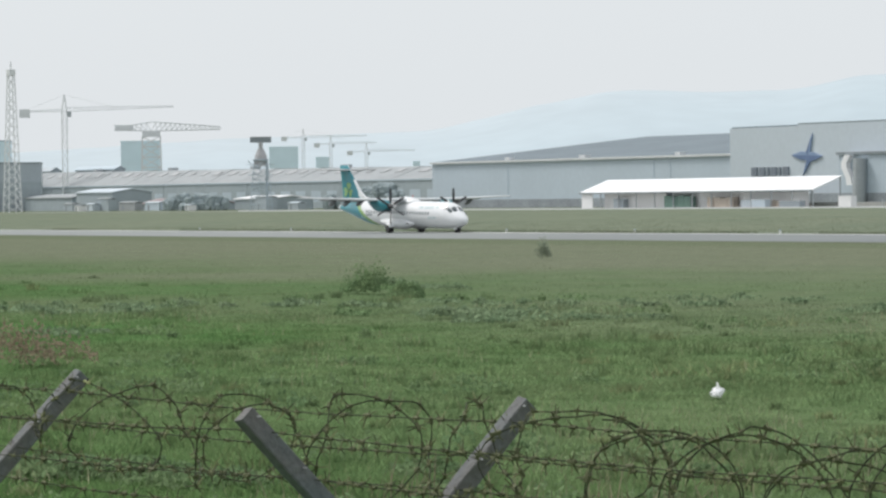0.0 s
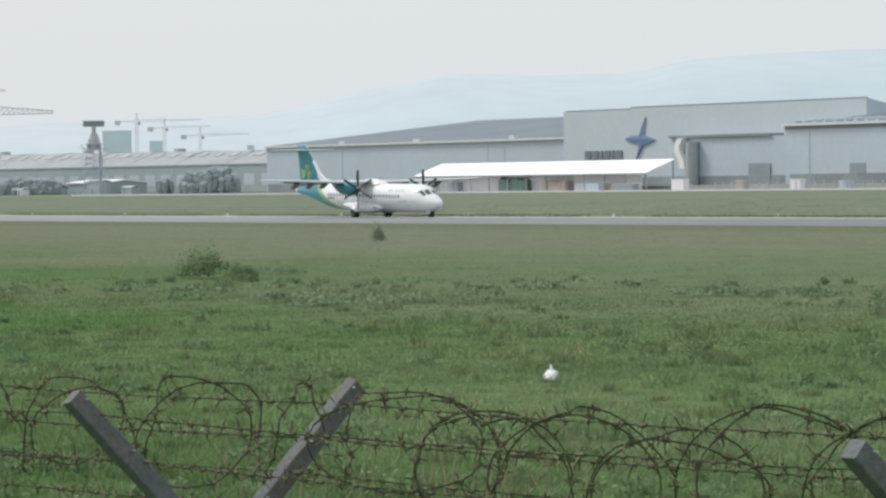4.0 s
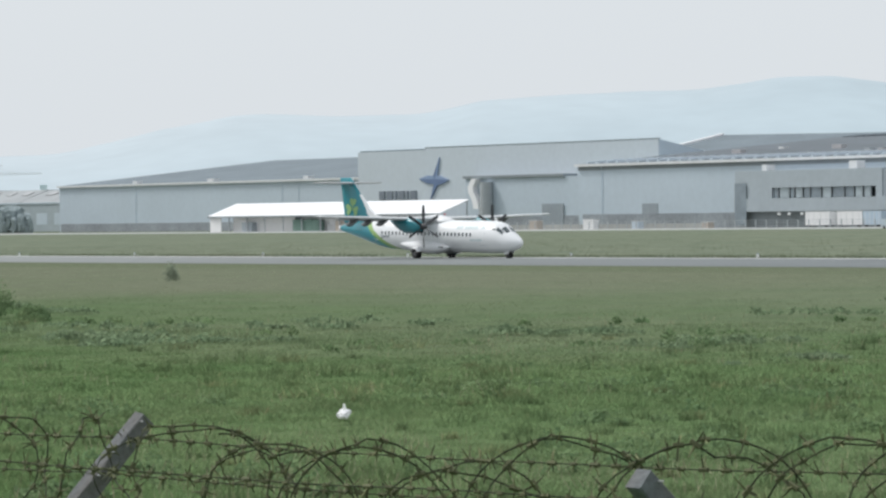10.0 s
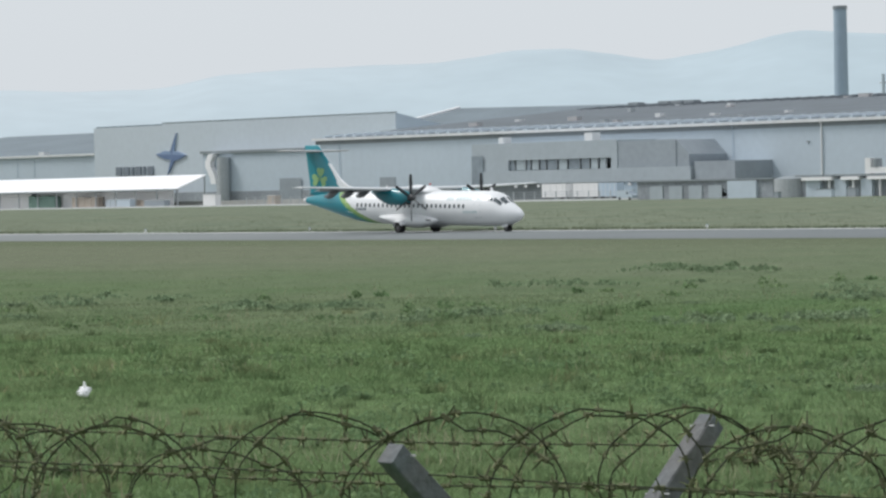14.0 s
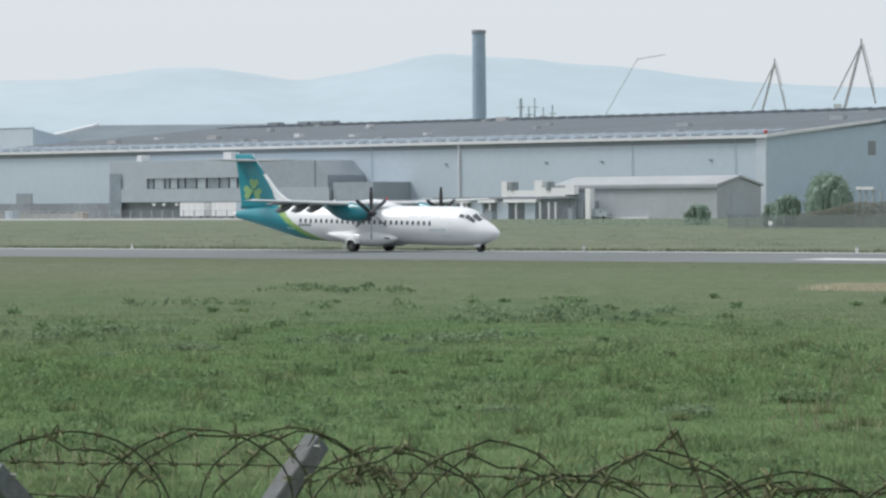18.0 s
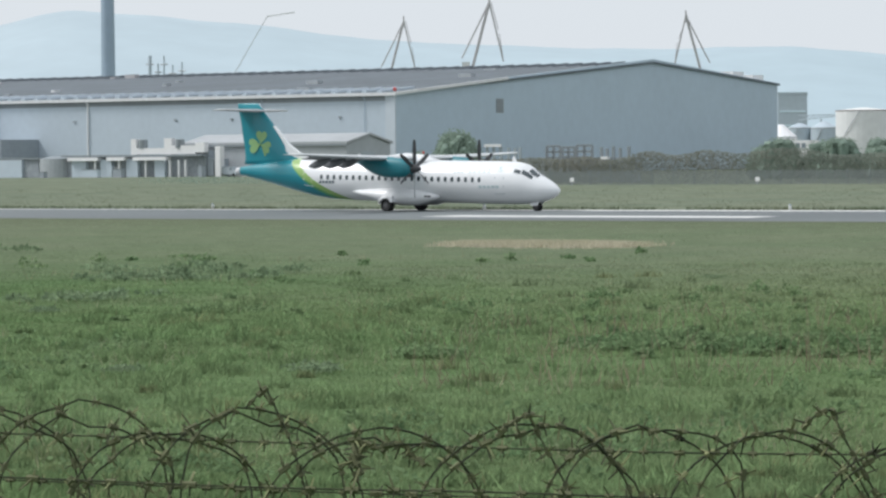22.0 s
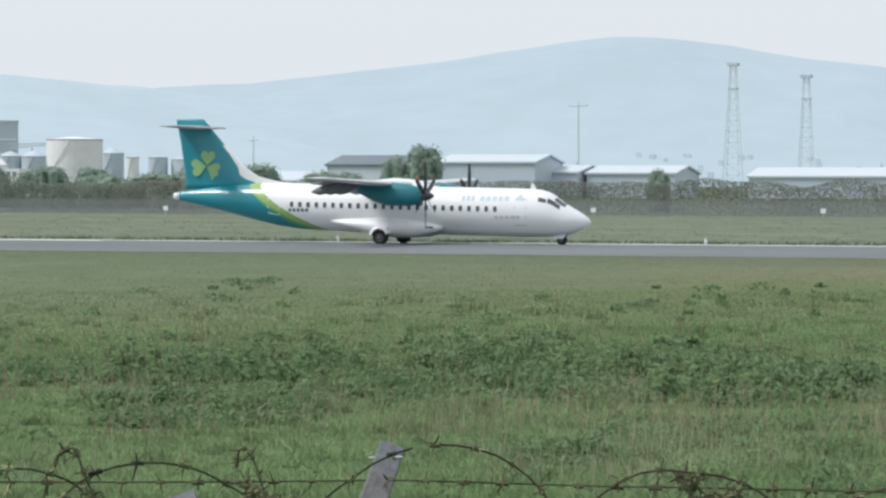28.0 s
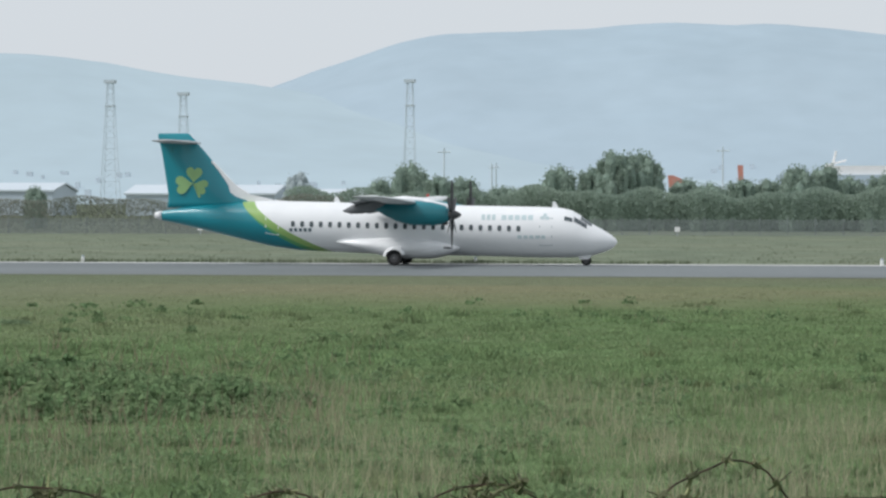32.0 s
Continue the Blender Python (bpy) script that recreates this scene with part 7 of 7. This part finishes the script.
# ---- trees and hedges ----
def crown_mesh(name, seed, count, mat, inner, leaf=.05):
    """A crown of one metre height and width, made of loose leaf clumps round several boughs."""
    r = np.random.RandomState(seed)
    lobes = []
    for _ in range(64):
        lz = r.uniform(.12, .9)
        reach = .36 * math.sqrt(max(.08, 1 - ((lz - .42) / .56) ** 2))
        a, q = r.uniform(0, 6.283), reach * math.sqrt(r.rand())
        lobes.append((q * math.cos(a), q * math.sin(a), lz, r.uniform(.05, .145)))
    out = []
    for lx, ly, lz, lr in lobes:
        k = int(count / len(lobes))
        p = r.randn(k, 3)
        p /= np.linalg.norm(p, axis=1)[:, None]
        p *= (lr * (.75 + .7 * r.rand(k)))[:, None]
        out.append(np.stack([lx + p[:, 0], ly + p[:, 1], np.clip(lz + p[:, 2] * np.where(p[:, 2] > 0, 1.3, 2.0), .02, 1.08)], 1))
    p = np.concatenate(out)
    t = leaves(p[:, 0], p[:, 1], p[:, 2], leaf * (.6 + .8 * r.rand(len(p))), r)
    # solid core added to lighten the shaded gaps between the leaves
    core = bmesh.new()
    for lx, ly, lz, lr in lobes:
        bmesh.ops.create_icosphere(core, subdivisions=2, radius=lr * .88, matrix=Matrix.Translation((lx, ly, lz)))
    # each bough is drawn down to the ground, so no shaded underside shows
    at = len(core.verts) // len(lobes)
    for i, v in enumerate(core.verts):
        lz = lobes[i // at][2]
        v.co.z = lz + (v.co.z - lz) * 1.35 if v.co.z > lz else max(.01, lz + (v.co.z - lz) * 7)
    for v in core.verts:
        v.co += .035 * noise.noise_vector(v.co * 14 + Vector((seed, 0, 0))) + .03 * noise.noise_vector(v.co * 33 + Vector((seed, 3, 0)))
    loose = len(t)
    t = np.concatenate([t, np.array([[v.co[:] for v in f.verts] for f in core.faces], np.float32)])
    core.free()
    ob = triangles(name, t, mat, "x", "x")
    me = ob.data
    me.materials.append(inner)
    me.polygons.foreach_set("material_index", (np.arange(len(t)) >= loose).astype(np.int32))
    bpy.data.objects.remove(ob)
    return me


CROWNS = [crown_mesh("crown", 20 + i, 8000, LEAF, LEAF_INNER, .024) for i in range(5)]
CROWNS_HAZED = [crown_mesh("crown", 40 + i, 4200, LEAF_HAZED, LEAF_HAZED_INNER, .016) for i in range(4)]
tb = bmesh.new()
bar(tb, (0, 0, 0), (.01, 0, .5), .035, .02, n=8)
for a, e, l in ((20, .62, .28), (140, .58, .3), (250, .66, .26), (320, .7, .2)):
    bar(tb, (.006, 0, .34), (l * math.cos(radians(a)), l * math.sin(radians(a)), e), .016, .006, n=6)
TRUNK = finish(tb, "trunk", BARK, True)


def tree(x, y, w, h, label="leafy green tree", dark=False, seed=0, category="tree", group=""):
    ob = thing("tree" if category == "tree" else "bush", x, y, 0, label, category, group, turn=seed * 73 % 360)
    shared("trunk", TRUNK, ob, Matrix.Diagonal((h, h, h, 1)))
    lib = CROWNS_HAZED if dark else CROWNS
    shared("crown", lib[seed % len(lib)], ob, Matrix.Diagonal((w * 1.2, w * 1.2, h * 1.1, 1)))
    return ob


for i, (x, w, h) in enumerate(((-1095, 8, 5.8), (-1077, 9, 6.2), (-1069, 13, 8.2), (-1053, 15, 9.2), (-1045, 9, 6.6), (-1225, 16, 7.0), (-1208, 18, 6.4), (-1193, 11, 5.8))):
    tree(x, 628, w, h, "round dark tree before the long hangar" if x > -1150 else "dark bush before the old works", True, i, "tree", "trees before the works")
for i, (x, y, w, h, lb) in enumerate(((-243.2, 372, 6.6, 6.5, "rounded green bush before the grey gable"), (-249.4, 371, 4.2, 3.9, "low green bush before the grey gable"), (-252.6, 372, 3.4, 3.0, "low green bush before the grey gable"), (-280.1, 392, 4.2, 2.8, "low green bush beside the shed"))):
    tree(x, y, w, h, lb, False, i, "bush", "bushes by the gable")
tree(-171.8, 470, 5.5, 6.9, "grey-green tree rising over the hedge", False, 2)
tree(-167.6, 471, 7.0, 8.3, "grey-green tree rising over the hedge", False, 4)
rng = random.Random(12)
for i in range(14):
    x = -222 + i * 4.4 + rng.uniform(-1.5, 1.5)
    tree(x, 425 + rng.uniform(-8, 8), rng.uniform(6, 10), rng.uniform(4.3, 5.5), "low grey-green tree behind the hedge", False, i, "tree", "trees behind the hedge")
for i, (x, w, h) in enumerate(((-74.7, 4.2, 6.7), (-65, 4, 5.7), (-61.5, 6, 7.6), (-57, 5, 6.1), (-54, 5, 5.8), (-49, 6, 4.9), (-45.5, 5, 4.8), (-41.5, 5.5, 7.2), (-38, 5, 7.1), (-34.2, 6, 8.6), (-31, 6, 8.8), (-26, 5, 5.7), (-22, 6, 5.3), (-18.5, 5.5, 5.8), (-15, 5, 5.6),
                              (-11, 5, 7.2), (-8, 5.5, 7.2), (-4.5, 5, 6.1), (-.5, 6, 6.4), (4, 6, 6.4), (-111.7, 3.2, 4.9))):
    tree(x, 400 + (i % 3) * 4, w, h, "full green tree in the belt beyond the fence", i in (0,), i, "tree", "tree belt beyond the fence")
n = 90000
hx = RS.uniform(-240, -62, n)
hh = (3.45 + 1.1 * lumps(hx, hx * 0, 16, 21)) * np.interp(hx, (-240, -234, -226, -212, -205), (.45, .68, .86, .82, 1))
hz = hh * RS.rand(n) ** .8
hy = 360 + RS.uniform(-1.6, 1.6, n) * (1.15 - hz / 5.5)
triangles("hedge", leaves(hx, hy, hz, .08 + .08 * RS.rand(n)), LEAF_DARK, "long brown-green hedge behind the perimeter fence", "hedge")
n = 40000
ux = RS.uniform(-74, 12, n)
uz = (4.1 + 1.7 * lumps(ux, ux * 0, 9, 31)) * np.sqrt(RS.rand(n))
triangles("undergrowth", leaves(ux, 388 + RS.randn(n) * 1.5, uz, .11 + .13 * RS.rand(n)), LEAF, "dense green undergrowth below the tree belt", "bushes")
n = 6000
sx = RS.uniform(-305, -225, n)
sz = (.35 + 1.1 * lumps(sx, sx * 0, 22, 23)) * RS.rand(n)
triangles("scrub", leaves(sx, 384 + RS.randn(n) * 5, sz, .08 + .1 * RS.rand(n)), LEAF, "low grey-green scrub along the airfield edge", "scrub")

# ---- perimeter fence ----
per = thing("perimeter_fence", -105, 345, 0, "grey mesh perimeter fence across the airfield", "fence")
pm = bmesh.new()
for i in range(41):
    box(pm, -1.45 + i * .0725 - .016, -1.45 + i * .0725 + .016, -.008, .008, .05, 1.75)
for z in (.1, .5, .95, 1.35, 1.72):
    box(pm, -1.46, 1.46, -.012, .012, z - .012, z + .012)
PANEL = finish(pm, "mesh_panel", FENCE_GREY)
pp = bmesh.new()
box(pp, -.05, .05, -.05, .05, 0, 1.95)
POST = finish(pp, "fence_post", FENCE_GREY)
for i in range(3, 96):
    x = -144 + i * 3.0
    shared("mesh_panel", PANEL, per, pose(x, 0, 0))
    shared("post", POST, per, pose(x - 1.5, 0, 0))
for k in range(9):
    x = -230 + k * 26
    mk = thing("marker_board", x, 338, 0, "small white marker board on the grass", "marker", "marker boards")
    box_part("board", mk, WHITE, -.28, .28, -.04, .04, .5, 1.0)
    box_part("stake", mk, STEEL_GREY, -.04, .04, -.03, .03, 0, .5)
barr = thing("striped_barrier", -127, 338, 0, "red and white striped barrier board", "barrier")
for i in range(5):
    box_part("stripe", barr, RED if i % 2 == 0 else WHITE, -1.7 + i * .68, -1.7 + (i + 1) * .68, -.06, .06, .15, 1.9)
for x in (-1.4, 1.4):
    box_part("leg", barr, STEEL_GREY, x - .06, x + .06, .07, .2, 0, 1.9)
# runway edge lights
for k in range(16):
    le = thing("edge_light", -360 + k * 24, RUN_FAR + 1.0, 0, "small white runway edge light", "light", "runway edge lights")
    bm = bmesh.new()
    bar(bm, (0, 0, 0), (0, 0, .3), .12, .1, n=8)
    part("body", bm, WHITE, le)
    bm = bmesh.new()
    bar(bm, (0, 0, .3), (0, 0, .42), .1, .06, n=8)
    part("lens", bm, GLASS_PALE, le)
# yard posts before the grey gable
yard = thing("storage_yard", -225, 380, 0, "fenced yard with pale stacked frames", "yard")
for k, (x, z) in enumerate(((-18.5, 5.1), (-17.4, 5.1), (-16.2, 5.1), (-14.9, 5.0), (-13.8, 4.9), (-13.0, 5.0), (.4, 4.9), (1.3, 4.7), (2.3, 5.0), (3.4, 4.8), (4.8, 5.0))):
    box_part("frame_post", yard, FACTORY if k < 6 else TRIM_DARK, x - .17, x + .17, 0, .3, 0, z)
box_part("white_frame", yard, WHITE, -18.8, -16.0, -.3, 0, 5.1, 5.5, "white top frame")
for x0, x1, z0, z1 in ((-8.6, -6.4, 3.5, 5.1), (-6.1, -4.0, 3.6, 4.9), (-3.7, -1.2, 3.5, 5.15)):
    for z in (z0, (z0 + z1) / 2, z1):
        box_part("rack_rail", yard, TRIM_DARK, x0, x1, .1, .3, z - .16, z + .16)
    for x in (x0, (x0 + x1) / 2, x1):
        box_part("rack_post", yard, TRIM_DARK, x - .14, x + .14, .1, .4, 0, z1)
box_part("pallet_load", yard, OFFICE_DARK, -12.6, 5.2, 1, 3, 0, 3.5, "dark stacked pallet loads")
box_part("white_crate", yard, WHITE, .6, 1.6, -.4, .4, 3.2, 3.6, "small white crate")

# pale houses low on the far slopes, undersized to fit the camera's view
rng = random.Random(77)
bm = bmesh.new()
for k in range(110):
    b, f = rng.uniform(-21, 1), rng.uniform(.04, .15)
    ridge, radius = (RIDGE_NEAR, 4750) if b > -9.5 else (RIDGE_MID, 4500)
    e = float(np.interp(b, [q[0] for q in ridge], [q[1] for q in ridge]))
    r = radius * (.8 + .2 * f) - 8
    p = way(b) * r
    z = r * math.tan(radians(e)) * math.sin(f * math.pi / 2) ** 1.1 + EYE[2]
    w, h = rng.uniform(3.0, 8.0), rng.uniform(2.0, 3.6)
    box(bm, p.x - w / 2, p.x + w / 2, p.y, p.y + 4, z - 6, z + h)
tagged(new("far_houses", finish(bm, "far_houses", HOUSE_HAZED)), "scattered pale houses low on the hazy slope", "houses", kind="stuff")


# ---- a swallow dipping over the field ----
BIRD_DARK = material("swallow_plumage", (0.035, 0.04, 0.055), 0.6, vary=0.15, grain=40.0, stain=10.0)
BIRD_PALE = material("swallow_belly", (0.45, 0.42, 0.38), 0.8, vary=0.1, grain=40.0, stain=10.0)
SWALLOW = thing("swallow", -43, 25, 8, "small dark swallow in flight with swept wings", "bird")
bm = bmesh.new()
loft(bm, [[(x, r * math.cos(a), r * .9 * math.sin(a)) for a in [2 * math.pi * k / 10 for k in range(10)]] for x, r in ((.095, .004), (.08, .013), (.062, .017), (.03, .021), (-.02, .02), (-.06, .012), (-.085, .005))])
part("body", bm, BIRD_DARK, SWALLOW, "", True)
bm = bmesh.new()
loft(bm, [[(x, r * math.cos(a), -.006 + r * .8 * math.sin(a)) for a in [2 * math.pi * k / 8 for k in range(8)]] for x, r in ((.05, .006), (.03, .0185), (-.02, .0175), (-.055, .006))])
part("belly", bm, BIRD_PALE, SWALLOW, "pale buff belly", True)
for sd in (1, -1):
    bm = bmesh.new()
    loft(bm, [[(x0, sd * y, z + .003), (x0 - c * .4, sd * y, z + .005), (x0 - c, sd * y, z), (x0 - c * .4, sd * y, z - .002)] for y, x0, c, z in ((.012, .04, .06, .008), (.06, .052, .055, .02), (.11, .03, .042, .024), (.165, -.03, .012, .02))])
    part("wing", bm, BIRD_DARK, SWALLOW)
    bm = bmesh.new()
    loft(bm, [[(x, sd * y, .002), (x, sd * (y + w), .002), (x, sd * (y + w), -.001), (x, sd * y, -.001)] for x, y, w in ((-.07, .001, .012), (-.11, .012, .01), (-.16, .026, .003))])
    part("tail_feather", bm, BIRD_DARK, SWALLOW)
# seconds, bearing, height above the horizon (degrees), distance
FLIGHT = [(0.0, -75, 16, 60), (3.0, -68, 15, 70), (6.2, -60, 9, 95), (7.0, -57.16, 2.65, 90), (7.4, -55.6, 1.9, 62), (8.3, -49, 9, 45), (11.0, -40, 15, 50), (15.0, -46, 15, 70), (19.6, -42, 9, 90), (20.6, -36.4, 3.0, 80), (21.0, -32.5, 3.06, 52), (21.8, -22, 9, 42),
          (25.0, -8, 14, 55), (28.0, -12, 12, 90), (29.3, -16, 6, 105), (30.0, -17.4, 1.2, 105), (30.5, -17.8, 2.0, 96), (31.3, -20, 9, 84), (32.0, -22, 13, 75)]


motions()
